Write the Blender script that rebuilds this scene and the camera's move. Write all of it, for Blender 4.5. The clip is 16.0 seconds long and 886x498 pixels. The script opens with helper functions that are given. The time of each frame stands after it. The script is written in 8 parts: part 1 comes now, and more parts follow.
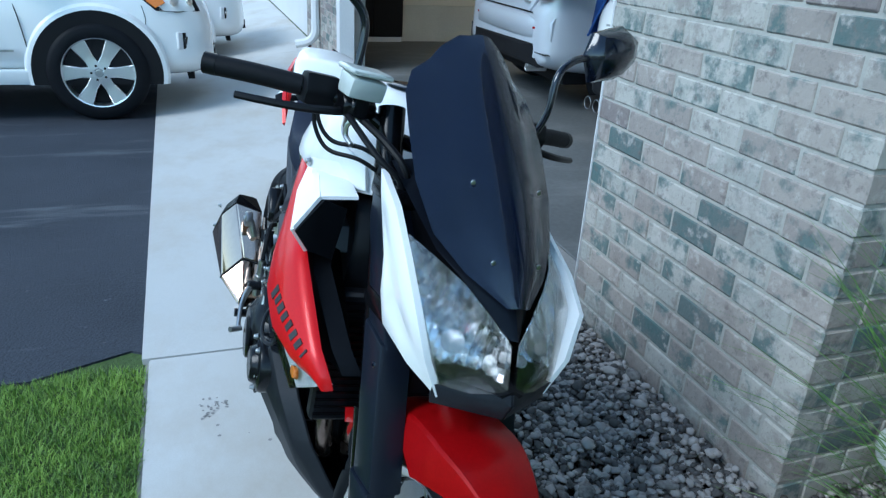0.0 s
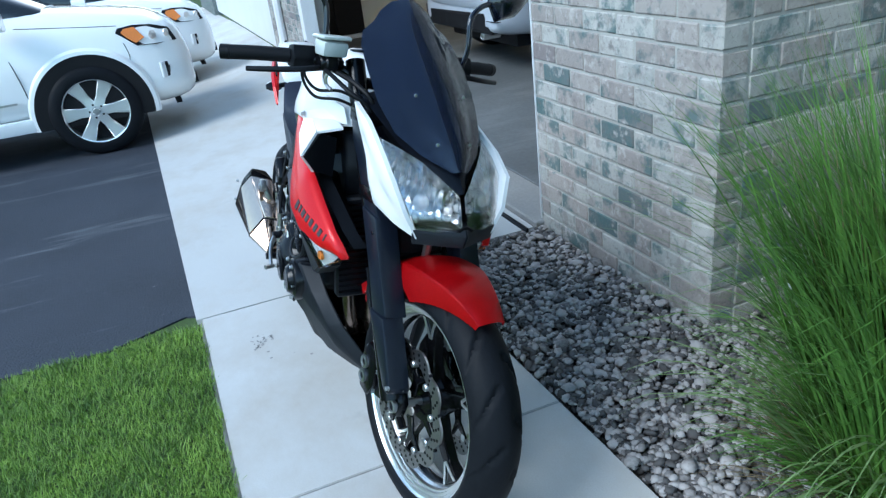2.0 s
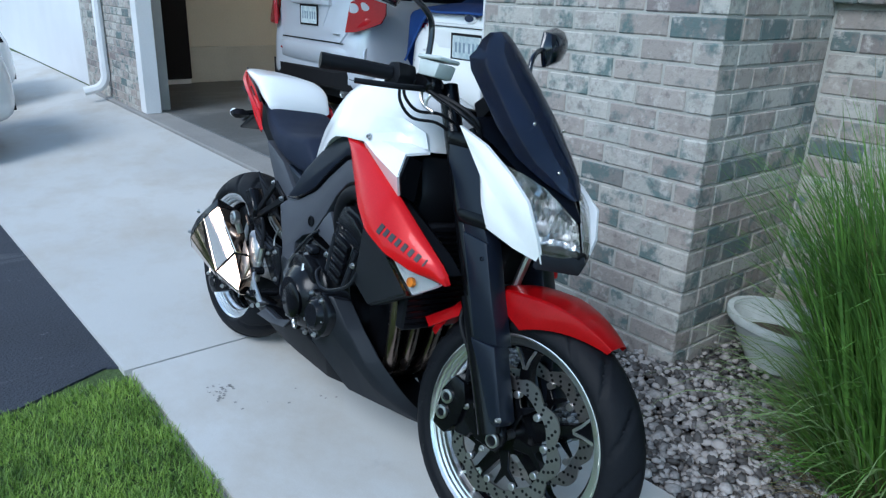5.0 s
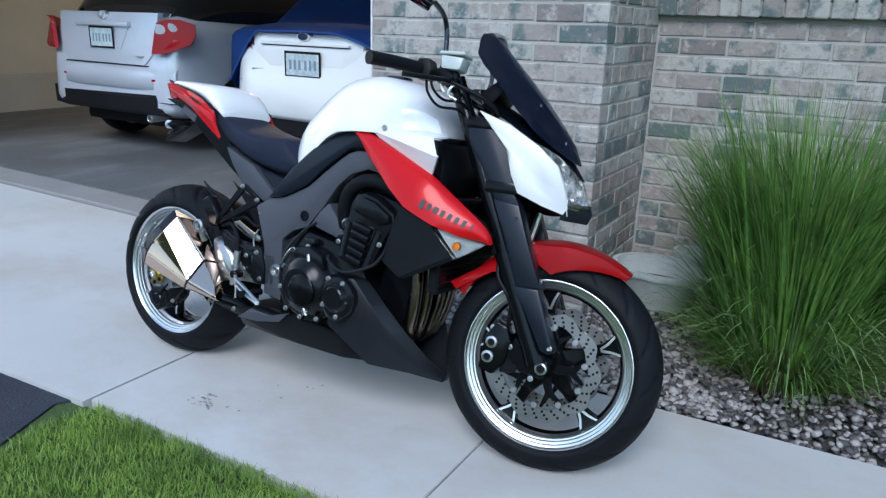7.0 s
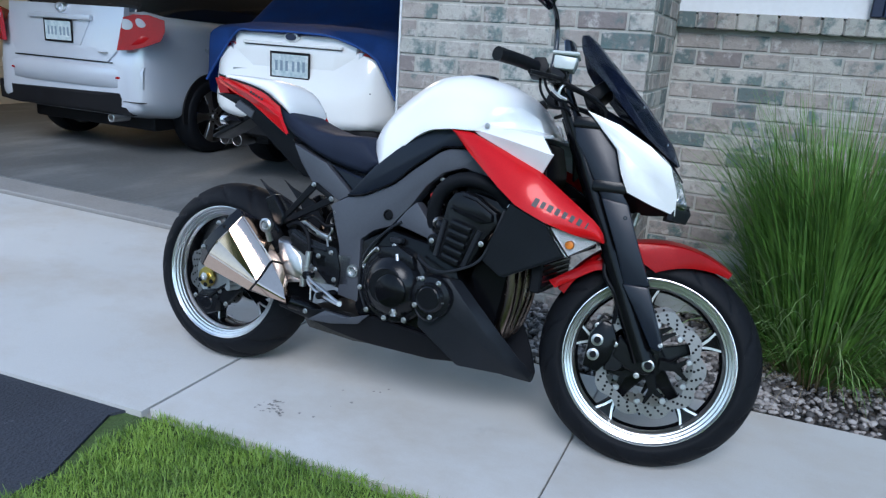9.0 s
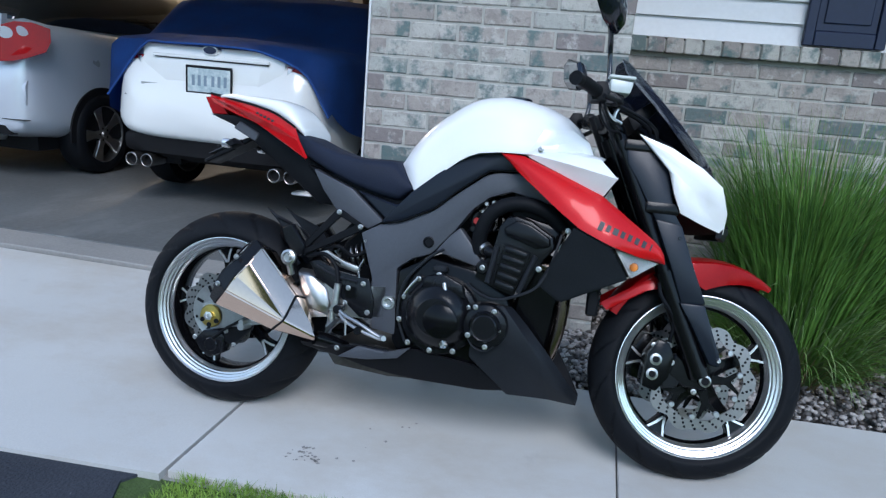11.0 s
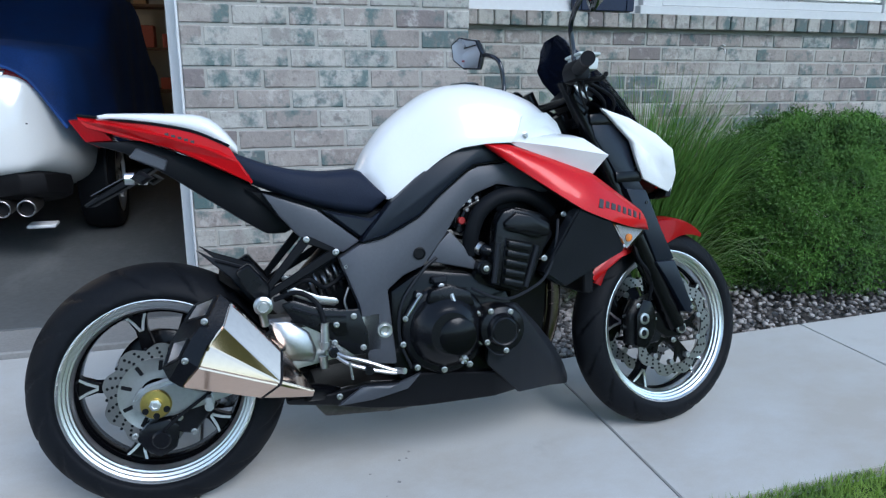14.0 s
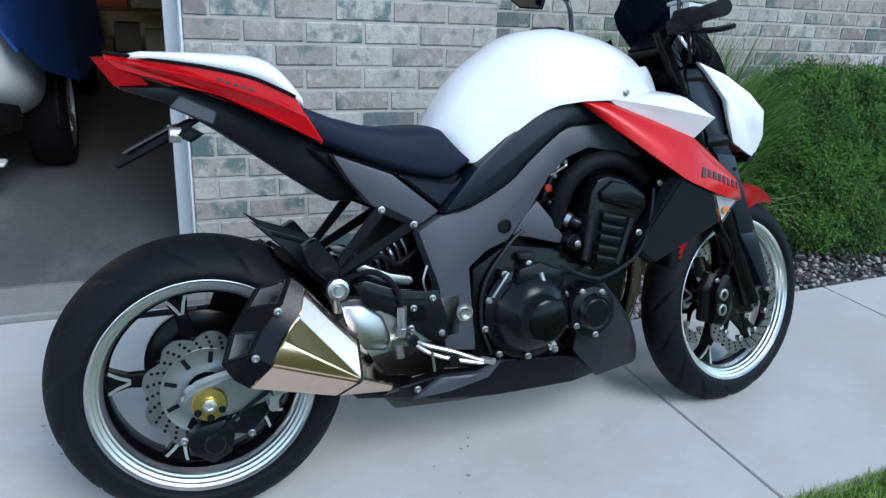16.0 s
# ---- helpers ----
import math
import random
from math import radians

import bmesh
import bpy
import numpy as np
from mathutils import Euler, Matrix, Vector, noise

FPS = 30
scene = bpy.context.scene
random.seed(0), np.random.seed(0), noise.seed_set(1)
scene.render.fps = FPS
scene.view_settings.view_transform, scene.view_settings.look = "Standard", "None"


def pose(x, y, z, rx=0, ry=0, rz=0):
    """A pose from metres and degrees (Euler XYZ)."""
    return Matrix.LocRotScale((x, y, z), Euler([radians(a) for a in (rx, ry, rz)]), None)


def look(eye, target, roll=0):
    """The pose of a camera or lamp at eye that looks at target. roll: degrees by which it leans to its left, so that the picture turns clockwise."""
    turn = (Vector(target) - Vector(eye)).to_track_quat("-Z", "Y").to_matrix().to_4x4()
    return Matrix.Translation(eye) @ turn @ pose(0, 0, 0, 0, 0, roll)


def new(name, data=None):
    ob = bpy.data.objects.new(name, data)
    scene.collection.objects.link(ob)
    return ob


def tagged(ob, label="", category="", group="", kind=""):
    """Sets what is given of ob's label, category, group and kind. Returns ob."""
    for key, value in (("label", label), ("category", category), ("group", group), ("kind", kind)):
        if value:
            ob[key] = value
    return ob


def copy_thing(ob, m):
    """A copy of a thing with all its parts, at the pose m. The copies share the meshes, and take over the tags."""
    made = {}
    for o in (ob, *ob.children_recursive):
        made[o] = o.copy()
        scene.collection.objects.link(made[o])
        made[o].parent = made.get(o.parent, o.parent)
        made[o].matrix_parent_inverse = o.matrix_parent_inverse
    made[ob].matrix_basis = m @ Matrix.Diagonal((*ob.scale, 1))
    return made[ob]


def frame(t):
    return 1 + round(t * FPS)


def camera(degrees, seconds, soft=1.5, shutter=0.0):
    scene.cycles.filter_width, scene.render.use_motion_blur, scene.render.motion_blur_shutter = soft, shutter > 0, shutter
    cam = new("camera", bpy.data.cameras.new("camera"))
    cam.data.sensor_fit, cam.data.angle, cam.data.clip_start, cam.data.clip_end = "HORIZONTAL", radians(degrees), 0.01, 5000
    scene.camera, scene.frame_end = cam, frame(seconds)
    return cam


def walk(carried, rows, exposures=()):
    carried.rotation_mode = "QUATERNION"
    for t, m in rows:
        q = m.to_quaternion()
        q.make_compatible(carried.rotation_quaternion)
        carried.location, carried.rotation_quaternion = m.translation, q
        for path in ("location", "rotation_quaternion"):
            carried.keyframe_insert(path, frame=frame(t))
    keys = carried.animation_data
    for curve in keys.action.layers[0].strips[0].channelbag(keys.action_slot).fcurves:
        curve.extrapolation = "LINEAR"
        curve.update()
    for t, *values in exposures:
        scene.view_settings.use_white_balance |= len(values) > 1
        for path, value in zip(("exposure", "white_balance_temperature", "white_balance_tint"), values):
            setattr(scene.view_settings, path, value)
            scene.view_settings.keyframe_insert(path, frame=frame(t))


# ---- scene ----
from mathutils.bvhtree import BVHTree

cam = camera(63.9, 16.0, soft=1.3)
PATH = [
    (0, (1.497, -0.216, 1.261), (-0.24, 0.4, 0.485), 2.9),
    (0.5, (1.665, -0.269, 1.268), (-0.078, 0.315, 0.479), 1.8),
    (1, (1.845, -0.251, 1.244), (0.108, 0.284, 0.408), -2.1),
    (1.5, (1.978, -0.254, 1.25), (0.236, 0.214, 0.385), -5.5),
    (2, (2.026, -0.337, 1.259), (0.296, 0.264, 0.458), -7.4),
    (2.5, (2.049, -0.477, 1.273), (0.315, 0.165, 0.51), -3.9),
    (3, (2.049, -0.598, 1.261), (0.31, 0.069, 0.531), -0.6),
    (3.5, (1.973, -0.658, 1.242), (0.245, 0.091, 0.57), 1.3),
    (4, (1.844, -0.732, 1.225), (0.214, 0.184, 0.515), 0.1),
    (4.2, (1.815, -0.761, 1.24), (0.213, 0.222, 0.558), 0.6),
    (6.3, (1.445, -1.351, 1.123), (0.267, 0.12, 0.454), 2.3),
    (6.5, (1.43, -1.396, 1.124), (0.301, 0.145, 0.532), 3.1),
    (7, (1.351, -1.611, 1.138), (0.372, 0.033, 0.556), 0.8),
    (7.5, (1.269, -1.754, 1.141), (0.228, -0.145, 0.568), 3.3),
    (8, (1.136, -1.758, 1.124), (0.082, -0.158, 0.554), 1.5),
    (8.5, (1.013, -1.782, 1.101), (0.024, -0.134, 0.547), 2.9),
    (8.7, (0.975, -1.806, 1.097), (0.092, -0.099, 0.542), 2.6),
    (10.8, (0.418, -1.937, 1.083), (-0.096, -0.073, 0.571), 4.1),
    (11, (0.378, -1.939, 1.083), (-0.024, -0.043, 0.591), 3.7),
    (11.5, (0.198, -1.983, 1.091), (0.056, -0.05, 0.598), 1.1),
    (12, (0.035, -2.005, 1.094), (-0.021, -0.074, 0.577), 2.6),
    (12.5, (-0.057, -1.934, 1.091), (-0.019, -0.002, 0.577), 2.6),
    (13, (-0.176, -1.815, 1.075), (-0.084, 0.11, 0.538), 1.9),
    (13.5, (-0.267, -1.738, 1.072), (-0.008, 0.167, 0.521), 1.8),
    (14, (-0.487, -1.722, 1.103), (0.048, 0.128, 0.562), -0.5),
    (14.5, (-0.618, -1.654, 1.095), (-0.005, 0.16, 0.516), 2.8),
    (15, (-0.67, -1.508, 1.094), (0.007, 0.27, 0.48), 1.2),
    (15.5, (-0.699, -1.411, 1.106), (-0.004, 0.341, 0.437), 1.9),
    (16, (-0.755, -1.371, 1.118), (-0.045, 0.355, 0.401), 2.3),
]
EXPOSURES = [(0.0, 0.95, 5260, 3), (2.2, 1.17, 5420, 5), (4.2, 0.93, 5480, 6), (7.0, 0.84, 5640, 13), (11.5, 0.76, 5640, 13), (13.5, 0.76, 5640, 12), (16.0, 0.90, 5660, 11)]
walk(cam, [(t, look(eye, target, roll)) for t, eye, target, roll in PATH], EXPOSURES)

# ---- light: an evening under an open sky, sun already behind the houses ----
world = bpy.data.worlds.new("evening_sky")
scene.world = world
world.use_nodes = True
sky = world.node_tree.nodes.new("ShaderNodeTexSky")
sky.sky_type = "NISHITA"
sky.sun_disc = False
sky.sun_elevation = radians(9)
sky.sun_rotation = radians(-55)
sky.dust_density = 2.0
background = world.node_tree.nodes["Background"]
background.inputs["Strength"].default_value = 0.28
world.node_tree.links.new(sky.outputs["Color"], background.inputs["Color"])
sun = new("sun", bpy.data.lights.new("sun", "SUN"))
sun.data.energy = 1.5
sun.data.angle = radians(30)
sun.data.color = (1.0, 0.95, 0.88)
sun.matrix_world = look((2.0, -6.0, 6.0), (0, 0, 0))

# ---- materials ----


def material(name, color, rough=0.5, metal=0.0, spread=0.12, scale=6.0, grain=60.0, bump=0.1, coat=0.0, other=None, per_piece=0.0,
             transmission=0.0, depth=0.002, specular=0.5):
    """A Principled material whose colour varies at two scales, with fine relief."""
    m = bpy.data.materials.new(name)
    m.use_nodes = True
    nodes, links = m.node_tree.nodes, m.node_tree.links
    p = nodes["Principled BSDF"]
    p.inputs["Metallic"].default_value = metal
    p.inputs["Specular IOR Level"].default_value = specular
    p.inputs["Coat Weight"].default_value = coat
    p.inputs["Coat Roughness"].default_value = 0.05
    p.inputs["Transmission Weight"].default_value = transmission
    coords = nodes.new("ShaderNodeTexCoord")
    large, fine = nodes.new("ShaderNodeTexNoise"), nodes.new("ShaderNodeTexNoise")
    large.inputs["Scale"].default_value, large.inputs["Detail"].default_value = scale, 4
    fine.inputs["Scale"].default_value, fine.inputs["Detail"].default_value = grain, 3
    mix = nodes.new("ShaderNodeMath")
    mix.operation = "MULTIPLY_ADD"
    mix.inputs[1].default_value = 0.6
    for n in (large, fine):
        links.new(coords.outputs["Object"], n.inputs["Vector"])
    links.new(large.outputs["Fac"], mix.inputs[0])
    half = nodes.new("ShaderNodeMath")
    half.operation = "MULTIPLY"
    half.inputs[1].default_value = 0.4
    links.new(fine.outputs["Fac"], half.inputs[0])
    links.new(half.outputs[0], mix.inputs[2])
    value = mix.outputs[0]
    if per_piece:
        info = nodes.new("ShaderNodeObjectInfo")
        add = nodes.new("ShaderNodeMath")
        add.operation = "MULTIPLY_ADD"
        add.inputs[1].default_value = per_piece
        links.new(info.outputs["Random"], add.inputs[0])
        links.new(value, add.inputs[2])
        shift = nodes.new("ShaderNodeMath")
        shift.operation = "SUBTRACT"
        shift.inputs[1].default_value = per_piece / 2
        links.new(add.outputs[0], shift.inputs[0])
        value = shift.outputs[0]
    ramp = nodes.new("ShaderNodeValToRGB")
    low = [max(0, c * (1 - spread)) for c in color]
    high = list(other) if other else [min(1, c * (1 + spread)) for c in color]
    ramp.color_ramp.elements[0].position, ramp.color_ramp.elements[1].position = 0.32, 0.68
    ramp.color_ramp.elements[0].color, ramp.color_ramp.elements[1].color = (*low, 1), (*high, 1)
    links.new(value, ramp.inputs["Fac"])
    links.new(ramp.outputs["Color"], p.inputs["Base Color"])
    span = nodes.new("ShaderNodeMapRange")
    span.inputs["To Min"].default_value, span.inputs["To Max"].default_value = max(0.01, rough * 0.8), min(1, rough * 1.2)
    links.new(large.outputs["Fac"], span.inputs["Value"])
    links.new(span.outputs["Result"], p.inputs["Roughness"])
    if bump:
        b = nodes.new("ShaderNodeBump")
        b.inputs["Strength"].default_value, b.inputs["Distance"].default_value = bump, depth
        links.new(fine.outputs["Fac"], b.inputs["Height"])
        links.new(b.outputs["Normal"], p.inputs["Normal"])
    return m


def glass(name, color, rough=0.02):
    m = bpy.data.materials.new(name)
    m.use_nodes = True
    p = m.node_tree.nodes["Principled BSDF"]
    p.inputs["Base Color"].default_value = (*color, 1)
    p.inputs["Roughness"].default_value = rough
    p.inputs["Transmission Weight"].default_value = 1.0
    p.inputs["IOR"].default_value = 1.45
    return m


def glow(name, color, strength):
    m = bpy.data.materials.new(name)
    m.use_nodes = True
    p = m.node_tree.nodes["Principled BSDF"]
    p.inputs["Emission Color"].default_value = (*color, 1)
    p.inputs["Emission Strength"].default_value = strength
    return m


CONCRETE = material("concrete", (0.52, 0.52, 0.505), 0.85, 0, 0.10, 0.8, 240, 0.18, per_piece=0.12)
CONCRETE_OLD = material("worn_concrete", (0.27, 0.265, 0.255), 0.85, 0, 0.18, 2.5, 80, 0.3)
# base colour holds the shade under and around the parked cars
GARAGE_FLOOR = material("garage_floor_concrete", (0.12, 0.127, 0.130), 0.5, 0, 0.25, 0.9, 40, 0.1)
ASPHALT = material("asphalt", (0.028, 0.034, 0.048), 0.75, 0, 0.35, 1.2, 110, 0.9, depth=0.006, other=(0.052, 0.060, 0.078), specular=0.3)
SOIL = material("soil", (0.07, 0.055, 0.04), 0.95, 0, 0.3, 5, 60, 0.8, depth=0.01)
GRIT = material("stone_bed_grit", (0.105, 0.098, 0.093), 0.95, 0, 0.45, 45, 160, 0.9, depth=0.01)
TURF = material("turf", (0.05, 0.085, 0.02), 0.95, 0, 0.35, 3, 70, 0.8, depth=0.01)
GRASS = material("grass_blades", (0.105, 0.235, 0.026), 0.6, 0, 0.45, 5.0, 40, 0, other=(0.27, 0.42, 0.060))
REED = material("tall_grass_blades", (0.046, 0.142, 0.018), 0.5, 0, 0.45, 9, 30, 0, other=(0.155, 0.312, 0.052))
REED_PALE = material("pale_grass_blades", (0.12, 0.20, 0.060), 0.55, 0, 0.3, 5, 20, 0, other=(0.22, 0.31, 0.12))
STRAW = material("dry_grass", (0.22, 0.17, 0.09), 0.8, 0, 0.3, 8, 20, 0)
LEAF = material("shrub_leaves", (0.031, 0.098, 0.009), 0.7, 0, 0.45, 7, 30, 0, other=(0.092, 0.222, 0.022))
TWIG = material("shrub_twigs", (0.07, 0.05, 0.03), 0.9, 0, 0.3, 10, 60, 0.3)
STONE = material("river_stone", (0.135, 0.126, 0.122), 0.75, 0, 0.42, 9, 90, 0.3, other=(0.37, 0.345, 0.33), per_piece=1.0)
MORTAR = material("mortar", (0.40, 0.395, 0.365), 0.95, 0, 0.12, 6, 120, 0.6)
PAINT_WHITE = material("white_trim_paint", (0.72, 0.73, 0.74), 0.45, 0, 0.05, 3, 60, 0.06)
SIDING = material("white_lap_siding", (0.72, 0.73, 0.75), 0.55, 0, 0.05, 2, 50, 0.08)
NAVY = material("navy_shutter_paint", (0.012, 0.020, 0.055), 0.45, 0, 0.2, 4, 60, 0.08)
DRYWALL = material("beige_drywall", (0.64, 0.60, 0.51), 0.8, 0, 0.08, 1.5, 50, 0.1)
BLOCK = material("concrete_block_ledge", (0.55, 0.53, 0.47), 0.85, 0, 0.12, 2, 60, 0.2)
DARK_WOOD = material("dark_shelf_wood", (0.10, 0.055, 0.03), 0.6, 0, 0.35, 6, 60, 0.2)
PANE = glass("window_glass", (0.9, 0.95, 0.95))
POT = material("glazed_planter", (0.54, 0.59, 0.575), 0.25, 0, 0.12, 6, 40, 0.08)
# motorcycle
PEARL = material("pearl_white_paint", (0.89, 0.90, 0.905), 0.36, 0, 0.02, 3, 200, 0.0, coat=0.7)
RED = material("candy_red_paint", (0.53, 0.003, 0.006), 0.34, 0.1, 0.10, 3, 200, 0.0, coat=0.30, specular=0.25)
GREY_PANEL = material("dark_grey_frame_paint", (0.060, 0.065, 0.080), 0.40, 0.0, 0.12, 6, 150, 0.05)
BLACK_PLASTIC = material("matt_black_plastic", (0.0052, 0.0058, 0.0078), 0.45, 0, 0.2, 8, 160, 0.12, specular=0.16)
BLACK_GLOSS = material("gloss_black_plastic", (0.005, 0.0072, 0.015), 0.14, 0, 0.2, 5, 100, 0.0, coat=0.4, specular=0.5)
SCREEN = material("smoked_screen_plastic", (0.010, 0.016, 0.042), 0.16, 0, 0.15, 5, 100, 0.0, coat=0.9, specular=0.6)
DARK_PLASTIC = material("dark_grey_plastic", (0.0125, 0.0145, 0.019), 0.45, 0, 0.18, 7, 170, 0.10, specular=0.24)
CASTING = material("satin_black_casting", (0.0060, 0.0066, 0.0086), 0.24, 0, 0.2, 9, 150, 0.06, specular=0.28)
RIM_ALLOY = material("machined_rim_alloy", (0.92, 0.92, 0.92), 0.31, 1.0, 0.06, 6, 160, 0.02)
SPRING = material("spring_steel", (0.30, 0.30, 0.31), 0.30, 1.0, 0.1, 8, 100, 0.03)
RED_PLUG = material("red_rubber_plug", (0.35, 0.02, 0.02), 0.5, 0, 0.15, 8, 60, 0.05)
BLUE_BLACK = material("blue_black_plastic", (0.0075, 0.0105, 0.019), 0.30, 0, 0.15, 5, 150, 0.04, specular=0.36)
ENGINE = material("black_engine_paint", (0.0032, 0.0034, 0.0045), 0.20, 0.0, 0.2, 8, 140, 0.04, specular=0.24)
VINYL = material("black_seat_vinyl", (0.017, 0.022, 0.039), 0.58, 0, 0.15, 8, 260, 0.25, specular=0.12)
RUBBER = material("tyre_rubber", (0.0062, 0.0072, 0.0096), 0.60, 0, 0.25, 6, 120, 0.25, specular=0.14)
POLISHED = material("polished_alloy", (0.92, 0.92, 0.92), 0.35, 1.0, 0.06, 5, 120, 0.02)
SATIN = material("satin_alloy", (0.55, 0.55, 0.55), 0.35, 1.0, 0.1, 8, 120, 0.06)
STEEL = material("drilled_disc_steel", (0.31, 0.30, 0.295), 0.38, 1.0, 0.12, 10, 150, 0.05)
GOLDEN = material("champagne_chrome", (0.74, 0.55, 0.43), 0.09, 1.0, 0.05, 3, 90, 0.0)
CHROME = material("lamp_chrome", (0.88, 0.89, 0.90), 0.10, 1.0, 0.04, 6, 60, 0.0)
GOLD = material("gold_anodised", (0.72, 0.55, 0.16), 0.3, 1.0, 0.1, 8, 120, 0.03)
PIPE = material("heat_tinted_steel", (0.25, 0.195, 0.165), 0.26, 1.0, 0.3, 12, 60, 0.04)
BURNT = material("burnt_steel", (0.13, 0.122, 0.115), 0.42, 1.0, 0.25, 10, 80, 0.05)
AMBER = material("amber_lens", (0.75, 0.22, 0.02), 0.2, 0, 0.1, 5, 60, 0, coat=0.5)
CLEAR = glass("clear_lamp_lens", (0.96, 0.97, 0.98))
LAMP_RED = material("red_lamp_lens", (0.34, 0.003, 0.006), 0.25, 0, 0.15, 5, 80, 0, coat=0.0, specular=0.3)
MIRROR = material("mirror_glass", (0.55, 0.57, 0.6), 0.02, 1.0, 0.02, 3, 50, 0)
BAR_GREY = material("dark_lettering", (0.03, 0.03, 0.035), 0.5, 0, 0.1, 5, 80, 0)
# cars
CAR_SILVER = material("silver_car_paint", (0.66, 0.70, 0.77), 0.30, 0.30, 0.05, 2, 220, 0.0, coat=0.8)
CAR_WHITE = material("white_car_paint", (0.85, 0.86, 0.85), 0.25, 0, 0.03, 2, 200, 0.0, coat=0.8)
CAR_BLACK = material("car_black_plastic", (0.0085, 0.0085, 0.010), 0.6, 0, 0.2, 6, 120, 0.1, specular=0.2)
CAR_GLASS = material("dark_car_glass", (0.012, 0.014, 0.016), 0.05, 0, 0.1, 3, 60, 0, coat=0.5)
COVER_BLUE = material("blue_cover_fabric", (0.014, 0.062, 0.255), 0.8, 0, 0.3, 5, 200, 0.3)
PLATE_PAINT = material("plate_pale_blue", (0.42, 0.58, 0.64), 0.4, 0, 0.25, 20, 60, 0, other=(0.75, 0.8, 0.8))
PLATE_INK = material("plate_ink", (0.22, 0.29, 0.36), 0.5, 0, 0.1, 5, 60, 0)

# ---- building helpers ----


def part(name, bm, mat, parent=None, label="", smooth=40):
    """Links a bmesh as one mesh object, under parent if there is one."""
    bmesh.ops.recalc_face_normals(bm, faces=bm.faces)
    me = bpy.data.meshes.new(name)
    bm.to_mesh(me)
    bm.free()
    mats = mat if isinstance(mat, (list, tuple)) else [mat]
    for m in mats:
        me.materials.append(m)
    if smooth:
        me.shade_smooth()
        me.set_sharp_from_angle(angle=radians(smooth))
    ob = new(name, me)
    if parent is not None:
        ob.parent = parent
    if label:
        ob["label"] = label
    return ob


def thing(name, label, category, m=None, group="", kind=""):
    ob = new(name)
    ob.empty_display_size = 0.1
    if m is not None:
        ob.matrix_world = m
    return tagged(ob, label, category, group, kind)


def box(x0, x1, y0, y1, z0, z1, bevel=0.004, segments=1, bm=None):
    own = bmesh.new()
    bmesh.ops.create_cube(own, size=1.0)
    for v in own.verts:
        v.co = Vector(((x0 + x1) / 2 + v.co.x * (x1 - x0), (y0 + y1) / 2 + v.co.y * (y1 - y0), (z0 + z1) / 2 + v.co.z * (z1 - z0)))
    if bevel:
        bmesh.ops.bevel(own, geom=own.edges[:], offset=bevel, segments=segments, affect="EDGES", profile=0.6, clamp_overlap=True)
    return join(bm, own)


def join(bm, own):
    """Adds own to bm, if there is one."""
    if bm is None:
        return own
    me = bpy.data.meshes.new("joined")
    own.to_mesh(me)
    own.free()
    bm.from_mesh(me)
    bpy.data.meshes.remove(me)
    return bm


def prism(outline, y0, y1, bevel=0.004, bm=None, segments=1, inset=0.0):
    """An outline in x and z, drawn out along y from y0 to y1; inset shrinks the y1 face towards its middle."""
    own = bmesh.new()
    cx = sum(p[0] for p in outline) / len(outline)
    cz = sum(p[1] for p in outline) / len(outline)
    a = [own.verts.new((x, y0, z)) for x, z in outline]
    b = [own.verts.new((x + (cx - x) * inset, y1, z + (cz - z) * inset)) for x, z in outline]
    own.faces.new(a)
    own.faces.new(b[::-1])
    for i in range(len(a)):
        j = (i + 1) % len(a)
        own.faces.new((a[i], b[i], b[j], a[j]))
    bmesh.ops.recalc_face_normals(own, faces=own.faces)
    if bevel:
        bmesh.ops.bevel(own, geom=own.edges[:], offset=bevel, segments=segments, affect="EDGES", profile=0.6, clamp_overlap=True)
    return join(bm, own)


def panel(outline, thick=0.004, crown=0.01, bm=None, rings=((0.80, 0.55), (0.45, 0.92))):
    """A crowned shell over an outline of points in space; crown lifts its middle outwards (away from y = 0)."""
    own = bmesh.new()
    pts = [Vector(p) for p in outline]
    c = sum(pts, Vector()) / len(pts)
    n = Vector()
    for i, p in enumerate(pts):
        n += (p - c).cross(pts[(i + 1) % len(pts)] - c)
    n.normalize()
    if n.y * c.y < 0:
        n = -n
    back = [own.verts.new(p - n * thick) for p in pts]
    levels = [[own.verts.new(p) for p in pts]]
    for size, lift in rings:
        levels.append([own.verts.new(c + (p - c) * size + n * crown * lift) for p in pts])
    top = own.verts.new(c + n * crown)
    k = len(pts)
    for a, b in zip([back] + levels, levels):
        for i in range(k):
            own.faces.new((a[i], a[(i + 1) % k], b[(i + 1) % k], b[i]))
    for i in range(k):
        own.faces.new((levels[-1][i], levels[-1][(i + 1) % k], top))
    own.faces.new(back[::-1])
    return join(bm, own)


def loft(rings, cap=True, closed=True, bm=None):
    own = bmesh.new()
    made = [[own.verts.new(p) for p in r] for r in rings]
    k = len(made[0])
    for a, b in zip(made, made[1:]):
        for i in range(k if closed else k - 1):
            j = (i + 1) % k
            own.faces.new((a[i], a[j], b[j], b[i]))
    if cap and closed:
        own.faces.new(made[0][::-1])
        own.faces.new(made[-1])
    return join(bm, own)


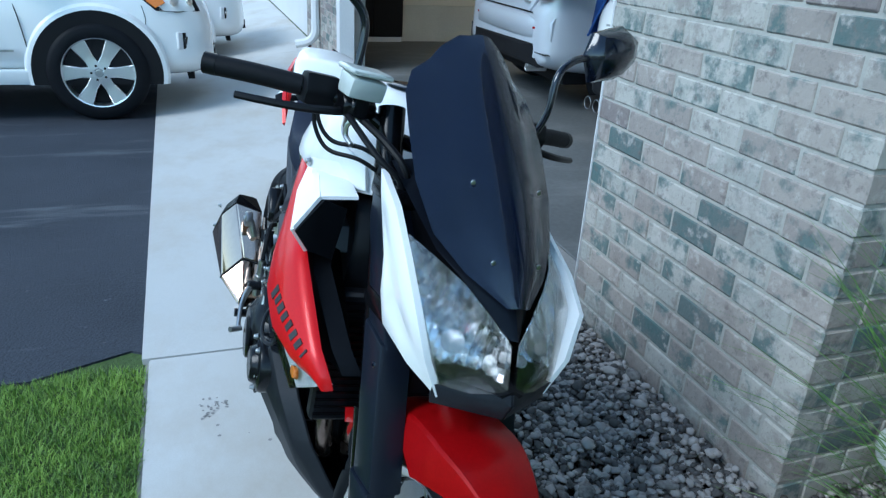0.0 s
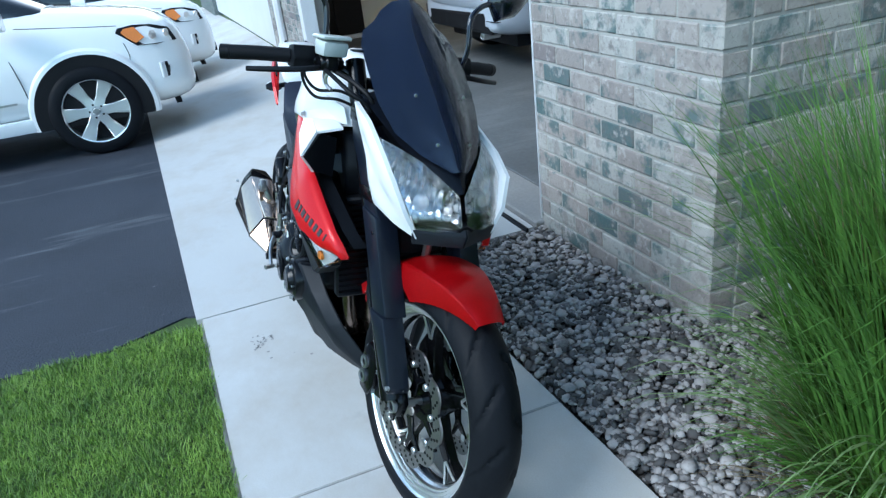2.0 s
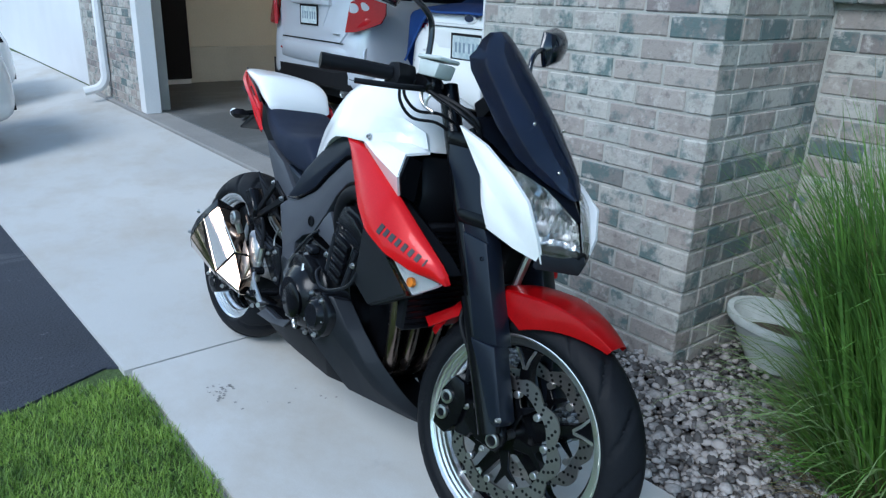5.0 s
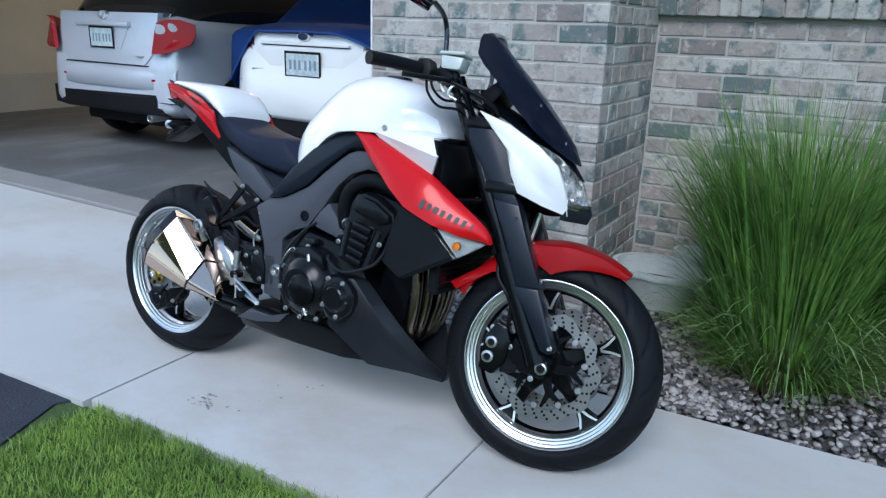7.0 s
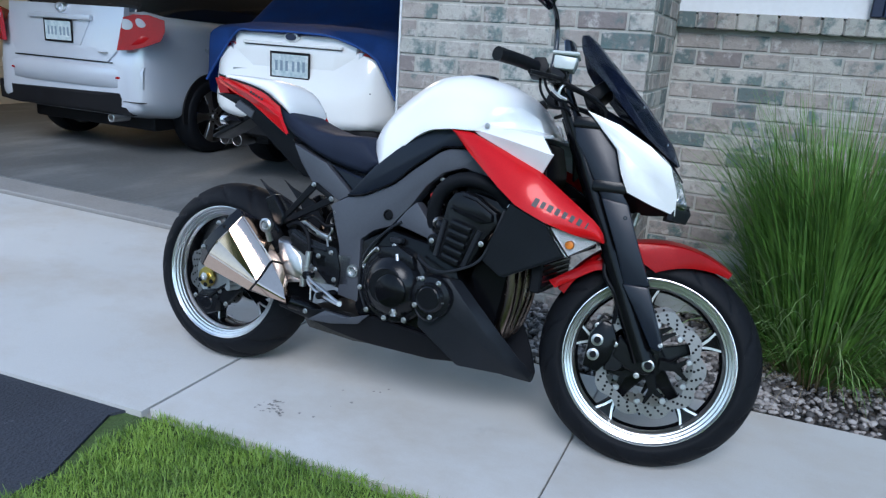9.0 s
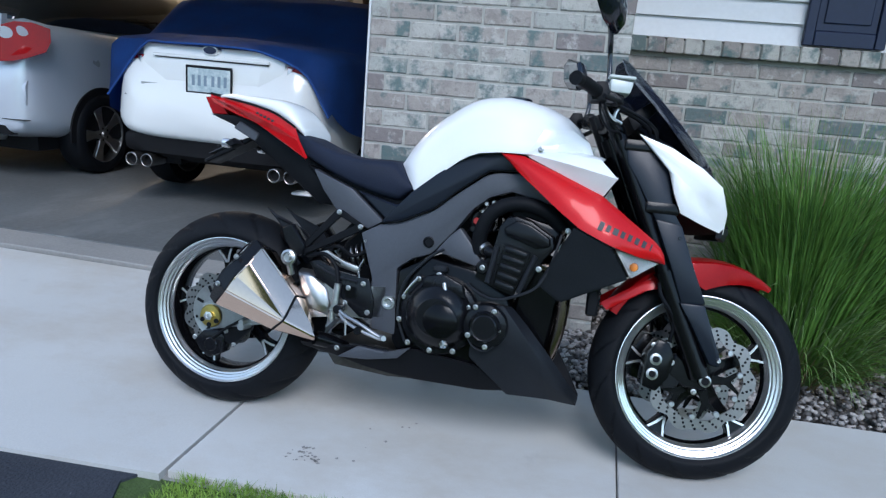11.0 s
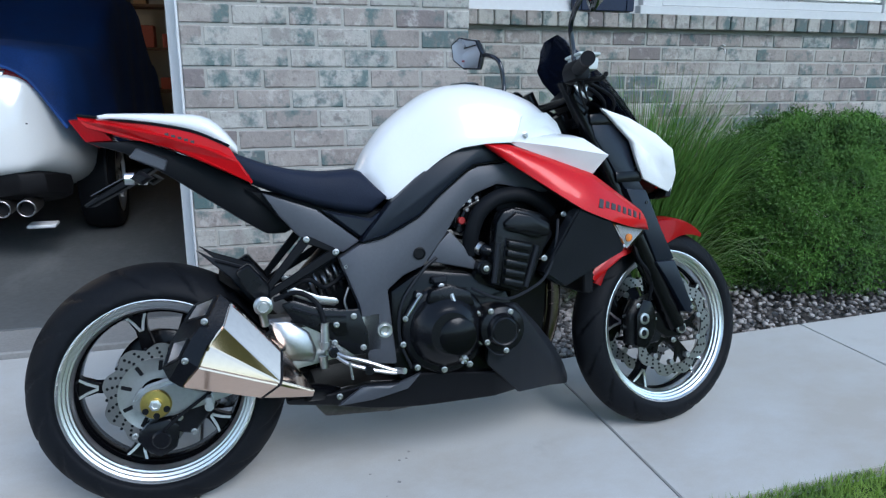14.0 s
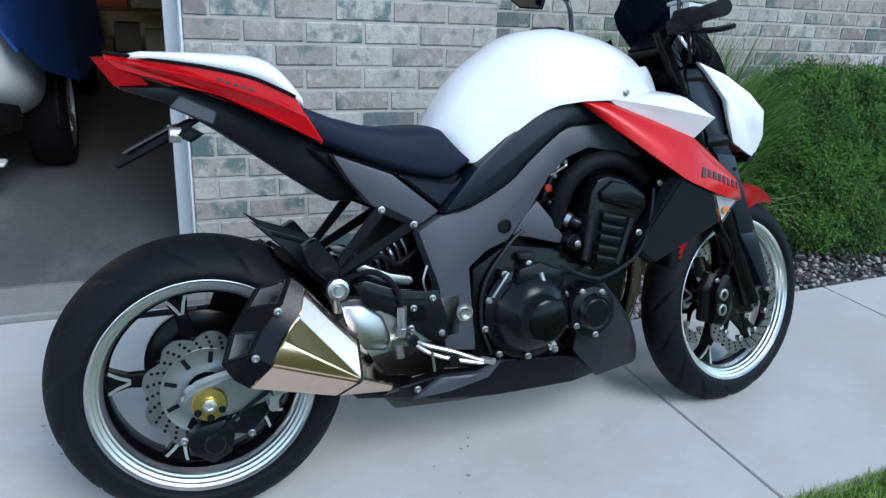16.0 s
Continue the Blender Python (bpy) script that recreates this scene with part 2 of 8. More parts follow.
def revolve(profile, segments=48, centre=(0, 0, 0), bm=None, closed=False, turn=None):
    """A profile of (radius, y) turned round the y axis through centre."""
    own = bmesh.new()
    rows = []
    for i in range(segments):
        a = 2 * math.pi * i / segments
        rows.append([own.verts.new((centre[0] + r * math.cos(a), centre[1] + y, centre[2] + r * math.sin(a))) for r, y in profile])
    k = len(profile)
    for i in range(segments):
        a, b = rows[i], rows[(i + 1) % segments]
        for j in range(k if closed else k - 1):
            own.faces.new((a[j], a[(j + 1) % k], b[(j + 1) % k], b[j]))
    if not closed:
        for j in (0, k - 1):
            if profile[j][0] > 1e-5:
                own.faces.new([rows[i][j] for i in range(segments)])
    bmesh.ops.remove_doubles(own, verts=own.verts, dist=1e-6)
    if turn is not None:
        own.transform(turn)
    return join(bm, own)


def smooth_path(points, steps=6):
    """A Catmull-Rom line through the points."""
    pts = [Vector(p) for p in points]
    pts = [pts[0] * 2 - pts[1]] + pts + [pts[-1] * 2 - pts[-2]]
    out = []
    for i in range(1, len(pts) - 2):
        a, b, c, d = pts[i - 1:i + 3]
        for s in range(steps):
            t = s / steps
            out.append(0.5 * (2 * b + (c - a) * t + (2 * a - 5 * b + 4 * c - d) * t * t + (3 * b - a - 3 * c + d) * t ** 3))
    return out + [pts[-2]]


def tube(points, radius, segments=10, steps=6, bm=None, ends=None):
    """A round bar along a smooth line; radius is a number or one for each end."""
    line = smooth_path(points, steps) if len(points) > 2 else [Vector(p) for p in points]
    rings, side = [], None
    for i, p in enumerate(line):
        ahead = (line[min(i + 1, len(line) - 1)] - line[max(i - 1, 0)]).normalized()
        if side is None:
            side = ahead.orthogonal().normalized()
        side = (side - ahead * side.dot(ahead)).normalized()
        up = ahead.cross(side)
        r = radius if ends is None else radius + (ends - radius) * i / (len(line) - 1)
        rings.append([p + side * r * math.cos(2 * math.pi * k / segments) + up * r * math.sin(2 * math.pi * k / segments) for k in range(segments)])
    return loft(rings, bm=bm)


def disc(centre, radius, y0, y1, segments=24, bevel=0.0, bm=None):
    b = min(bevel, abs(y1 - y0) / 2)
    s = 1 if y1 > y0 else -1
    prof = [(0, y0), (radius, y0), (radius, y1 - s * b), (radius - b, y1), (0, y1)] if b else [(0, y0), (radius, y0), (radius, y1), (0, y1)]
    return revolve(prof, segments, centre, bm)


def section(x, zlo, zhi, half, power=2.5, count=20, flat=0.0):
    """A rounded ring in the plane x, from zlo to zhi; flat raises its widest line."""
    ring = []
    for i in range(count):
        a = 2 * math.pi * i / count
        c, s = math.cos(a), math.sin(a)
        y = half * math.copysign(abs(c) ** (2 / power), c)
        z = (zlo + zhi) / 2 + (zhi - zlo) / 2 * math.copysign(abs(s) ** (2 / power), s)
        ring.append((x, y, z + flat * (zhi - zlo) * (1 - abs(s))))
    return ring


def along(x, table):
    """Linear between the rows (x, value)."""
    if x <= table[0][0]:
        return table[0][1]
    for (a, va), (b, vb) in zip(table, table[1:]):
        if x <= b:
            return va + (vb - va) * (x - a) / (b - a)
    return table[-1][1]


def soup(name, verts, faces, mat, parent=None, label=""):
    me = bpy.data.meshes.new(name)
    me.from_pydata(verts, [], faces)
    me.materials.append(mat)
    ob = new(name, me)
    if parent is not None:
        ob.parent = parent
    if label:
        ob["label"] = label
    return ob

# ---- setting: ground, house, garage ----
RISE = math.tan(radians(1.2))
HOUSE = Matrix.Rotation(radians(1.2), 4, "Y")


def ground_z(x, y=-0.5):
    """The drive falls a little away from the walk; the apron climbs from it to the garage floor."""
    far = max(0.0, min(-x, 12.0) - 0.6)
    return (RISE + 0.014) * far * max(0.0, min(1.0, (y + 0.5) / 1.55)) - 0.014 * far


def in_world(m, scale=1.0):
    """Lets a material's noise run on over the pieces, instead of starting anew on each."""
    nodes, links = m.node_tree.nodes, m.node_tree.links
    geo = nodes.new("ShaderNodeNewGeometry")
    for n in nodes:
        if n.type == "TEX_NOISE":
            links.new(geo.outputs["Position"], n.inputs["Vector"])
    return m


for m in (CONCRETE, CONCRETE_OLD, STONE, ASPHALT, GARAGE_FLOOR, TURF, GRASS):
    in_world(m)


def brick_material():
    """Tumbled brick: one of several fired colours to each, with pale smears and dark green flashing."""
    m = bpy.data.materials.new("tumbled_brick")
    m.use_nodes = True
    nodes, links = m.node_tree.nodes, m.node_tree.links
    p = nodes["Principled BSDF"]
    p.inputs["Roughness"].default_value = 0.9
    info = nodes.new("ShaderNodeObjectInfo")
    ramp = nodes.new("ShaderNodeValToRGB")
    ramp.color_ramp.interpolation = "CONSTANT"
    tones = ((0.0, (0.378, 0.342, 0.312)), (0.15, (0.448, 0.432, 0.396)), (0.32, (0.322, 0.288, 0.264)), (0.45, (0.392, 0.390, 0.360)),
             (0.58, (0.358, 0.322, 0.294)), (0.71, (0.462, 0.450, 0.414)), (0.84, (0.225, 0.196, 0.190)), (0.915, (0.125, 0.160, 0.158)))
    ramp.color_ramp.elements[0].color = (*tones[0][1], 1)
    ramp.color_ramp.elements[1].position, ramp.color_ramp.elements[1].color = tones[1][0], (*tones[1][1], 1)
    for at, tone in tones[2:]:
        ramp.color_ramp.elements.new(at).color = (*tone, 1)
    links.new(info.outputs["Random"], ramp.inputs["Fac"])
    geo = nodes.new("ShaderNodeNewGeometry")
    last = ramp.outputs["Color"]
    for scale, edge, tone, strength in ((11.0, 0.55, (0.25, 0.222, 0.205), 0.60), (8.0, 0.575, (0.09, 0.15, 0.15), 0.85), (17.0, 0.60, (0.52, 0.49, 0.46), 0.7), (28.0, 0.62, (0.15, 0.13, 0.125), 0.6),
                                        (70.0, 0.63, (0.20, 0.19, 0.18), 0.5)):
        noise_node = nodes.new("ShaderNodeTexNoise")
        noise_node.inputs["Scale"].default_value, noise_node.inputs["Detail"].default_value = scale, 5
        noise_node.inputs["Roughness"].default_value = 0.65
        move = nodes.new("ShaderNodeVectorMath")
        move.operation = "MULTIPLY_ADD"
        move.inputs[1].default_value = (1, 1, 1)
        shift = nodes.new("ShaderNodeMath")
        shift.operation = "MULTIPLY"
        shift.inputs[1].default_value = 37.0 + scale
        links.new(info.outputs["Random"], shift.inputs[0])
        links.new(geo.outputs["Position"], move.inputs[0])
        links.new(shift.outputs[0], move.inputs[2])
        links.new(move.outputs[0], noise_node.inputs["Vector"])
        mask = nodes.new("ShaderNodeMapRange")
        mask.inputs["From Min"].default_value, mask.inputs["From Max"].default_value = edge - 0.05, edge + 0.06
        mask.inputs["To Max"].default_value = strength
        links.new(noise_node.outputs["Fac"], mask.inputs["Value"])
        mix = nodes.new("ShaderNodeMix")
        mix.data_type = "RGBA"
        mix.inputs["B"].default_value = (0, 0, 0, 1)
        mix.inputs[7].default_value = (*tone, 1)
        links.new(mask.outputs["Result"], mix.inputs[0])
        links.new(last, mix.inputs[6])
        last = mix.outputs[2]
    links.new(last, p.inputs["Base Color"])
    rough = nodes.new("ShaderNodeTexNoise")
    rough.inputs["Scale"].default_value, rough.inputs["Detail"].default_value = 55, 5
    links.new(geo.outputs["Position"], rough.inputs["Vector"])
    b = nodes.new("ShaderNodeBump")
    b.inputs["Strength"].default_value, b.inputs["Distance"].default_value = 0.7, 0.005
    links.new(rough.outputs["Fac"], b.inputs["Height"])
    links.new(b.outputs["Normal"], p.inputs["Normal"])
    return m


BRICK = brick_material()

# the ground itself: one sheet out to the horizon, falling away from the house
b = bmesh.new()
vs = [b.verts.new(p) for p in ((-400, -400, -0.25), (400, -400, -0.25), (400, 400, -0.25), (-400, 400, -0.25))]
b.faces.new(vs)
tagged(part("ground", b, TURF, smooth=0), "wide mown ground running out to the horizon", "ground", kind="structure")


# a belt of trees far behind the drive and the street
rng = random.Random(2)
own = bmesh.new()
count = 220
rows = [[own.verts.new((46 * math.cos(2 * math.pi * k / count) * (1 + 0.02 * layer), 46 * math.sin(2 * math.pi * k / count) * (1 + 0.02 * layer), z)) for k in range(count)] for layer, z in ((0, -0.4), (1, 4.0))]
crest = [own.verts.new((48 * math.cos(2 * math.pi * k / count), 48 * math.sin(2 * math.pi * k / count), 6.0 + 2.4 * noise.noise(Vector((k * 0.16, 0, 0))) + 1.3 * noise.noise(Vector((k * 0.7, 3, 0))))) for k in range(count)]
for a, c in ((rows[0], rows[1]), (rows[1], crest)):
    for k in range(count):
        own.faces.new((a[k], a[(k + 1) % count], c[(k + 1) % count], c[k]))
TREES = material("distant_foliage", (0.035, 0.06, 0.022), 0.95, 0, 0.5, 0.6, 4.0, 0.0)
tagged(part("backdrop", own, TREES, smooth=0), "far dark belt of trees around the street", "trees", kind="structure")


def sheet(outline, z, thick, steps=24):
    """A slab over an outline in x and y, whose top follows the drive's rise."""
    own = bmesh.new()
    a = [own.verts.new((x, y, z + ground_z(x))) for x, y in outline]
    c = [own.verts.new((x, y, z + ground_z(x, y) - thick)) for x, y in outline]
    own.faces.new(a)
    own.faces.new(c[::-1])
    for i in range(len(a)):
        j = (i + 1) % len(a)
        own.faces.new((a[i], c[i], c[j], a[j]))
    return own


def along_line(points, count):
    """Points at even steps along a line of corners."""
    pts = [Vector(p) for p in points]
    run = [0.0]
    for a, c in zip(pts, pts[1:]):
        run.append(run[-1] + (c - a).length)
    out = []
    for k in range(count):
        d = run[-1] * k / (count - 1)
        i = max(0, min(len(pts) - 2, sum(1 for q in run if q < d) - 1))
        out.append(pts[i].lerp(pts[i + 1], min(1.0, (d - run[i]) / (run[i + 1] - run[i]))))
    return out


def blade_shell(high, low, lift, thick, count=25, across=7):
    """A thin shell between two edge lines, gently bowed outwards in y, with a closed back."""
    own = bmesh.new()
    top, foot = along_line(high, count), along_line(low, count)
    front, back = [], []
    for j in range(across):
        f = j / (across - 1)
        row = [a.lerp(c, f) + Vector((0, lift * (1 - (2 * f - 1) ** 2), 0)) for a, c in zip(top, foot)]
        front.append([own.verts.new(p) for p in row])
        back.append([own.verts.new(p - Vector((0, thick, 0))) for p in row])
    for grid, turn in ((front, 1), (back, -1)):
        for a, c in zip(grid, grid[1:]):
            for i in range(count - 1):
                own.faces.new((a[i], a[i + 1], c[i + 1], c[i])[::turn])
    rim = front[0] + [r[-1] for r in front[1:-1]] + front[-1][::-1] + [r[0] for r in front[-2:0:-1]]
    rim_back = back[0] + [r[-1] for r in back[1:-1]] + back[-1][::-1] + [r[0] for r in back[-2:0:-1]]
    for i in range(len(rim)):
        j = (i + 1) % len(rim)
        own.faces.new((rim[i], rim_back[i], rim_back[j], rim[j]))
    return own


def stain(mat, stretch, scale, low, high, tone, strength):
    """Lays soft-edged patches of another tone over a material, in world space."""
    nodes, links = mat.node_tree.nodes, mat.node_tree.links
    shader = nodes["Principled BSDF"]
    geo, place = nodes.new("ShaderNodeNewGeometry"), nodes.new("ShaderNodeMapping")
    place.inputs["Scale"].default_value = stretch
    patch, mask, blend = nodes.new("ShaderNodeTexNoise"), nodes.new("ShaderNodeMapRange"), nodes.new("ShaderNodeMix")
    patch.inputs["Scale"].default_value, patch.inputs["Detail"].default_value, patch.inputs["Roughness"].default_value = scale, 8, 0.68
    mask.inputs["From Min"].default_value, mask.inputs["From Max"].default_value, mask.inputs["To Max"].default_value = low, high, strength
    blend.data_type = "RGBA"
    blend.inputs[7].default_value = (*tone, 1)
    links.new(geo.outputs["Position"], place.inputs["Vector"])
    links.new(place.outputs["Vector"], patch.inputs["Vector"])
    links.new(patch.outputs["Fac"], mask.inputs["Value"])
    links.new(mask.outputs["Result"], blend.inputs[0])
    links.new(shader.inputs["Base Color"].links[0].from_socket, blend.inputs[6])
    links.new(blend.outputs[2], shader.inputs["Base Color"])


stain(ASPHALT, (3.2, 0.45, 1.0), 1.6, 0.57, 0.74, (0.19, 0.21, 0.23), 0.5)
stain(ASPHALT, (1.0, 1.0, 1.0), 14.0, 0.68, 0.74, (0.25, 0.27, 0.29), 0.6)
stain(CONCRETE, (1.0, 1.4, 1.0), 1.1, 0.46, 0.66, (0.43, 0.395, 0.345), 0.75)
stain(CONCRETE, (1.0, 1.0, 1.0), 5.0, 0.62, 0.80, (0.33, 0.33, 0.33), 0.45)
stain(CONCRETE, (1.0, 1.0, 1.0), 26.0, 0.73, 0.78, (0.20, 0.19, 0.18), 0.6)
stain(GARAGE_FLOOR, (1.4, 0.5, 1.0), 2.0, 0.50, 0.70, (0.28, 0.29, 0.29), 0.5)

# asphalt drive, meeting the concrete in a ragged line
edge = [(-0.60 - 0.02 * math.sin(5 * k) - (0.10 if k < 1 else 0), -0.50 - 0.28 * k) for k in range(30)]
outline = [(-0.3 - 0.5 * k, -0.446 - 0.012 * k) for k in range(1, 24)]
b = sheet([(-0.72, -0.452)] + [(x - 0.05, y) for x, y in edge] + [(-12, -9.0)] + outline[::-1], -0.012, 0.05)
tagged(part("driveway", b, ASPHALT, smooth=0), "dark sealed asphalt drive with faint pale streaks", "driveway", kind="structure")

# concrete walk of separate slabs with open joints
walkway = tagged(new("pavement", bpy.data.meshes.new("pavement")), "pale broomed concrete walk laid in slabs beside the lawn", "pavement", kind="structure")
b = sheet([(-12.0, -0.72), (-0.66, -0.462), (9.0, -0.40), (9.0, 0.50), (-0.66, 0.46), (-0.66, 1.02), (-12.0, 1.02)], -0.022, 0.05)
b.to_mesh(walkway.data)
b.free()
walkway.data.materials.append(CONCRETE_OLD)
joints = [-0.655, 0.525, 1.685, 2.86, 4.03, 5.2, 6.4]
for left, right in zip(joints, joints[1:]):
    own = bmesh.new()
    y_left, y_right = -0.43 + 0.012 * left, -0.43 + 0.012 * right
    pts = ((left + 0.0025, y_left), (right - 0.0025, y_right), (right - 0.0025, 0.468 + 0.018 * right), (left + 0.0025, 0.468 + 0.018 * left))
    a = [own.verts.new((x, y, 0)) for x, y in pts]
    c = [own.verts.new((x, y, -0.05)) for x, y in pts]
    own.faces.new(a)
    own.faces.new(c[::-1])
    for i in range(4):
        own.faces.new((a[i], c[i], c[(i + 1) % 4], a[(i + 1) % 4]))
    bmesh.ops.recalc_face_normals(own, faces=own.faces)
    bmesh.ops.bevel(own, geom=own.edges[:], offset=0.0025, segments=2, affect="EDGES")
    part("slab", own, CONCRETE, walkway)
for left, right in ((-20.0, -7.0), (-7.0, -0.663)):
    own = bmesh.new()
    pts = ((left + 0.004, -0.46 + 0.024 * (left + 0.66)), (right - 0.0, -0.46 + 0.024 * (right + 0.66)), (right, 1.045 if right > -1 else 1.150), (left + 0.004, 1.045 if left > -7.5 else 1.150))
    a = [own.verts.new((x, y, ground_z(x, y))) for x, y in pts]
    c = [own.verts.new((x, y, ground_z(x, y) - 0.05)) for x, y in pts]
    own.faces.new(a)
    own.faces.new(c[::-1])
    for i in range(4):
        own.faces.new((a[i], c[i], c[(i + 1) % 4], a[(i + 1) % 4]))
    bmesh.ops.recalc_face_normals(own, faces=own.faces)
    bmesh.ops.subdivide_edges(own, edges=own.edges[:], cuts=11, use_grid_fill=True)
    for v in own.verts:
        v.co.z = ground_z(v.co.x, v.co.y) + min(0, v.co.z - ground_z(v.co.x, v.co.y) + 0.02) if v.normal.z < 0.5 else ground_z(v.co.x, v.co.y)
    part("slab", own, CONCRETE, walkway, smooth=60)

# dark drips on the slabs
OIL = material("old_oil", (0.27, 0.262, 0.255), 0.7, 0, 0.3, 40, 120, 0.1)
rng = random.Random(17)
b = None
for x, y, count, spread in ((-1.090, 0.425, 5, 0.020), (-1.080, 0.396, 4, 0.020), (-1.052, 0.318, 4, 0.020), (-1.002, 0.277, 6, 0.020), (-1.012, 0.253, 5, 0.020), (-0.981, 0.236, 4, 0.020), (-1.046, 0.364, 4, 0.020), (-0.354, -0.230, 14, 0.018), (-0.314, -0.268, 10, 0.016), (-0.362, -0.265, 6, 0.020), (-0.130, -0.130, 2, 0.030), (-0.077, -0.016, 2, 0.030), (-0.348, -0.257, 6, 0.030), (-0.275, -0.261, 4, 0.030), (-0.191, -0.033, 2, 0.030)):
    for k in range(count):
        r = rng.uniform(0.002, 0.0062)
        own = bmesh.new()
        px, py = x + rng.gauss(0, spread), y + rng.gauss(0, spread)
        ring_out = [own.verts.new((px + r * rng.uniform(0.6, 1.2) * math.cos(a), py + r * rng.uniform(0.6, 1.2) * math.sin(a), 0.0012 + ground_z(px, py))) for a in [math.tau * q / 9 for q in range(9)]]
        own.faces.new(ring_out)
        b = join(b, own)
part("oil_drips", b, OIL, walkway, "small dark oil drips", 0)

# garage floor, its colour darkened for the shade inside, with a paler worn lip at the door line
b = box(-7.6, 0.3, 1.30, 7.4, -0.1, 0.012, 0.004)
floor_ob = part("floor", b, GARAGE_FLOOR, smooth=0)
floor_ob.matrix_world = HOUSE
tagged(floor_ob, "grey stained concrete garage floor, darkened for the shade indoors", "floor", kind="structure")
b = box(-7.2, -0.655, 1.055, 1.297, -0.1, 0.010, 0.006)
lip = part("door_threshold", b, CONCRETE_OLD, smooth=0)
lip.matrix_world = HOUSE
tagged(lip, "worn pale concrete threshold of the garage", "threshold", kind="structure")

# planting bed soil
b = bmesh.new()
vs = [b.verts.new(p) for p in ((-0.652, 0.474, -0.045), (9, 0.66, -0.045), (9, 1.9, -0.03), (-0.652, 1.9, -0.03))]
b.faces.new(vs)
tagged(part("ground", b, GRIT, smooth=0), "grey grit under the stone bed", "gravel", kind="structure")

# ---- brickwork ----
COURSE, BRICK_H, BRICK_L, BRICK_D = 0.0759, 0.066, 0.194, 0.092
brick_meshes = {}


def brick_mesh(length, depth, height):
    key = (round(length, 3), round(depth, 3), round(height, 3))
    if key not in brick_meshes:
        own = box(-length / 2, length / 2, 0, depth, 0, height, 0.0035)
        rng = random.Random(hash(key) % 1000)
        for v in own.verts:
            v.co += Vector((rng.uniform(-1, 1), 0, rng.uniform(-1, 1))) * 0.0020
        bmesh.ops.recalc_face_normals(own, faces=own.faces)
        me = bpy.data.meshes.new("brick")
        own.to_mesh(me)
        own.free()
        me.materials.append(BRICK)
        brick_meshes[key] = me
    return brick_meshes[key]


def lay(parent, start, way, inwards, length, rows, z0, first):
    """Courses of bricks from start along way; first(row) gives the length of the brick at the start."""
    rng = random.Random(5)
    face = Vector(inwards).cross((0, 0, 1))
    turn = Matrix((face, inwards, (0, 0, 1))).transposed().to_4x4()
    for row in range(rows):
        at, k = 0.0, 0
        while at < length - 0.02:
            size = first(row) if k == 0 else BRICK_L
            size = min(size, length - at)
            if length - at - size < 0.04:
                size = length - at
            ob = new("brick", brick_mesh(size, BRICK_D, BRICK_H))
            place = Vector(start) + Vector(way) * (at + size / 2) + Vector((0, 0, z0 + row * COURSE)) - Vector(inwards) * rng.uniform(0, 0.0025)
            ob.parent = parent
            ob.matrix_local = Matrix.Translation(place) @ turn
            at += size + 0.010
            k += 1


# garage corner: front face y = 1.10, return face x = 0.42
CORNER_X, FRONT_Y, HOUSE_Y = 0.42, 1.10, 1.79
b = box(-0.672, CORNER_X - 0.0035, FRONT_Y + 0.0035, 1.95, -0.15, 2.7, 0)
wall_front = part("wall_front", b, MORTAR, smooth=0)
wall_front.matrix_world = HOUSE
tagged(wall_front, "grey-brown tumbled brick pier beside the garage opening", "wall", kind="structure")
b = box(CORNER_X, 9.0, HOUSE_Y + 0.0035, 2.0, -0.15, 1.235, 0)
wall_house = part("wall_house", b, MORTAR, smooth=0)
wall_house.matrix_world = HOUSE
tagged(wall_house, "grey-brown brick wainscot wall of the house", "wall", kind="structure")

# white siding, window and shutter above the brick sill
b = bmesh.new()
for k in range(14):
    z = 1.31 + 0.10 * k
    own = bmesh.new()
    pts = [(0.40, HOUSE_Y + 0.012, z), (9.0, HOUSE_Y + 0.012, z), (9.0, HOUSE_Y + 0.03, z + 0.104), (0.40, HOUSE_Y + 0.03, z + 0.104)]
    f = [own.verts.new(p) for p in pts]
    g = [own.verts.new((x, 2.0, zz)) for x, _, zz in pts]
    own.faces.new(f)
    for i in range(4):
        own.faces.new((f[i], g[i], g[(i + 1) % 4], f[(i + 1) % 4]))
    b = join(b, own)
siding = part("wall_siding", b, SIDING, smooth=0)
siding.matrix_world = HOUSE
tagged(siding, "white lap siding above the brick wainscot", "siding", kind="structure")

window = thing("window_1", "white framed window above the brick sill", "window", HOUSE, kind="structure")
b = box(1.60, 1.72, HOUSE_Y - 0.02, HOUSE_Y + 0.05, 1.312, 2.6, 0.004)
b = box(3.2, 3.3, HOUSE_Y - 0.02, HOUSE_Y + 0.05, 1.312, 2.6, 0.004, bm=b)
b = box(1.58, 3.32, HOUSE_Y - 0.035, HOUSE_Y + 0.05, 1.306, 1.352, 0.004, bm=b)
b = box(1.722, 3.198, HOUSE_Y - 0.012, HOUSE_Y + 0.04, 1.354, 1.40, 0.004, bm=b)
part("window_frame", b, PAINT_WHITE, window)
ob = part("pane", box(1.722, 3.198, HOUSE_Y + 0.0, HOUSE_Y + 0.004, 1.402, 2.6, 0), PANE, window, smooth=0)
ob.visible_shadow = False
for k in range(24):
    own = box(1.73, 3.19, -0.010, 0.010, 0, 0.002, 0)
    own.transform(Matrix.Translation((0, HOUSE_Y + 0.009, 1.42 + 0.024 * k)) @ Matrix.Rotation(radians(62), 4, "X"))
    part("blind_slat", own, PAINT_WHITE, window, smooth=0)
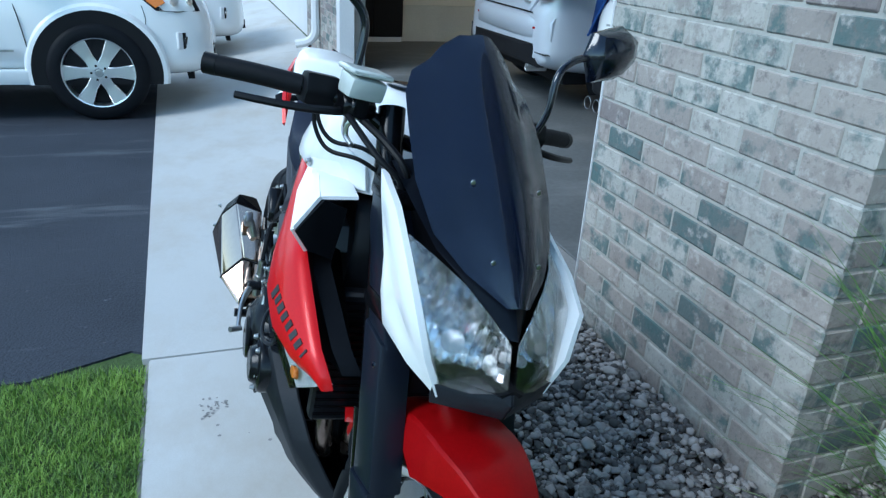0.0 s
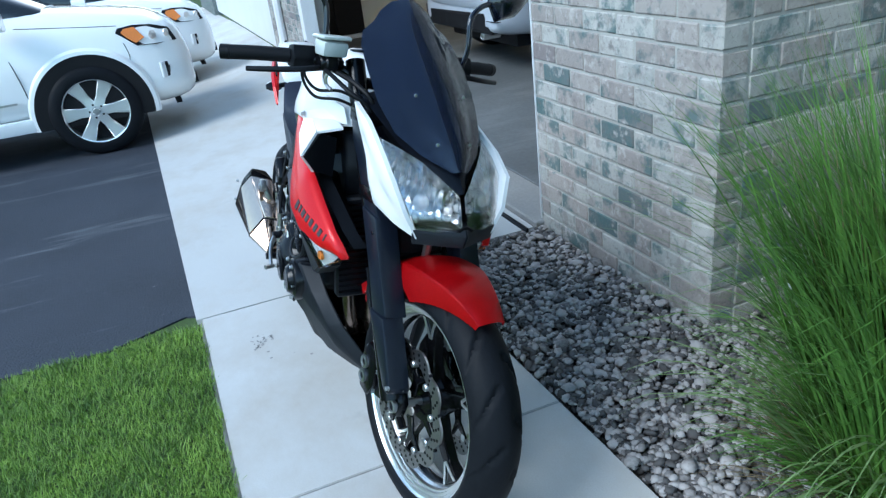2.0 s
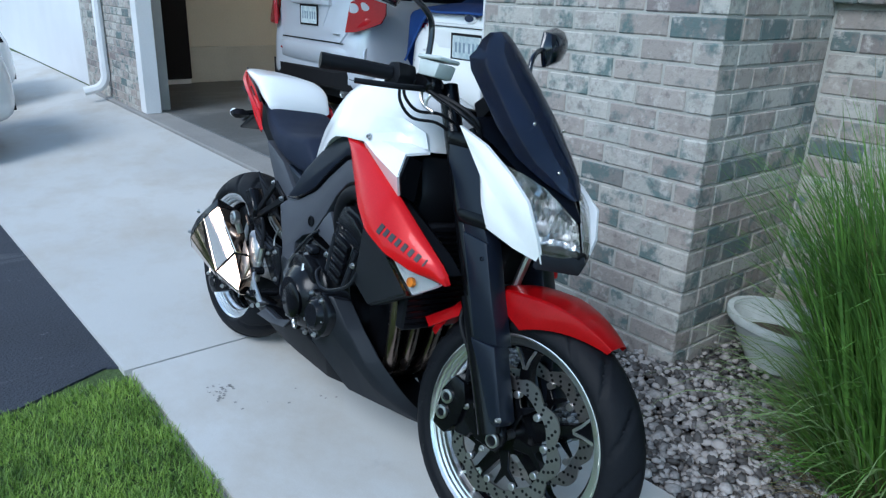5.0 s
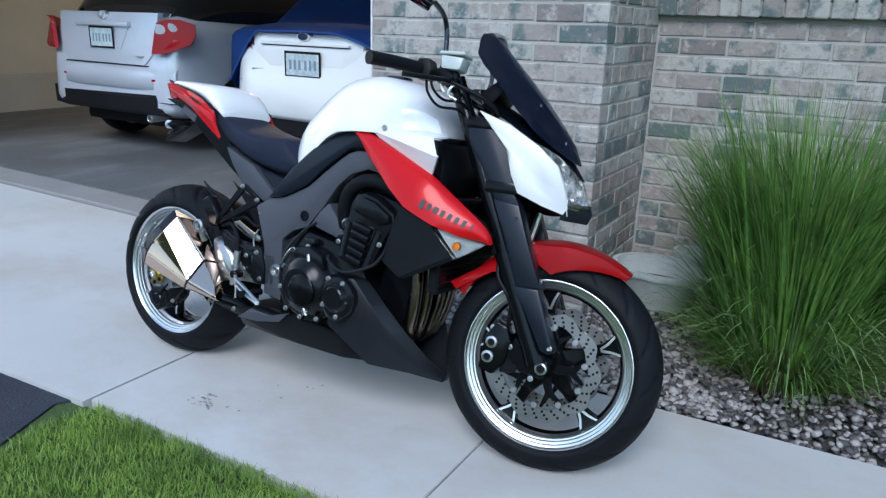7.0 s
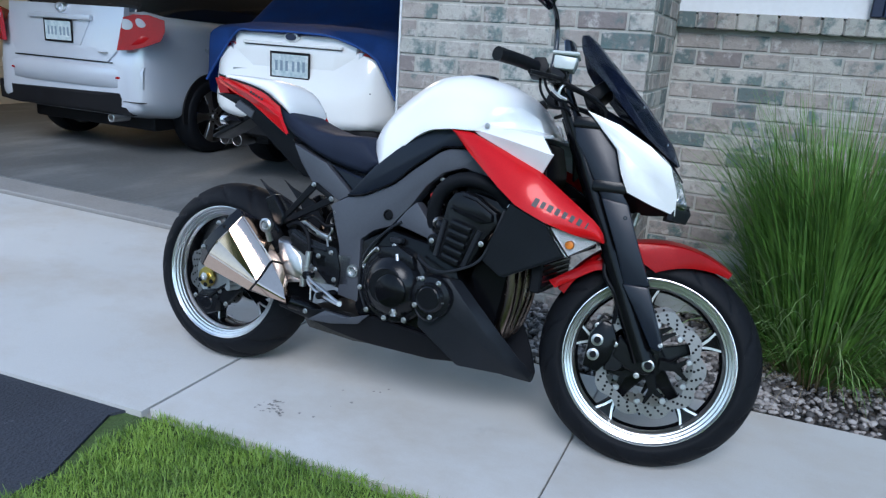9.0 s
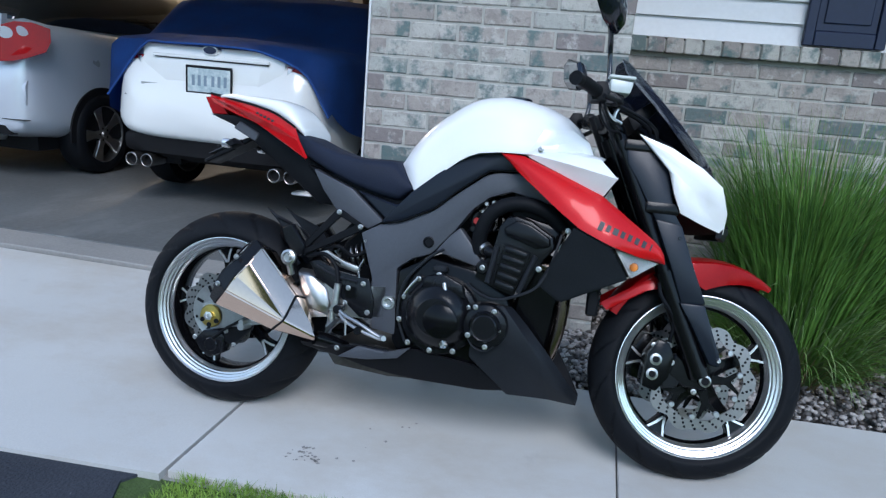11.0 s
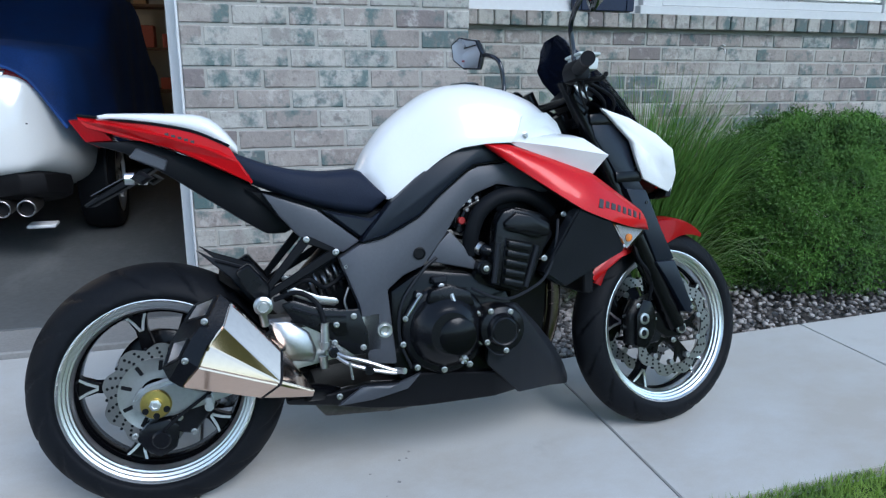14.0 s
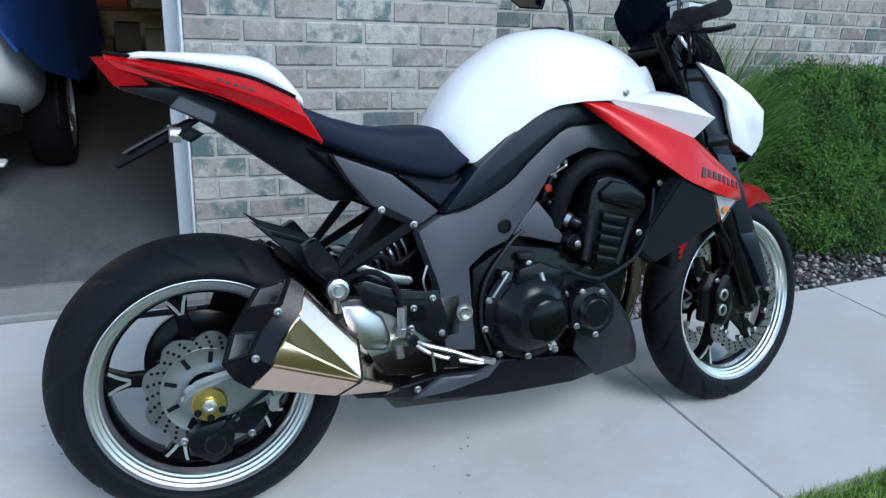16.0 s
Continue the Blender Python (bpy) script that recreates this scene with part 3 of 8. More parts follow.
shutter = thing("shutter", "navy painted panelled window shutter", "shutter", HOUSE)
b = box(1.20, 1.245, HOUSE_Y - 0.022, HOUSE_Y + 0.01, 1.318, 2.6, 0.004)
b = box(1.505, 1.55, HOUSE_Y - 0.022, HOUSE_Y + 0.01, 1.318, 2.6, 0.004, bm=b)
b = box(1.246, 1.504, HOUSE_Y - 0.022, HOUSE_Y + 0.01, 1.318, 1.385, 0.004, bm=b)
part("shutter_frame", b, NAVY, shutter)
part("panel", box(1.246, 1.504, HOUSE_Y - 0.010, HOUSE_Y + 0.01, 1.386, 2.6, 0.002), NAVY, shutter)
for z0, z1 in ((1.42, 1.95), (2.0, 2.55)):
    part("raised_panel", box(1.275, 1.475, HOUSE_Y - 0.018, HOUSE_Y - 0.0101, z0, z1, 0.006), NAVY, shutter)

# sill of bricks on edge
sill = tagged(new("window_sill", bpy.data.meshes.new("window_sill")), "projecting brick sill course laid on edge", "sill", kind="structure")
b = box(CORNER_X + 0.001, 9.0, HOUSE_Y - 0.028, 1.9, 1.243, 1.297, 0)
b.to_mesh(sill.data)
b.free()
sill.data.materials.append(MORTAR)
sill.matrix_world = HOUSE
for k in range(58):
    ob = new("brick", brick_mesh(0.076, 0.12, 0.072))
    ob.parent = sill
    ob.matrix_local = Matrix.Translation((CORNER_X + 0.044 + 0.086 * k, HOUSE_Y - 0.040 - 0.002 * (k % 3), 1.236))
# hose tap on the wall
tap = thing("garden_tap", "small weathered brass garden tap on the brick wall", "tap", HOUSE @ Matrix.Translation((2.12, HOUSE_Y, 1.14)) @ Matrix.Scale(0.5, 4))
part("flange", disc((0, 0, 0), 0.028, 0.0, -0.012, 16, 0.003), SATIN, tap)
part("spout", tube([(0, -0.01, 0), (0, -0.06, 0), (0, -0.085, -0.02), (0, -0.09, -0.05)], 0.010), SATIN, tap)
part("tap_handle", revolve([(0, -0.01), (0.022, -0.008), (0.024, 0), (0.022, 0.008), (0, 0.01)], 12, (0, 0, 0), turn=Matrix.Translation((0, -0.05, 0.03)) @ Matrix.Rotation(radians(90), 4, "X")), SATIN, tap)

# garage opening: white trim, header, inner walls, ceiling
b = box(-0.684, -0.674, FRONT_Y - 0.003, FRONT_Y + 0.139, 0.012, 2.32, 0.003)
b = box(-0.726, -0.674, FRONT_Y + 0.140, FRONT_Y + 0.185, 0.012, 2.32, 0.008, 2, bm=b)
trim = part("trim", b, PAINT_WHITE)
trim.matrix_world = HOUSE
tagged(trim, "white painted jamb board of the garage opening", "trim", kind="structure")
LEFT = -5.45
trim = part("trim", box(LEFT - 0.16, LEFT, FRONT_Y - 0.004, FRONT_Y + 0.14, 0.012, 2.32, 0.004), PAINT_WHITE)
trim.matrix_world = HOUSE
tagged(trim, "white painted jamb board at the far side of the garage", "trim", kind="structure")
b = box(LEFT - 0.16, -0.674, FRONT_Y + 0.01, FRONT_Y + 0.30, 2.32, 2.70, 0)
header = part("wall_header", b, SIDING, smooth=0)
header.matrix_world = HOUSE
tagged(header, "white clad beam over the garage opening", "wall", kind="structure")
for side, b in (("east", box(0.25, 0.35, 1.955, 7.5, 0.0, 2.7, 0)), ("back", box(-7.6, 0.249, 7.4, 7.5, 0.0, 2.7, 0)), ("west", box(-7.6, -7.5, FRONT_Y + 0.3, 7.399, 0.45, 2.7, 0))):
    inner = part("wall_garage_" + side, b, DRYWALL, smooth=0)
    inner.matrix_world = HOUSE
    tagged(inner, "beige painted drywall inside the garage", "wall", kind="structure")
b = box(-7.6, -7.485, FRONT_Y + 0.3, 7.4, 0.0, 0.448, 0.006)
ledge = part("wall_ledge", b, BLOCK, smooth=0)
ledge.matrix_world = HOUSE
tagged(ledge, "low concrete block ledge along the garage wall", "wall", kind="structure")
b = box(-7.6, CORNER_X, FRONT_Y + 0.15, 9.0, 2.702, 2.85, 0)
# unseen eave added beyond the corner to shade the recessed house wall
b = box(CORNER_X, 9.0, FRONT_Y - 0.40, 9.0, 2.702, 2.85, 0, bm=b)
ceiling = part("ceiling", b, DRYWALL, smooth=0)
ceiling.matrix_world = HOUSE
tagged(ceiling, "plain pale garage ceiling, with an unseen eave added to shade the house wall", "ceiling", kind="structure")
b = box(-15.4, LEFT - 0.161, FRONT_Y + 0.01, FRONT_Y + 0.29, 2.0, 2.70, 0)
b = box(-15.4, -7.6, FRONT_Y + 0.06, FRONT_Y + 0.28, 0.0, 2.0, 0, bm=b)
far = part("wall_far", b, SIDING, smooth=0)
far.matrix_world = HOUSE
tagged(far, "white clad wall and closed doors of the next garage", "wall", kind="structure")
b = box(-7.6, LEFT - 0.165, FRONT_Y + 0.007, FRONT_Y + 0.28, -0.1, 2.0, 0)
wall_left = part("wall_pier", b, MORTAR, smooth=0)
wall_left.matrix_world = HOUSE
tagged(wall_left, "grey-brown brick pier between two garages", "wall", kind="structure")
end_pier = part("wall_end_pier", box(-19.0, -15.405, FRONT_Y - 0.02, FRONT_Y + 0.28, -0.1, 2.70, 0), BRICK, smooth=0)
end_pier.matrix_world = HOUSE
tagged(end_pier, "brown brick pier beyond the next garage", "wall", kind="structure")
# downpipe on that pier
pipe = thing("downpipe", "white metal rainwater downpipe with a kicked-out foot", "downpipe", HOUSE)
own = bmesh.new()
b = tube([(-6.6, FRONT_Y - 0.05, 2.6), (-6.6, FRONT_Y - 0.05, 0.32)], 0.045, 8)
part("pipe", b, PAINT_WHITE, pipe)
part("elbow", tube([(-6.6, FRONT_Y - 0.05, 0.36), (-6.6, FRONT_Y - 0.055, 0.22), (-6.62, FRONT_Y - 0.12, 0.13), (-6.66, FRONT_Y - 0.26, 0.09)], 0.048, 8), PAINT_WHITE, pipe)
# tall dark cupboard against the side wall, just inside
cupboard = thing("cupboard", "tall dark metal cupboard against the garage wall", "cupboard", HOUSE @ Matrix.Translation((-7.44, 1.92, 0.012)))
part("carcass", box(-0.04, 0.03, -0.42, 0.34, 0.06, 2.1, 0.004), CAR_BLACK, cupboard)
for y0, y1 in ((-0.415, -0.042), (-0.038, 0.335)):
    d = part("door", box(0.031, 0.048, y0, y1, 0.07, 2.09, 0.004), CAR_BLACK, cupboard)
    part("handle", box(0.048, 0.062, (y0 + y1) / 2 - 0.006, (y0 + y1) / 2 + 0.006, 1.0, 1.12, 0.003), SATIN, d)
part("plinth", box(-0.04, 0.02, -0.41, 0.33, 0.0, 0.059, 0.002), PAINT_WHITE, cupboard, "pale plinth")
# warm lamp under the garage ceiling
lamp = thing("ceiling_light", "round lit ceiling lamp inside the garage", "lamp", HOUSE @ Matrix.Translation((-4.3, 6.0, 2.70)))
part("shade", revolve([(0, 0), (0.14, 0), (0.14, 0.03), (0.10, 0.06), (0, 0.07)], 24, turn=Matrix.Rotation(radians(-90), 4, "X")), glow("lamp_glow", (1.0, 0.72, 0.42), 6.0), lamp)
light = new("garage_lamp_light", bpy.data.lights.new("garage_lamp_light", "POINT"))
light.data.energy, light.data.color, light.data.shadow_soft_size = 50, (1.0, 0.78, 0.54), 0.12
light.matrix_world = HOUSE @ Matrix.Translation((-4.3, 6.0, 2.52))
# shelves with clutter at the back of the garage
rng = random.Random(8)
for sx in (-2.9, -1.15):
    rack = thing("storage_rack", "dark wooden storage rack holding boxes and tins", "shelf", HOUSE @ Matrix.Translation((sx, 6.95, 0.012)))
    for px in (-0.62, 0.62):
        for py in (-0.2, 0.2):
            part("post", box(px - 0.02, px + 0.02, py - 0.02, py + 0.02, 0, 2.1, 0.003), DARK_WOOD, rack)
    for k in range(5):
        part("shelf", box(-0.66, 0.66, -0.24, 0.24, 0.2 + 0.44 * k, 0.23 + 0.44 * k, 0.003), DARK_WOOD, rack)
    for k in range(5):
        x = -0.55
        while x < 0.45:
            w, h = rng.uniform(0.12, 0.3), rng.uniform(0.12, 0.34)
            tone = rng.choice(((0.33, 0.22, 0.12), (0.5, 0.48, 0.42), (0.12, 0.14, 0.2), (0.35, 0.08, 0.05), (0.25, 0.24, 0.22)))
            key = "storage_%d" % int(tone[0] * 100)
            m = bpy.data.materials.get(key) or material(key, tone, 0.6, 0, 0.15, 6, 60, 0.1)
            ob = part("storage_box", box(-w / 2, w / 2, -0.14, 0.14, 0, h, 0.006), m)
            ob.matrix_world = HOUSE @ Matrix.Translation((sx + x + w / 2, 6.95, 0.012 + 0.231 + 0.44 * k))
            tagged(ob, "cardboard or plastic storage box on a garage shelf", "box", "boxes on the garage shelves")
            x += w + rng.uniform(0.02, 0.1)
# black edging strip between slab and stones
edging = part("bed_edging", box(-0.93, -0.62, 0.985, 1.0, 0.0, 0.022, 0.003), BLACK_PLASTIC)
tagged(edging, "short black plastic edging strip at the bed's end", "edging", kind="structure")

# ---- planting: stones, grasses, shrub, planters, lawn ----
rng = random.Random(11)


def stone_mesh(seed):
    r = random.Random(seed)
    own = bmesh.new()
    bmesh.ops.create_icosphere(own, subdivisions=1, radius=1.0)
    sx, sy, sz = r.uniform(0.85, 1.3), r.uniform(0.65, 0.95), r.uniform(0.42, 0.65)
    for v in own.verts:
        k = 1 + r.uniform(-0.16, 0.16)
        v.co = Vector((v.co.x * sx * k, v.co.y * sy * k, v.co.z * sz * k))
    me = bpy.data.meshes.new("stone")
    own.to_mesh(me)
    own.free()
    me.materials.append(STONE)
    me.shade_smooth()
    return me


stones = [stone_mesh(k) for k in range(8)]


def in_bed(x, y):
    if x < -0.64 or y < 0.485 + 0.018 * x:
        return False
    return y < (1.075 if x < CORNER_X + 0.01 else 1.76)


bed = thing("stone_bed", "bed of grey and tan river stones beside the walk", "gravel", kind="stuff")
count = 0
while count < 300:
    x, y = rng.uniform(-0.63, 1.0), rng.uniform(0.49, 1.35)
    if not in_bed(x, y):
        continue
    ob = new("stone", stones[count % 8])
    ob.parent = bed
    size = rng.choice((0.012, 0.014, 0.017, 0.020, 0.026))
    ob.matrix_world = Matrix.Translation((x, y, rng.uniform(0.002, 0.016))) @ Euler((rng.uniform(-0.5, 0.5), rng.uniform(-0.5, 0.5), rng.uniform(0, 6.3))).to_matrix().to_4x4() @ Matrix.Scale(size, 4)
    count += 1
shapes = [([v.co.copy() for v in me.vertices], [tuple(p.vertices) for p in me.polygons]) for me in stones]
verts, faces = [], []
for k in range(18000):
    near = k >= 13500
    x, y = (rng.uniform(-0.63, 1.15), rng.uniform(0.49, 1.15)) if near else (rng.uniform(-0.63, 3.6), rng.uniform(0.49, 1.75))
    if not in_bed(x, y) or (x > 1.6 and rng.random() < 0.4):
        continue
    vs, fs = shapes[k % 8]
    size = rng.uniform(0.008, 0.018)
    m = Matrix.Translation((x, y, rng.uniform(-0.008 if near else -0.03, 0.010))) @ Euler((rng.uniform(-0.6, 0.6), rng.uniform(-0.6, 0.6), rng.uniform(0, 6.3))).to_matrix().to_4x4() @ Matrix.Scale(size, 4)
    n = len(verts)
    verts += [m @ v for v in vs]
    faces += [tuple(i + n for i in f) for f in fs]


def island_stone():
    m = STONE.copy()
    m.name = "river_stone_mixed"
    nodes, links = m.node_tree.nodes, m.node_tree.links
    geo = nodes.new("ShaderNodeNewGeometry")
    for n in list(nodes):
        if n.type == "OBJECT_INFO":
            for link in list(n.outputs["Random"].links):
                links.new(geo.outputs["Random Per Island"], link.to_socket)
    return m


ob = soup("small_stones", verts, faces, island_stone(), bed)
ob.data.shade_smooth()
ob["kind"] = "stuff"


def blades(place, count, rng, length, lean, width, droop, segments=5):
    """Curved tapering leaves; place(rng) gives the foot of each and length, lean and droop their spread."""
    verts, faces = [], []
    for _ in range(count):
        foot, out = place(rng)
        l, w = rng.uniform(*length), rng.uniform(*width)
        tilt, bend = rng.uniform(*lean), rng.uniform(*droop)
        side = Vector((-out.y, out.x, 0)).normalized()
        twist = rng.uniform(-0.8, 0.8)
        side = (side * math.cos(twist) + out * math.sin(twist)).normalized()
        p = Vector(foot)
        n = len(verts)
        for s in range(segments + 1):
            f = s / segments
            half = w * (1 - f ** 1.6) * 0.5 + 0.0002
            verts += [p - side * half, p + side * half]
            a = tilt + bend * f * f
            p = p + (out * math.sin(a) + Vector((0, 0, math.cos(a)))) * (l / segments)
        for s in range(segments):
            k = n + 2 * s
            faces.append((k, k + 1, k + 3, k + 2))
    return verts, faces


def around(cx, cy, spread):
    def place(rng):
        a, r = rng.uniform(0, 6.283), spread * math.sqrt(rng.random())
        return (cx + r * math.cos(a), cy + r * math.sin(a), -0.02), Vector((math.cos(a), math.sin(a), 0))
    return place


rng = random.Random(21)
tuft = thing("ornamental_grass", "tall clump of green ornamental grass in the stone bed", "grass")
for label, centre, spread, n, span in (("", (1.21, 1.03), 0.19, 3300, (0.45, 1.08)), ("", (1.36, 1.25), 0.16, 1300, (0.45, 0.98))):
    v, f = blades(around(*centre, spread), n, rng, span, (0.0, 0.31), (0.0042, 0.0110), (0.05, 1.7), 8)
    soup("blades", v, f, REED, tuft, label)
v, f = blades(around(1.22, 1.00, 0.19), 1500, rng, (0.22, 0.46), (0.18, 0.88), (0.004, 0.009), (0.4, 2.0), 7)
soup("drooping_blades", v, f, REED, tuft)
v, f = blades(around(1.22, 1.01, 0.20), 380, rng, (0.36, 0.74), (0.14, 0.72), (0.006, 0.011), (0.9, 2.6), 8)
soup("bent_blades", v, f, REED_PALE, tuft, "broad bent lighter blades")
v, f = blades(around(1.20, 1.02, 0.24), 900, rng, (0.12, 0.34), (0.3, 1.2), (0.002, 0.005), (0.3, 1.2))
soup("dry_blades", v, f, STRAW, tuft, "dry straw-coloured blades at the foot")
v, f = blades(around(1.22, 1.1, 0.2), 160, rng, (0.8, 1.15), (0.0, 0.28), (0.001, 0.002), (0.1, 0.6))
soup("stalks", v, f, STRAW, tuft)


def shrub(cx, cy, rx, ry, top, count, seed):
    """A clipped, rounded shrub: twigs within, small leafy sprigs on an uneven dome."""
    r = random.Random(seed)
    bush = thing("shrub", "rounded bright green evergreen shrub", "bush", Matrix.Translation((cx, cy, 0)))
    own = None
    for k in range(14):
        a, e = r.uniform(0, 6.283), r.uniform(0.3, 0.9)
        own = tube([(0.03 * math.cos(a), 0.03 * math.sin(a), -0.03), (0.3 * rx * math.cos(a), 0.3 * ry * math.sin(a), 0.35 * top), (e * rx * math.cos(a), e * ry * math.sin(a), 0.7 * top)], 0.012, 6, 4, own, 0.004)
    part("twigs", own, TWIG, bush)
    verts, faces = [], []
    for k in range(count):
        z = r.random() ** 0.75
        a = r.uniform(0, 6.283)
        lump = 1 + 0.10 * noise.noise(Vector((3 * math.cos(a), 3 * math.sin(a), 5 * z))) + 0.05 * noise.noise(Vector((9 * math.cos(a), 9 * math.sin(a), 12 * z)))
        wide = math.sqrt(max(0.02, 1 - max(0, (z - 0.18) / 0.86) ** 2.6)) * (0.86 + 0.14 * min(1, z / 0.2)) * lump
        tuftiness = noise.noise(Vector((11 * math.cos(a) * wide, 11 * math.sin(a) * wide, 9 * z)))
        depth = 1 - 0.22 * r.random() ** 2 + 0.05 * tuftiness
        if z > 0.80 and r.random() < 0.6:
            depth = math.sqrt(r.random())
        p = Vector((rx * wide * depth * math.cos(a), ry * wide * depth * math.sin(a), top * (0.03 + 0.97 * z * lump) * (1 - 0.06 * r.random())))
        out = Vector((p.x / rx, p.y / ry, 1.2 * (z - 0.25))).normalized()
        out = (out + Vector((r.uniform(-1, 1), r.uniform(-1, 1), r.uniform(-0.6, 1))) * 0.6).normalized()
        side = out.orthogonal().normalized()
        side = Matrix.Rotation(r.uniform(0, 6.283), 3, out) @ side
        other = out.cross(side)
        for s in range(5):
            l, w = r.uniform(0.012, 0.026), r.uniform(0.0016, 0.0030)
            base = p + out * 0.012 * s
            d = (side * math.cos(2.4 * s) + other * math.sin(2.4 * s) + out * 0.8).normalized()
            q = d.cross(out).normalized() * w
            n = len(verts)
            verts += [base, base + d * l * 0.5 + q, base + d * l, base + d * l * 0.5 - q]
            faces.append((n, n + 1, n + 2, n + 3))
    soup("leaves", verts, faces, LEAF, bush)
    return bush


shrub(2.26, 1.14, 0.62, 0.50, 0.745, 46000, 3)


def planter(x, y, r, h, z, tip):
    pot = thing("planter", "empty pale grey-green glazed oval planter bowl", "pot", Matrix.Translation((x, y, z)) @ Euler((tip, 0.03, 0)).to_matrix().to_4x4(), "planters by the wall")
    up = Matrix.Scale(1.42, 4, (1, 0, 0)) @ Matrix.Rotation(radians(90), 4, "X")
    b = revolve([(0, 0.012), (0.5 * r, 0.012), (0.62 * r, 0.04), (0.93 * r, h - 0.015), (0.93 * r, h), (1.0 * r, h + 0.004), (1.02 * r, h - 0.012), (0.97 * r, h - 0.026), (0.66 * r, 0.03), (0.6 * r, 0), (0, 0)], 40, turn=up)
    part("bowl", b, POT, pot)
    part("rim", revolve([(0.94 * r, h - 0.004), (0.94 * r, h + 0.008), (1.04 * r, h + 0.008), (1.06 * r, h - 0.004), (1.04 * r, h - 0.020), (1.0 * r, h - 0.02)], 40, closed=True, turn=up), POT, pot)
    part("potting_soil", revolve([(0, h * 0.58), (0.80 * r, h * 0.56), (0.80 * r, h * 0.5), (0, h * 0.5)], 24, turn=up), SOIL, pot)
    return pot


planter(0.662, 1.400, 0.146, 0.172, 0.005, 0.02)
planter(0.830, 1.628, 0.120, 0.185, 0.01, -0.02)

# lawn: a turf bed and many blades
b = bmesh.new()
lawn_edge = [(x, -0.445 + 0.012 * x) for x in (-0.62, 0, 1, 3, 9)]
vs = [b.verts.new((x, y, -0.022)) for x, y in [(-0.95, -0.455)] + lawn_edge[1:] + [(9, -8), (-0.98, -8)]]
b.faces.new(vs)
tagged(part("lawn_soil", b, TURF, smooth=0), "turf under the mown lawn", "lawn", kind="structure")


def on_lawn(x0, x1, y0):
    def place(rng):
        while True:
            x, y = rng.uniform(x0, x1), rng.uniform(y0, -0.42)
            if y < -0.438 + 0.012 * x + 0.018 * noise.noise(Vector((x * 9, 0, 0))) and x > -0.62 - 0.02 * math.sin(18 * y):
                break
        a = rng.uniform(0, 6.283)
        return (x, y, -0.01), Vector((math.cos(a), math.sin(a), 0))
    return place


rng = random.Random(31)
lawn = thing("lawn", "mown green lawn with a ragged edge", "grass", kind="stuff")
v, f = blades(on_lawn(-0.68, 1.9, -1.75), 120000, rng, (0.012, 0.036), (0.1, 1.25), (0.0014, 0.0030), (0.1, 1.2), 2)
soup("lawn_blades", v, f, GRASS, lawn)
v, f = blades(on_lawn(-0.68, 5.0, -5.0), 60000, rng, (0.014, 0.034), (0.1, 1.2), (0.002, 0.004), (0.1, 1.2), 2)
soup("lawn_blades", v, f, GRASS, lawn)
# ---- the motorcycle ----
# Built upright, x ahead, y to its left; its stand lets it lean to the left, and its front is turned to the left.
BIKE_LEAN, BIKE_STEER = 10.0, 10.0
bike = thing("motorcycle", "white, red and black naked motorcycle on its side stand, bars turned", "motorcycle", Matrix.Rotation(radians(-BIKE_LEAN), 4, "X"))
HEAD_FOOT = Vector((0.823, 0, 0))
HEAD_AXIS = Vector((-math.sin(radians(24.5)), 0, math.cos(radians(24.5))))
STEER = Matrix.Translation(HEAD_FOOT) @ Matrix.Rotation(radians(BIKE_STEER), 4, HEAD_AXIS) @ Matrix.Translation(-HEAD_FOOT)
SIDES = (-1, 1)


def turned(name, bm, mat, parent=bike, label="", smooth=40):
    """A part that turns with the bars."""
    bm.transform(STEER)
    return part(name, bm, mat, parent, label, smooth)


def put(name, bm, mat, front=False, parent=bike, label="", smooth=40):
    return (turned if front else part)(name, bm, mat, parent, label, smooth)


def bolt(x, y, z, r=0.0052, front=False, mat=None, parent=bike):
    """A socket-headed bolt on a side face."""
    s = 1 if y > 0 else -1
    r = min(r, 0.0052)
    b = revolve([(0, 0), (r * 1.5, 0), (r * 1.5, 0.002), (r, 0.0025), (r, 0.007), (r * 0.85, 0.008), (r * 0.5, 0.008), (r * 0.45, 0.004), (0, 0.004)], 12)
    b.transform(Matrix.Translation((x, y, z)) @ Matrix.Scale(s, 4, (0, 1, 0)))
    return put("bolt", b, mat or SATIN, front, parent)


def low_turned(name, bm, mat, parent=bike, label="", smooth=40):
    """A part of the front axle group, which sits a little behind the fork's line."""
    bm.transform(Matrix.Translation((-0.010, 0, -0.002)))
    return turned(name, bm, mat, parent, label, smooth)


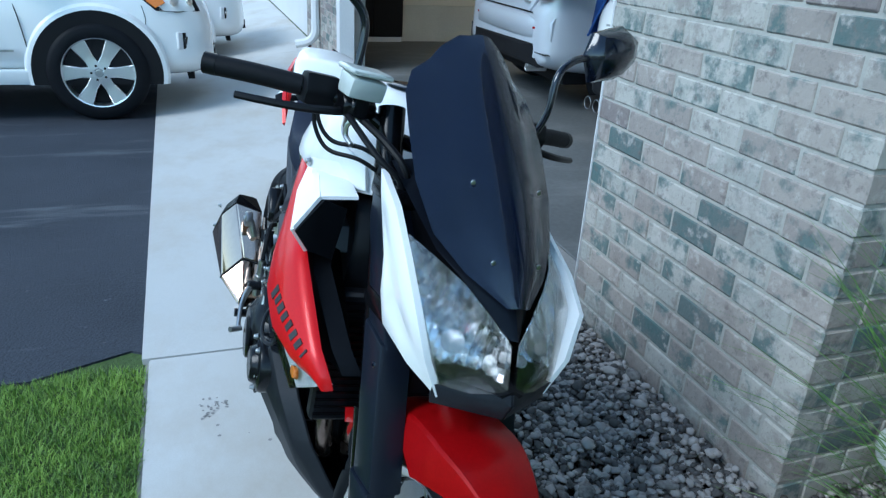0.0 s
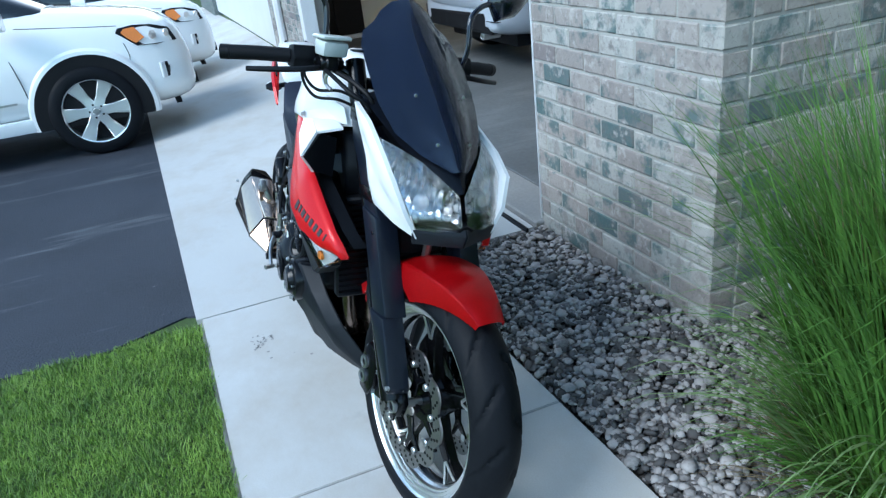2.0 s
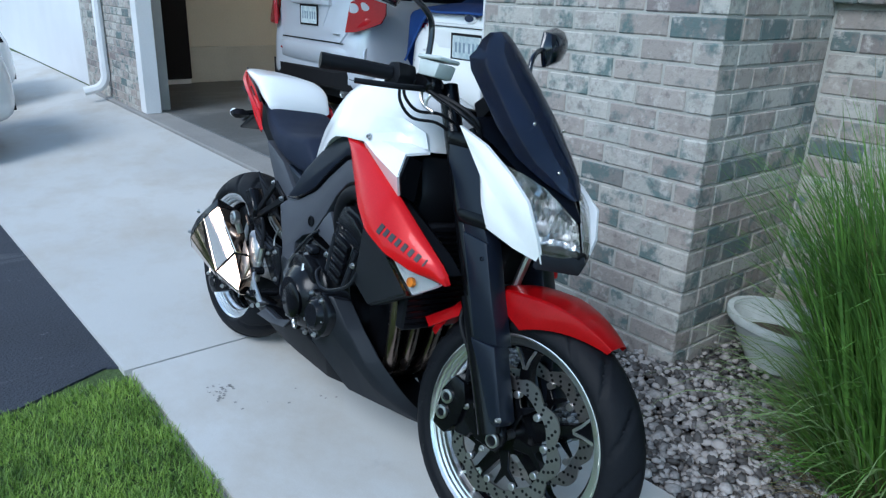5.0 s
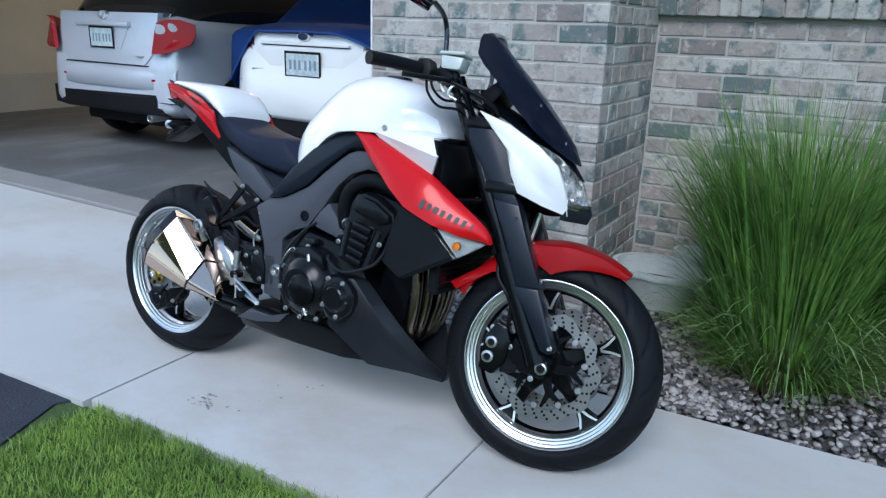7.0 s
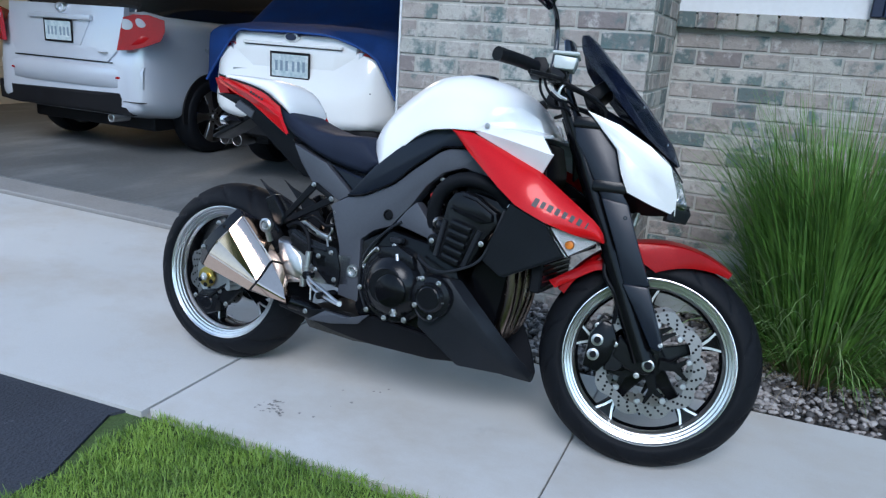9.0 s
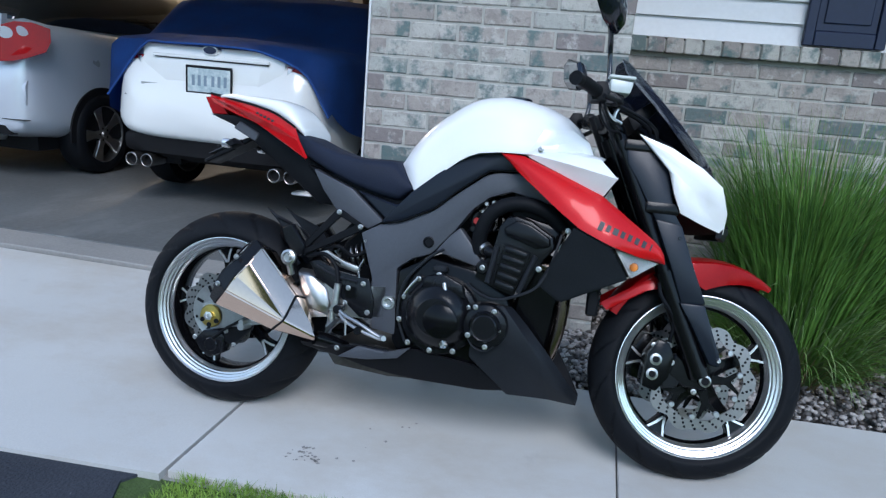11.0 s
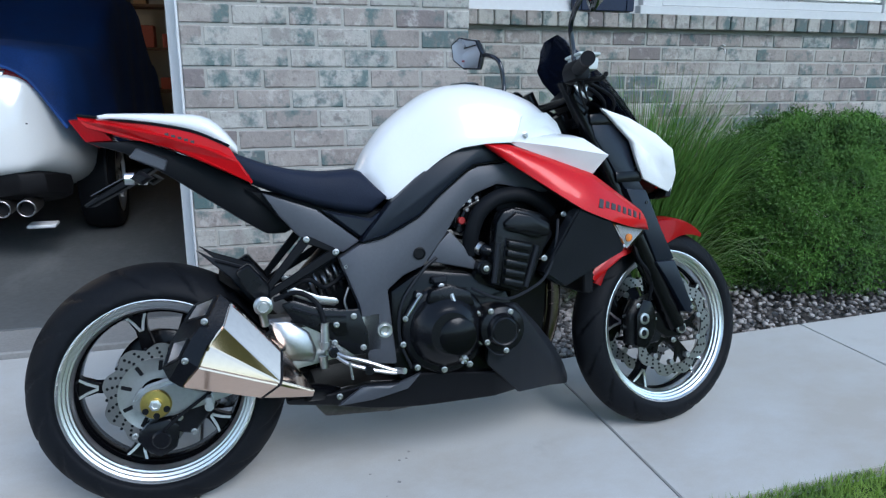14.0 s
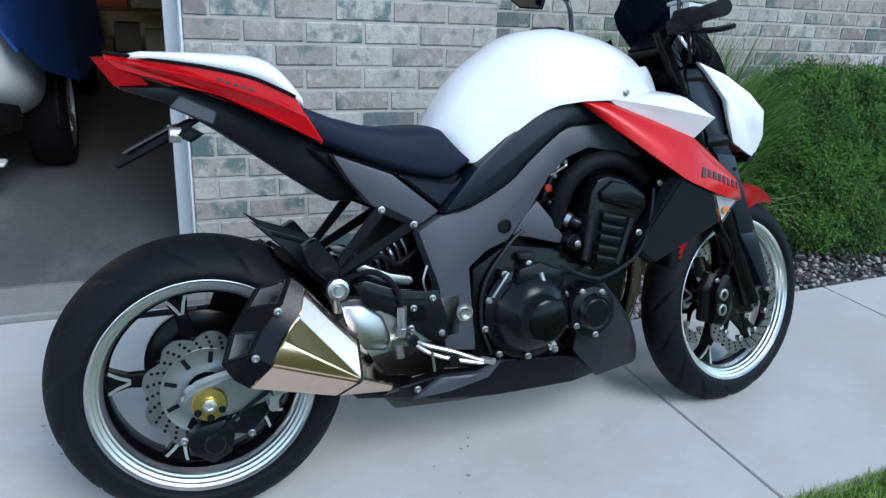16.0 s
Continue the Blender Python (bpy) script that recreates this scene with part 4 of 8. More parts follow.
# wheels
def tyre(centre, radius, width, crown, front):
    rim = 0.222
    n_theta, n_prof = 300, 34
    own = bmesh.new()
    rows = []
    prof = []
    for j in range(n_prof + 1):
        u = -1 + 2 * j / n_prof
        a = abs(u)
        y = width / 2 * math.sin(u * math.pi / 2) if a < 0.999 else width / 2 * u
        y = width / 2 * (math.sin(min(a, 0.75) / 0.75 * math.pi / 2)) * (1 if u > 0 else -1) if a < 0.75 else math.copysign(width / 2 - (a - 0.75) / 0.25 * (width / 2 - 0.40 * width), u)
        if a < 0.75:
            r = radius - crown * (1 - math.cos(a / 0.75 * math.pi / 2)) ** 0.9
        else:
            r = radius - crown - (a - 0.75) / 0.25 * (radius - crown - rim)
        prof.append((y, r, a, u))
    waves = 15
    for i in range(n_theta):
        t = 2 * math.pi * i / n_theta
        row = []
        for y, r, a, u in prof:
            cut = 0
            if 0.06 < a < 0.70:
                phase = (t * waves / (2 * math.pi) + (0.5 if u > 0 else 0) + 1.15 * a + 0.4 * a * a) % 1.0
                d = abs(phase - 0.5)
                if d < 0.075:
                    cut = 0.0060
            row.append(own.verts.new((centre[0] + (r - cut) * math.cos(t), centre[1] + y, centre[2] + (r - cut) * math.sin(t))))
        rows.append(row)
    for i in range(n_theta):
        p, q = rows[i], rows[(i + 1) % n_theta]
        for j in range(n_prof):
            own.faces.new((p[j], p[j + 1], q[j + 1], q[j]))
        own.faces.new((p[0], q[0], q[n_prof], p[n_prof]))
    return own


def petal_disc(centre, y, radius, inner, thick, petals, holes):
    """A scalloped brake disc with rows of drilled holes."""
    own = bmesh.new()
    n = petals * 12
    rows = []
    for i in range(n):
        t = 2 * math.pi * i / n
        w = 0.5 + 0.5 * math.cos(petals * t)
        ro = radius - 0.014 * (1 - w) ** 1.5
        ri = inner + 0.004 * w
        rows.append([own.verts.new((centre[0] + r * math.cos(t), y + h, centre[2] + r * math.sin(t))) for r, h in ((ri, -thick / 2), (ro, -thick / 2), (ro, thick / 2), (ri, thick / 2))])
    for i in range(n):
        p, q = rows[i], rows[(i + 1) % n]
        for j in range(4):
            own.faces.new((p[j], p[(j + 1) % 4], q[(j + 1) % 4], q[j]))
    spots = []
    for i in range(holes):
        t = 2 * math.pi * i / holes
        for k, f in enumerate((0.22, 0.5, 0.78)):
            r = inner + (radius - inner - 0.004) * f
            spots.append(Vector((centre[0] + r * math.cos(t + 0.05 * k), y, centre[2] + r * math.sin(t + 0.05 * k))))
    return own, spots


hole_mesh = None


def drill(disc_ob, spots, thick, turn):
    """Dark drillings through a disc, sharing one mesh."""
    global hole_mesh
    if hole_mesh is None:
        ob = part("drilling", revolve([(0, -thick / 2 - 0.0008), (0.0036, -thick / 2 - 0.0008), (0.0036, thick / 2 + 0.0008), (0, thick / 2 + 0.0008)], 8), BLACK_PLASTIC, disc_ob)
        hole_mesh = ob.data
        bpy.data.objects.remove(ob)
    for p in spots:
        ob = new("drilling", hole_mesh)
        ob.parent = disc_ob
        ob.matrix_local = turn @ Matrix.Translation(p)


def wheel(centre, radius, width, rim_width, front):
    tag = "front_" if front else "rear_"
    x, z = centre
    c = (x, 0, z)
    put(tag + "tyre", tyre(c, radius, width, 0.058 if front else 0.072, front), RUBBER, front, label="black tyre with curved tread grooves", smooth=50)
    h = rim_width / 2
    lip = []
    for s in (1, -1):
        ring = [(0.232, s * (h + 0.007)), (0.235, s * h), (0.226, s * (h - 0.012)), (0.206, s * (h - 0.024)), (0.194, s * (h - 0.040)), (0.196, s * (h - 0.030)), (0.201, s * (h - 0.022)), (0.2025, s * (h - 0.013)), (0.2065, s * (h - 0.012)), (0.2085, s * (h - 0.006)), (0.2145, s * (h - 0.004)), (0.2160, s * (h + 0.001)), (0.2215, s * (h + 0.003)), (0.2255, s * (h + 0.008))]
        put("rim_lip", revolve(ring, 96, c, closed=True), RIM_ALLOY, front, label="machined silver rim lip with stepped grooves", smooth=20)
    barrel = [(0.207, -h + 0.02), (0.190, -h + 0.04), (0.188, 0), (0.190, h - 0.04), (0.207, h - 0.02), (0.212, h - 0.02), (0.194, 0), (0.212, -h + 0.02)]
    rim = put(tag + "rim", revolve(barrel, 72, c, closed=True), ENGINE, front, label="black alloy rim")
    put("hub", revolve([(0.018, -h * 0.8), (0.045, -h * 0.8), (0.048, -0.02), (0.06, 0), (0.048, 0.02), (0.045, h * 0.8), (0.018, h * 0.8)], 32, c), ENGINE, front)
    for k in range(5):
        a = 2 * math.pi * k / 5 + (0.436 if front else 0.547)
        own = loft([[Vector((r, y, zz)) for y, zz in ((-t, -w), (t, -w), (t, w), (-t, w))] for r, t, w in ((0.04, 0.018, 0.026), (0.09, 0.014, 0.017), (0.15, 0.013, 0.014), (0.182, 0.016, 0.024), (0.194, 0.018, 0.034))])
        bmesh.ops.bevel(own, geom=own.edges[:], offset=0.003, segments=1, affect="EDGES")
        m = Matrix.Translation(c) @ Matrix.Rotation(-a, 4, "Y")
        own.transform(m)
        sp = put("spoke", own, ENGINE, front)
        for s in SIDES:
            for w in (-1, 1):
                cut = loft([[Vector((r, s * (0.0155 + 0.004 * (r - 0.15) / 0.04) + dy, w * zz + dz)) for dy, dz in ((-0.001, -0.0036), (0.0014, -0.0036), (0.0014, 0.0036), (-0.001, 0.0036))] for r, zz in ((0.145, 0.002), (0.170, 0.012), (0.192, 0.025))])
                cut.transform(m)
                put("spoke_edge", cut, POLISHED, front, sp, "machined silver spoke edge")
    put("axle", disc(c, 0.011, -h - 0.06, h + 0.06, 16), SATIN, front)
    return c


FRONT, REAR = (0.703, 0.291), (-0.716, 0.300)
wheel(FRONT, 0.297, 0.120, 0.089, True)
wheel(REAR, 0.308, 0.190, 0.152, False)
for s in SIDES:
    own, spots = petal_disc((FRONT[0], 0, FRONT[1]), s * 0.068, 0.150, 0.112, 0.005, 10, 30)
    d = turned("front_disc", own, STEEL, label="petal-edged drilled steel brake disc")
    drill(d, spots, 0.005, STEER)
    for k in range(10):
        a = 2 * math.pi * k / 10 + 0.2
        b = disc((FRONT[0] + 0.106 * math.cos(a), 0, FRONT[1] + 0.106 * math.sin(a)), 0.0085, s * 0.060, s * 0.076, 12, 0.002)
        turned("disc_button", b, SATIN)
    for k in range(5):
        a = 2 * math.pi * k / 5
        p = Matrix.Translation((FRONT[0], s * 0.064, FRONT[1])) @ Matrix.Rotation(-a, 4, "Y")
        own = prism([(0.03, -0.014), (0.07, -0.010), (0.104, -0.032), (0.108, -0.026), (0.084, 0.0), (0.108, 0.026), (0.104, 0.032), (0.07, 0.010), (0.03, 0.014)], -0.003, 0.003, 0.001)
        own.transform(p)
        turned("disc_carrier", own, ENGINE)
    # radial caliper behind the fork leg
    own = prism([(0.545, 0.262), (0.585, 0.250), (0.615, 0.290), (0.625, 0.345), (0.610, 0.385), (0.580, 0.392), (0.553, 0.350)], s * 0.045, s * 0.112, 0.008, segments=2)
    low_turned("caliper_bracket", prism([(0.598, 0.372), (0.640, 0.330), (0.655, 0.285), (0.640, 0.262), (0.600, 0.258), (0.606, 0.300)], s * 0.082, s * 0.098, 0.004), CASTING)
    low_turned("front_caliper", own, ENGINE, label="black radial brake caliper")
    for px, pz in ((0.575, 0.338), (0.569, 0.298)):
        b = revolve([(0, 0), (0.016, 0), (0.016, 0.006), (0.010, 0.007), (0.009, 0.003), (0, 0.003)], 20)
        b.transform(Matrix.Translation((px, s * 0.112, pz)) @ Matrix.Scale(s, 4, (0, 1, 0)))
        cap = low_turned("caliper_piston_cap", b, SATIN, label="round silver piston cap")
        low_turned("cap_recess", disc((px, 0, pz), 0.0088, s * 0.112, s * 0.1165, 14), BLACK_PLASTIC, cap)
    own = prism([(0.615, 0.30), (0.66, 0.268), (0.72, 0.262), (0.735, 0.30), (0.72, 0.33), (0.67, 0.33), (0.63, 0.36)], s * 0.075, s * 0.100, 0.006)
    low_turned("axle_clamp", own, ENGINE)
    b = revolve([(0, 0), (0.016, 0), (0.016, 0.008), (0.012, 0.009), (0.011, 0.002), (0, 0.002)], 20)
    b.transform(Matrix.Translation((FRONT[0], s * 0.104, FRONT[1])) @ Matrix.Scale(s, 4, (0, 1, 0)))
    nut = turned("axle_nut", b, SATIN, label="silver axle end")
    turned("axle_bore", disc((FRONT[0], 0, FRONT[1]), 0.0105, s * 0.104, s * 0.1095, 14), BLACK_PLASTIC, nut)
    for px, pz in ((0.690, 0.316), (0.678, 0.258), (0.725, 0.345), (0.560, 0.372), (0.612, 0.330)):
        bolt(px, s * 0.100, pz, 0.006, True)

# fork: slider, tube, long black guard
for s in SIDES:
    ax = Vector((-math.sin(radians(24.5)), 0, math.cos(radians(24.5))))
    foot = Vector((FRONT[0] - 0.015, s * 0.100, FRONT[1] + 0.01))
    turned("fork_tube", tube([foot + ax * 0.02, foot + ax * 0.78], 0.0225, 16), ENGINE, label="black fork tube")
    turned("fork_slider", tube([foot - ax * 0.0, foot + ax * 0.30], 0.029, 16), ENGINE)
    # lower guard, flat faced and tapering to the axle
    out = [(0.600, 0.50), (0.672, 0.50), (0.735, 0.345), (0.726, 0.330), (0.700, 0.338), (0.640, 0.44)]
    turned("fork_guard", prism(out, s * 0.085, s * 0.137, 0.006, segments=2, inset=0.06), BLUE_BLACK, label="glossy dark fork guard")
    out = [(0.515, 0.715), (0.590, 0.705), (0.632, 0.60), (0.680, 0.492), (0.612, 0.486), (0.575, 0.58)]
    turned("fork_cover", prism(out, s * 0.078, s * 0.132, 0.006, segments=2, inset=0.05), BLUE_BLACK)
    out = [(0.418, 0.905), (0.470, 0.925), (0.545, 0.835), (0.572, 0.728), (0.60, 0.688), (0.530, 0.690), (0.500, 0.74), (0.465, 0.80), (0.43, 0.85)]
    turned("headlamp_bracket_cover", prism(out, s * 0.082, s * 0.126, 0.006, segments=2, inset=0.04), BLUE_BLACK)
    bolt(0.588, s * 0.127, 0.665, 0.007, True, BLACK_GLOSS)
    bolt(0.722, s * 0.134, 0.352, 0.006, True)
    # brake hose
    turned("brake_hose", tube([(0.60, s * 0.10, 0.385), (0.60, s * 0.115, 0.45), (0.555, s * 0.115, 0.52), (0.56, s * 0.09, 0.62), (0.50, s * 0.06, 0.72)], 0.0055, 8), BLACK_PLASTIC)
for zz in (0.74, 0.90):
    x = 0.823 - math.tan(radians(24.5)) * zz + 0.06
    turned("triple_clamp", box(x - 0.055, x + 0.035, -0.13, 0.13, zz - 0.016, zz + 0.016, 0.008, 2), ENGINE)
turned("steering_stem", tube([(0.823 - 0.4557 * 0.70, 0, 0.70), (0.823 - 0.4557 * 0.93, 0, 0.93)], 0.028, 16), ENGINE)

# front mudguard: an arched shell with a raised crown, creased flanks and pointed side lobes
rings = []
for k in range(25):
    f = k / 24
    a = radians(57 + 93 * f)
    r = 0.320 + 0.012 * math.sin(math.pi * f)
    half = 0.034 + 0.046 * min(1, f / 0.32) if f < 0.5 else 0.080 - 0.012 * (f - 0.5) * 2
    drop = 0.014 + 0.070 * (f / 0.42 if f < 0.42 else max(0.10, 1 - (f - 0.42) / 0.20))
    ring = []
    for u, w, lower in ((-1, 1.0, 1.0), (-0.8, 1.0, 0.55), (-0.55, 0.94, 0.14), (-0.5, 0.88, 0.085), (-0.25, 0.42, 0.02), (0, 0, 0), (0.25, 0.42, 0.02), (0.5, 0.88, 0.085), (0.55, 0.94, 0.14), (0.8, 1.0, 0.55), (1, 1.0, 1.0)):
        d = lower * drop + 0.006 * w * w
        ring.append(Vector((0.711 + (r - d) * math.cos(a), half * math.copysign(w, u), 0.293 + (r - d) * math.sin(a))))
    rings.append(ring)
own = loft(rings, cap=False, closed=False)
bmesh.ops.solidify(own, geom=own.faces[:], thickness=0.004)
turned("front_mudguard", own, RED, label="glossy red creased front mudguard", smooth=24)
for s in SIDES:
    own = panel([(0.410, s * 0.062, 0.468), (0.52, s * 0.074, 0.540), (0.60, s * 0.080, 0.565), (0.60, s * 0.084, 0.535), (0.53, s * 0.080, 0.515), (0.43, s * 0.066, 0.450)], 0.004, 0.004)
    turned("mudguard_tail", own, RED)

# headlamp, nose, cowls, screen
for s in SIDES:
    own = panel([(0.452, s * 0.135, 0.930), (0.540, s * 0.142, 0.900), (0.625, s * 0.150, 0.852), (0.680, s * 0.150, 0.808), (0.706, s * 0.128, 0.742), (0.711, s * 0.096, 0.688), (0.650, s * 0.118, 0.705), (0.582, s * 0.134, 0.731), (0.560, s * 0.140, 0.776), (0.540, s * 0.142, 0.838)], 0.010, 0.012)
    turned("headlamp_cowl", own, PEARL, label="white headlamp side cowl", smooth=55)
    # fluted reflector bowl behind a clear lens
    top_edge = [Vector((x, s * y, z)) for x, y, z in ((0.575, 0.128, 0.872), (0.622, 0.102, 0.858), (0.662, 0.070, 0.838), (0.698, 0.034, 0.804), (0.722, 0.006, 0.776))]
    low_edge = [Vector((x, s * y, z)) for x, y, z in ((0.612, 0.140, 0.842), (0.668, 0.140, 0.780), (0.704, 0.106, 0.706), (0.728, 0.055, 0.704), (0.746, 0.005, 0.712))]

    def edge_at(line, f):
        k = min(3, int(f * 4))
        return line[k].lerp(line[k + 1], f * 4 - k)

    out = Vector((0.80, s * 0.35, 0.48)).normalized()
    sheets = {}
    for kind, across, down in (("bowl", 26, 8), ("lens", 16, 8)):
        own = bmesh.new()
        grid = []
        for i in range(across + 1):
            f = i / across
            a, c = edge_at(top_edge, f), edge_at(low_edge, f)
            row = []
            for k in range(down + 1):
                g = k / down
                bulge = math.sin(math.pi * f) ** 0.6 * math.sin(math.pi * g) ** 0.6
                if kind == "bowl":
                    push = -0.050 * bulge - (0.006 if i % 2 else 0.0) * bulge - (0.008 if k % 3 == 1 else 0) * bulge
                else:
                    push = 0.003 + 0.011 * bulge
                row.append(own.verts.new(a.lerp(c, g) + out * push))
            grid.append(row)
        for i in range(across):
            for k in range(down):
                own.faces.new((grid[i][k], grid[i + 1][k], grid[i + 1][k + 1], grid[i][k + 1]))
        sheets[kind] = own
    lamp_ob = turned("headlamp", sheets["bowl"], CHROME, label="bright fluted headlamp reflector", smooth=12)
    own = revolve([(0, 0), (0.014, 0), (0.017, 0.010), (0.012, 0.024), (0, 0.026)], 16, turn=Matrix.Translation((0.655, s * 0.066, 0.752)) @ Matrix.Rotation(radians(-90), 4, "Z"))
    own.transform(STEER)
    part("bulb_cap", own, POLISHED, lamp_ob)
    own = revolve([(0, 0), (0.007, 0), (0.008, 0.012), (0.004, 0.018), (0, 0.019)], 12, turn=Matrix.Translation((0.700, s * 0.024, 0.744)) @ Matrix.Rotation(radians(-90), 4, "Z"))
    own.transform(STEER)
    part("side_bulb", own, PAINT_WHITE, lamp_ob)
    own = sheets["lens"]
    bmesh.ops.solidify(own, geom=own.faces[:], thickness=0.002)
    own.transform(STEER)
    ob = part("lens", own, CLEAR, lamp_ob, "clear headlamp lens", 60)
    ob.visible_shadow = False
    # lower black surround
    own = panel([(0.704, s * 0.100, 0.676), (0.748, s * 0.002, 0.672), (0.758, s * 0.002, 0.700), (0.752, s * 0.002, 0.714), (0.730, s * 0.055, 0.706), (0.708, s * 0.106, 0.708)], 0.014, 0.003)
    turned("headlamp_bezel", own, DARK_PLASTIC, label="black strip below the headlamp")
own = loft([[Vector(p) for p in ((0.752, 0, 0.722), (0.750, 0.020, 0.712), (0.748, 0, 0.695), (0.750, -0.020, 0.712))], [Vector(p) for p in ((0.66, 0, 0.735), (0.66, 0.105, 0.715), (0.65, 0, 0.682), (0.66, -0.105, 0.715))], [Vector(p) for p in ((0.56, 0, 0.76), (0.56, 0.118, 0.74), (0.56, 0, 0.685), (0.56, -0.118, 0.74))]])
turned("headlamp_shell", own, BLACK_PLASTIC)
own = loft([[Vector(p) for p in ((0.70, 0, 0.790), (0.64, 0.060, 0.800), (0.56, 0.095, 0.74), (0.56, -0.095, 0.74), (0.64, -0.060, 0.800))], [Vector(p) for p in ((0.55, 0, 0.88), (0.53, 0.09, 0.87), (0.50, 0.10, 0.76), (0.50, -0.10, 0.76), (0.53, -0.09, 0.87))], [Vector(p) for p in ((0.47, 0, 0.93), (0.46, 0.10, 0.92), (0.45, 0.10, 0.80), (0.45, -0.10, 0.80), (0.46, -0.10, 0.92))]])
turned("nose_core", own, BLACK_PLASTIC)
# V-shaped black nose panel
own = loft([[Vector((x, y, z)) for x, y, z in ((xb, -w, zb), (xm, -w * 0.5, zm), (xt, 0, zt), (xm, w * 0.5, zm), (xb, w, zb))] for xb, zb, xm, zm, xt, zt, w in (
    (0.448, 0.945, 0.465, 0.965, 0.470, 0.972, 0.120), (0.535, 0.905, 0.555, 0.922, 0.562, 0.928, 0.112), (0.600, 0.862, 0.625, 0.880, 0.632, 0.886, 0.092), (0.655, 0.830, 0.676, 0.838, 0.684, 0.842, 0.055), (0.718, 0.782, 0.722, 0.783, 0.726, 0.784, 0.008))], cap=False, closed=False)
bmesh.ops.solidify(own, geom=own.faces[:], thickness=0.006)
turned("nose_panel", own, BLUE_BLACK, label="matt blue-black nose panel")
# double-bubble screen
rows = ((0.412, 1.158, 0.030, 0.400, 1.150), (0.424, 1.146, 0.052, 0.402, 1.128), (0.440, 1.130, 0.066, 0.408, 1.104), (0.456, 1.114, 0.090, 0.416, 1.082), (0.484, 1.086, 0.101, 0.440, 1.052), (0.530, 1.040, 0.104, 0.484, 1.010), (0.590, 0.980, 0.102, 0.545, 0.944), (0.642, 0.918, 0.088, 0.602, 0.888), (0.682, 0.868, 0.058, 0.655, 0.852), (0.708, 0.826, 0.016, 0.704, 0.824))
rings = []
for xt, zt, w, xs, zs in rows:
    w *= 1.22
    ring = []
    for u in (-1, -0.8, -0.6, -0.4, -0.2, -0.08, 0.08, 0.2, 0.4, 0.6, 0.8, 1):
        lift = 1 - abs(u) ** 1.3
        ridge = (0.010 if abs(u) < 0.4 else 0.010 * max(0, (0.60 - abs(u)) / 0.2)) * min(1, w / 0.08)
        ring.append(Vector((xs + (xt - xs) * lift + ridge, w * u, zs + (zt - zs) * lift + ridge * 0.6)))
    rings.append(ring)
own = loft(rings, cap=False, closed=False)
bmesh.ops.solidify(own, geom=own.faces[:], thickness=0.003)
turned("windscreen", own, SCREEN, label="dark smoked screen with a raised centre", smooth=30)
for s in SIDES:
    for xx, zz, yy in ((0.592, 0.966, 0.060), (0.668, 0.876, 0.040)):
        own = revolve([(0, 0), (0.004, 0), (0.0035, 0.002), (0, 0.0025)], 10, turn=Matrix.Translation((xx, s * yy, zz)) @ Euler((0, 0.8, radians(-90))).to_matrix().to_4x4())
        turned("screen_bolt", own, SATIN)
turned("instrument_panel", prism([(0.45, 0.945), (0.505, 1.005), (0.49, 1.035), (0.425, 0.985)], -0.075, 0.075, 0.008, segments=2), BLACK_PLASTIC)

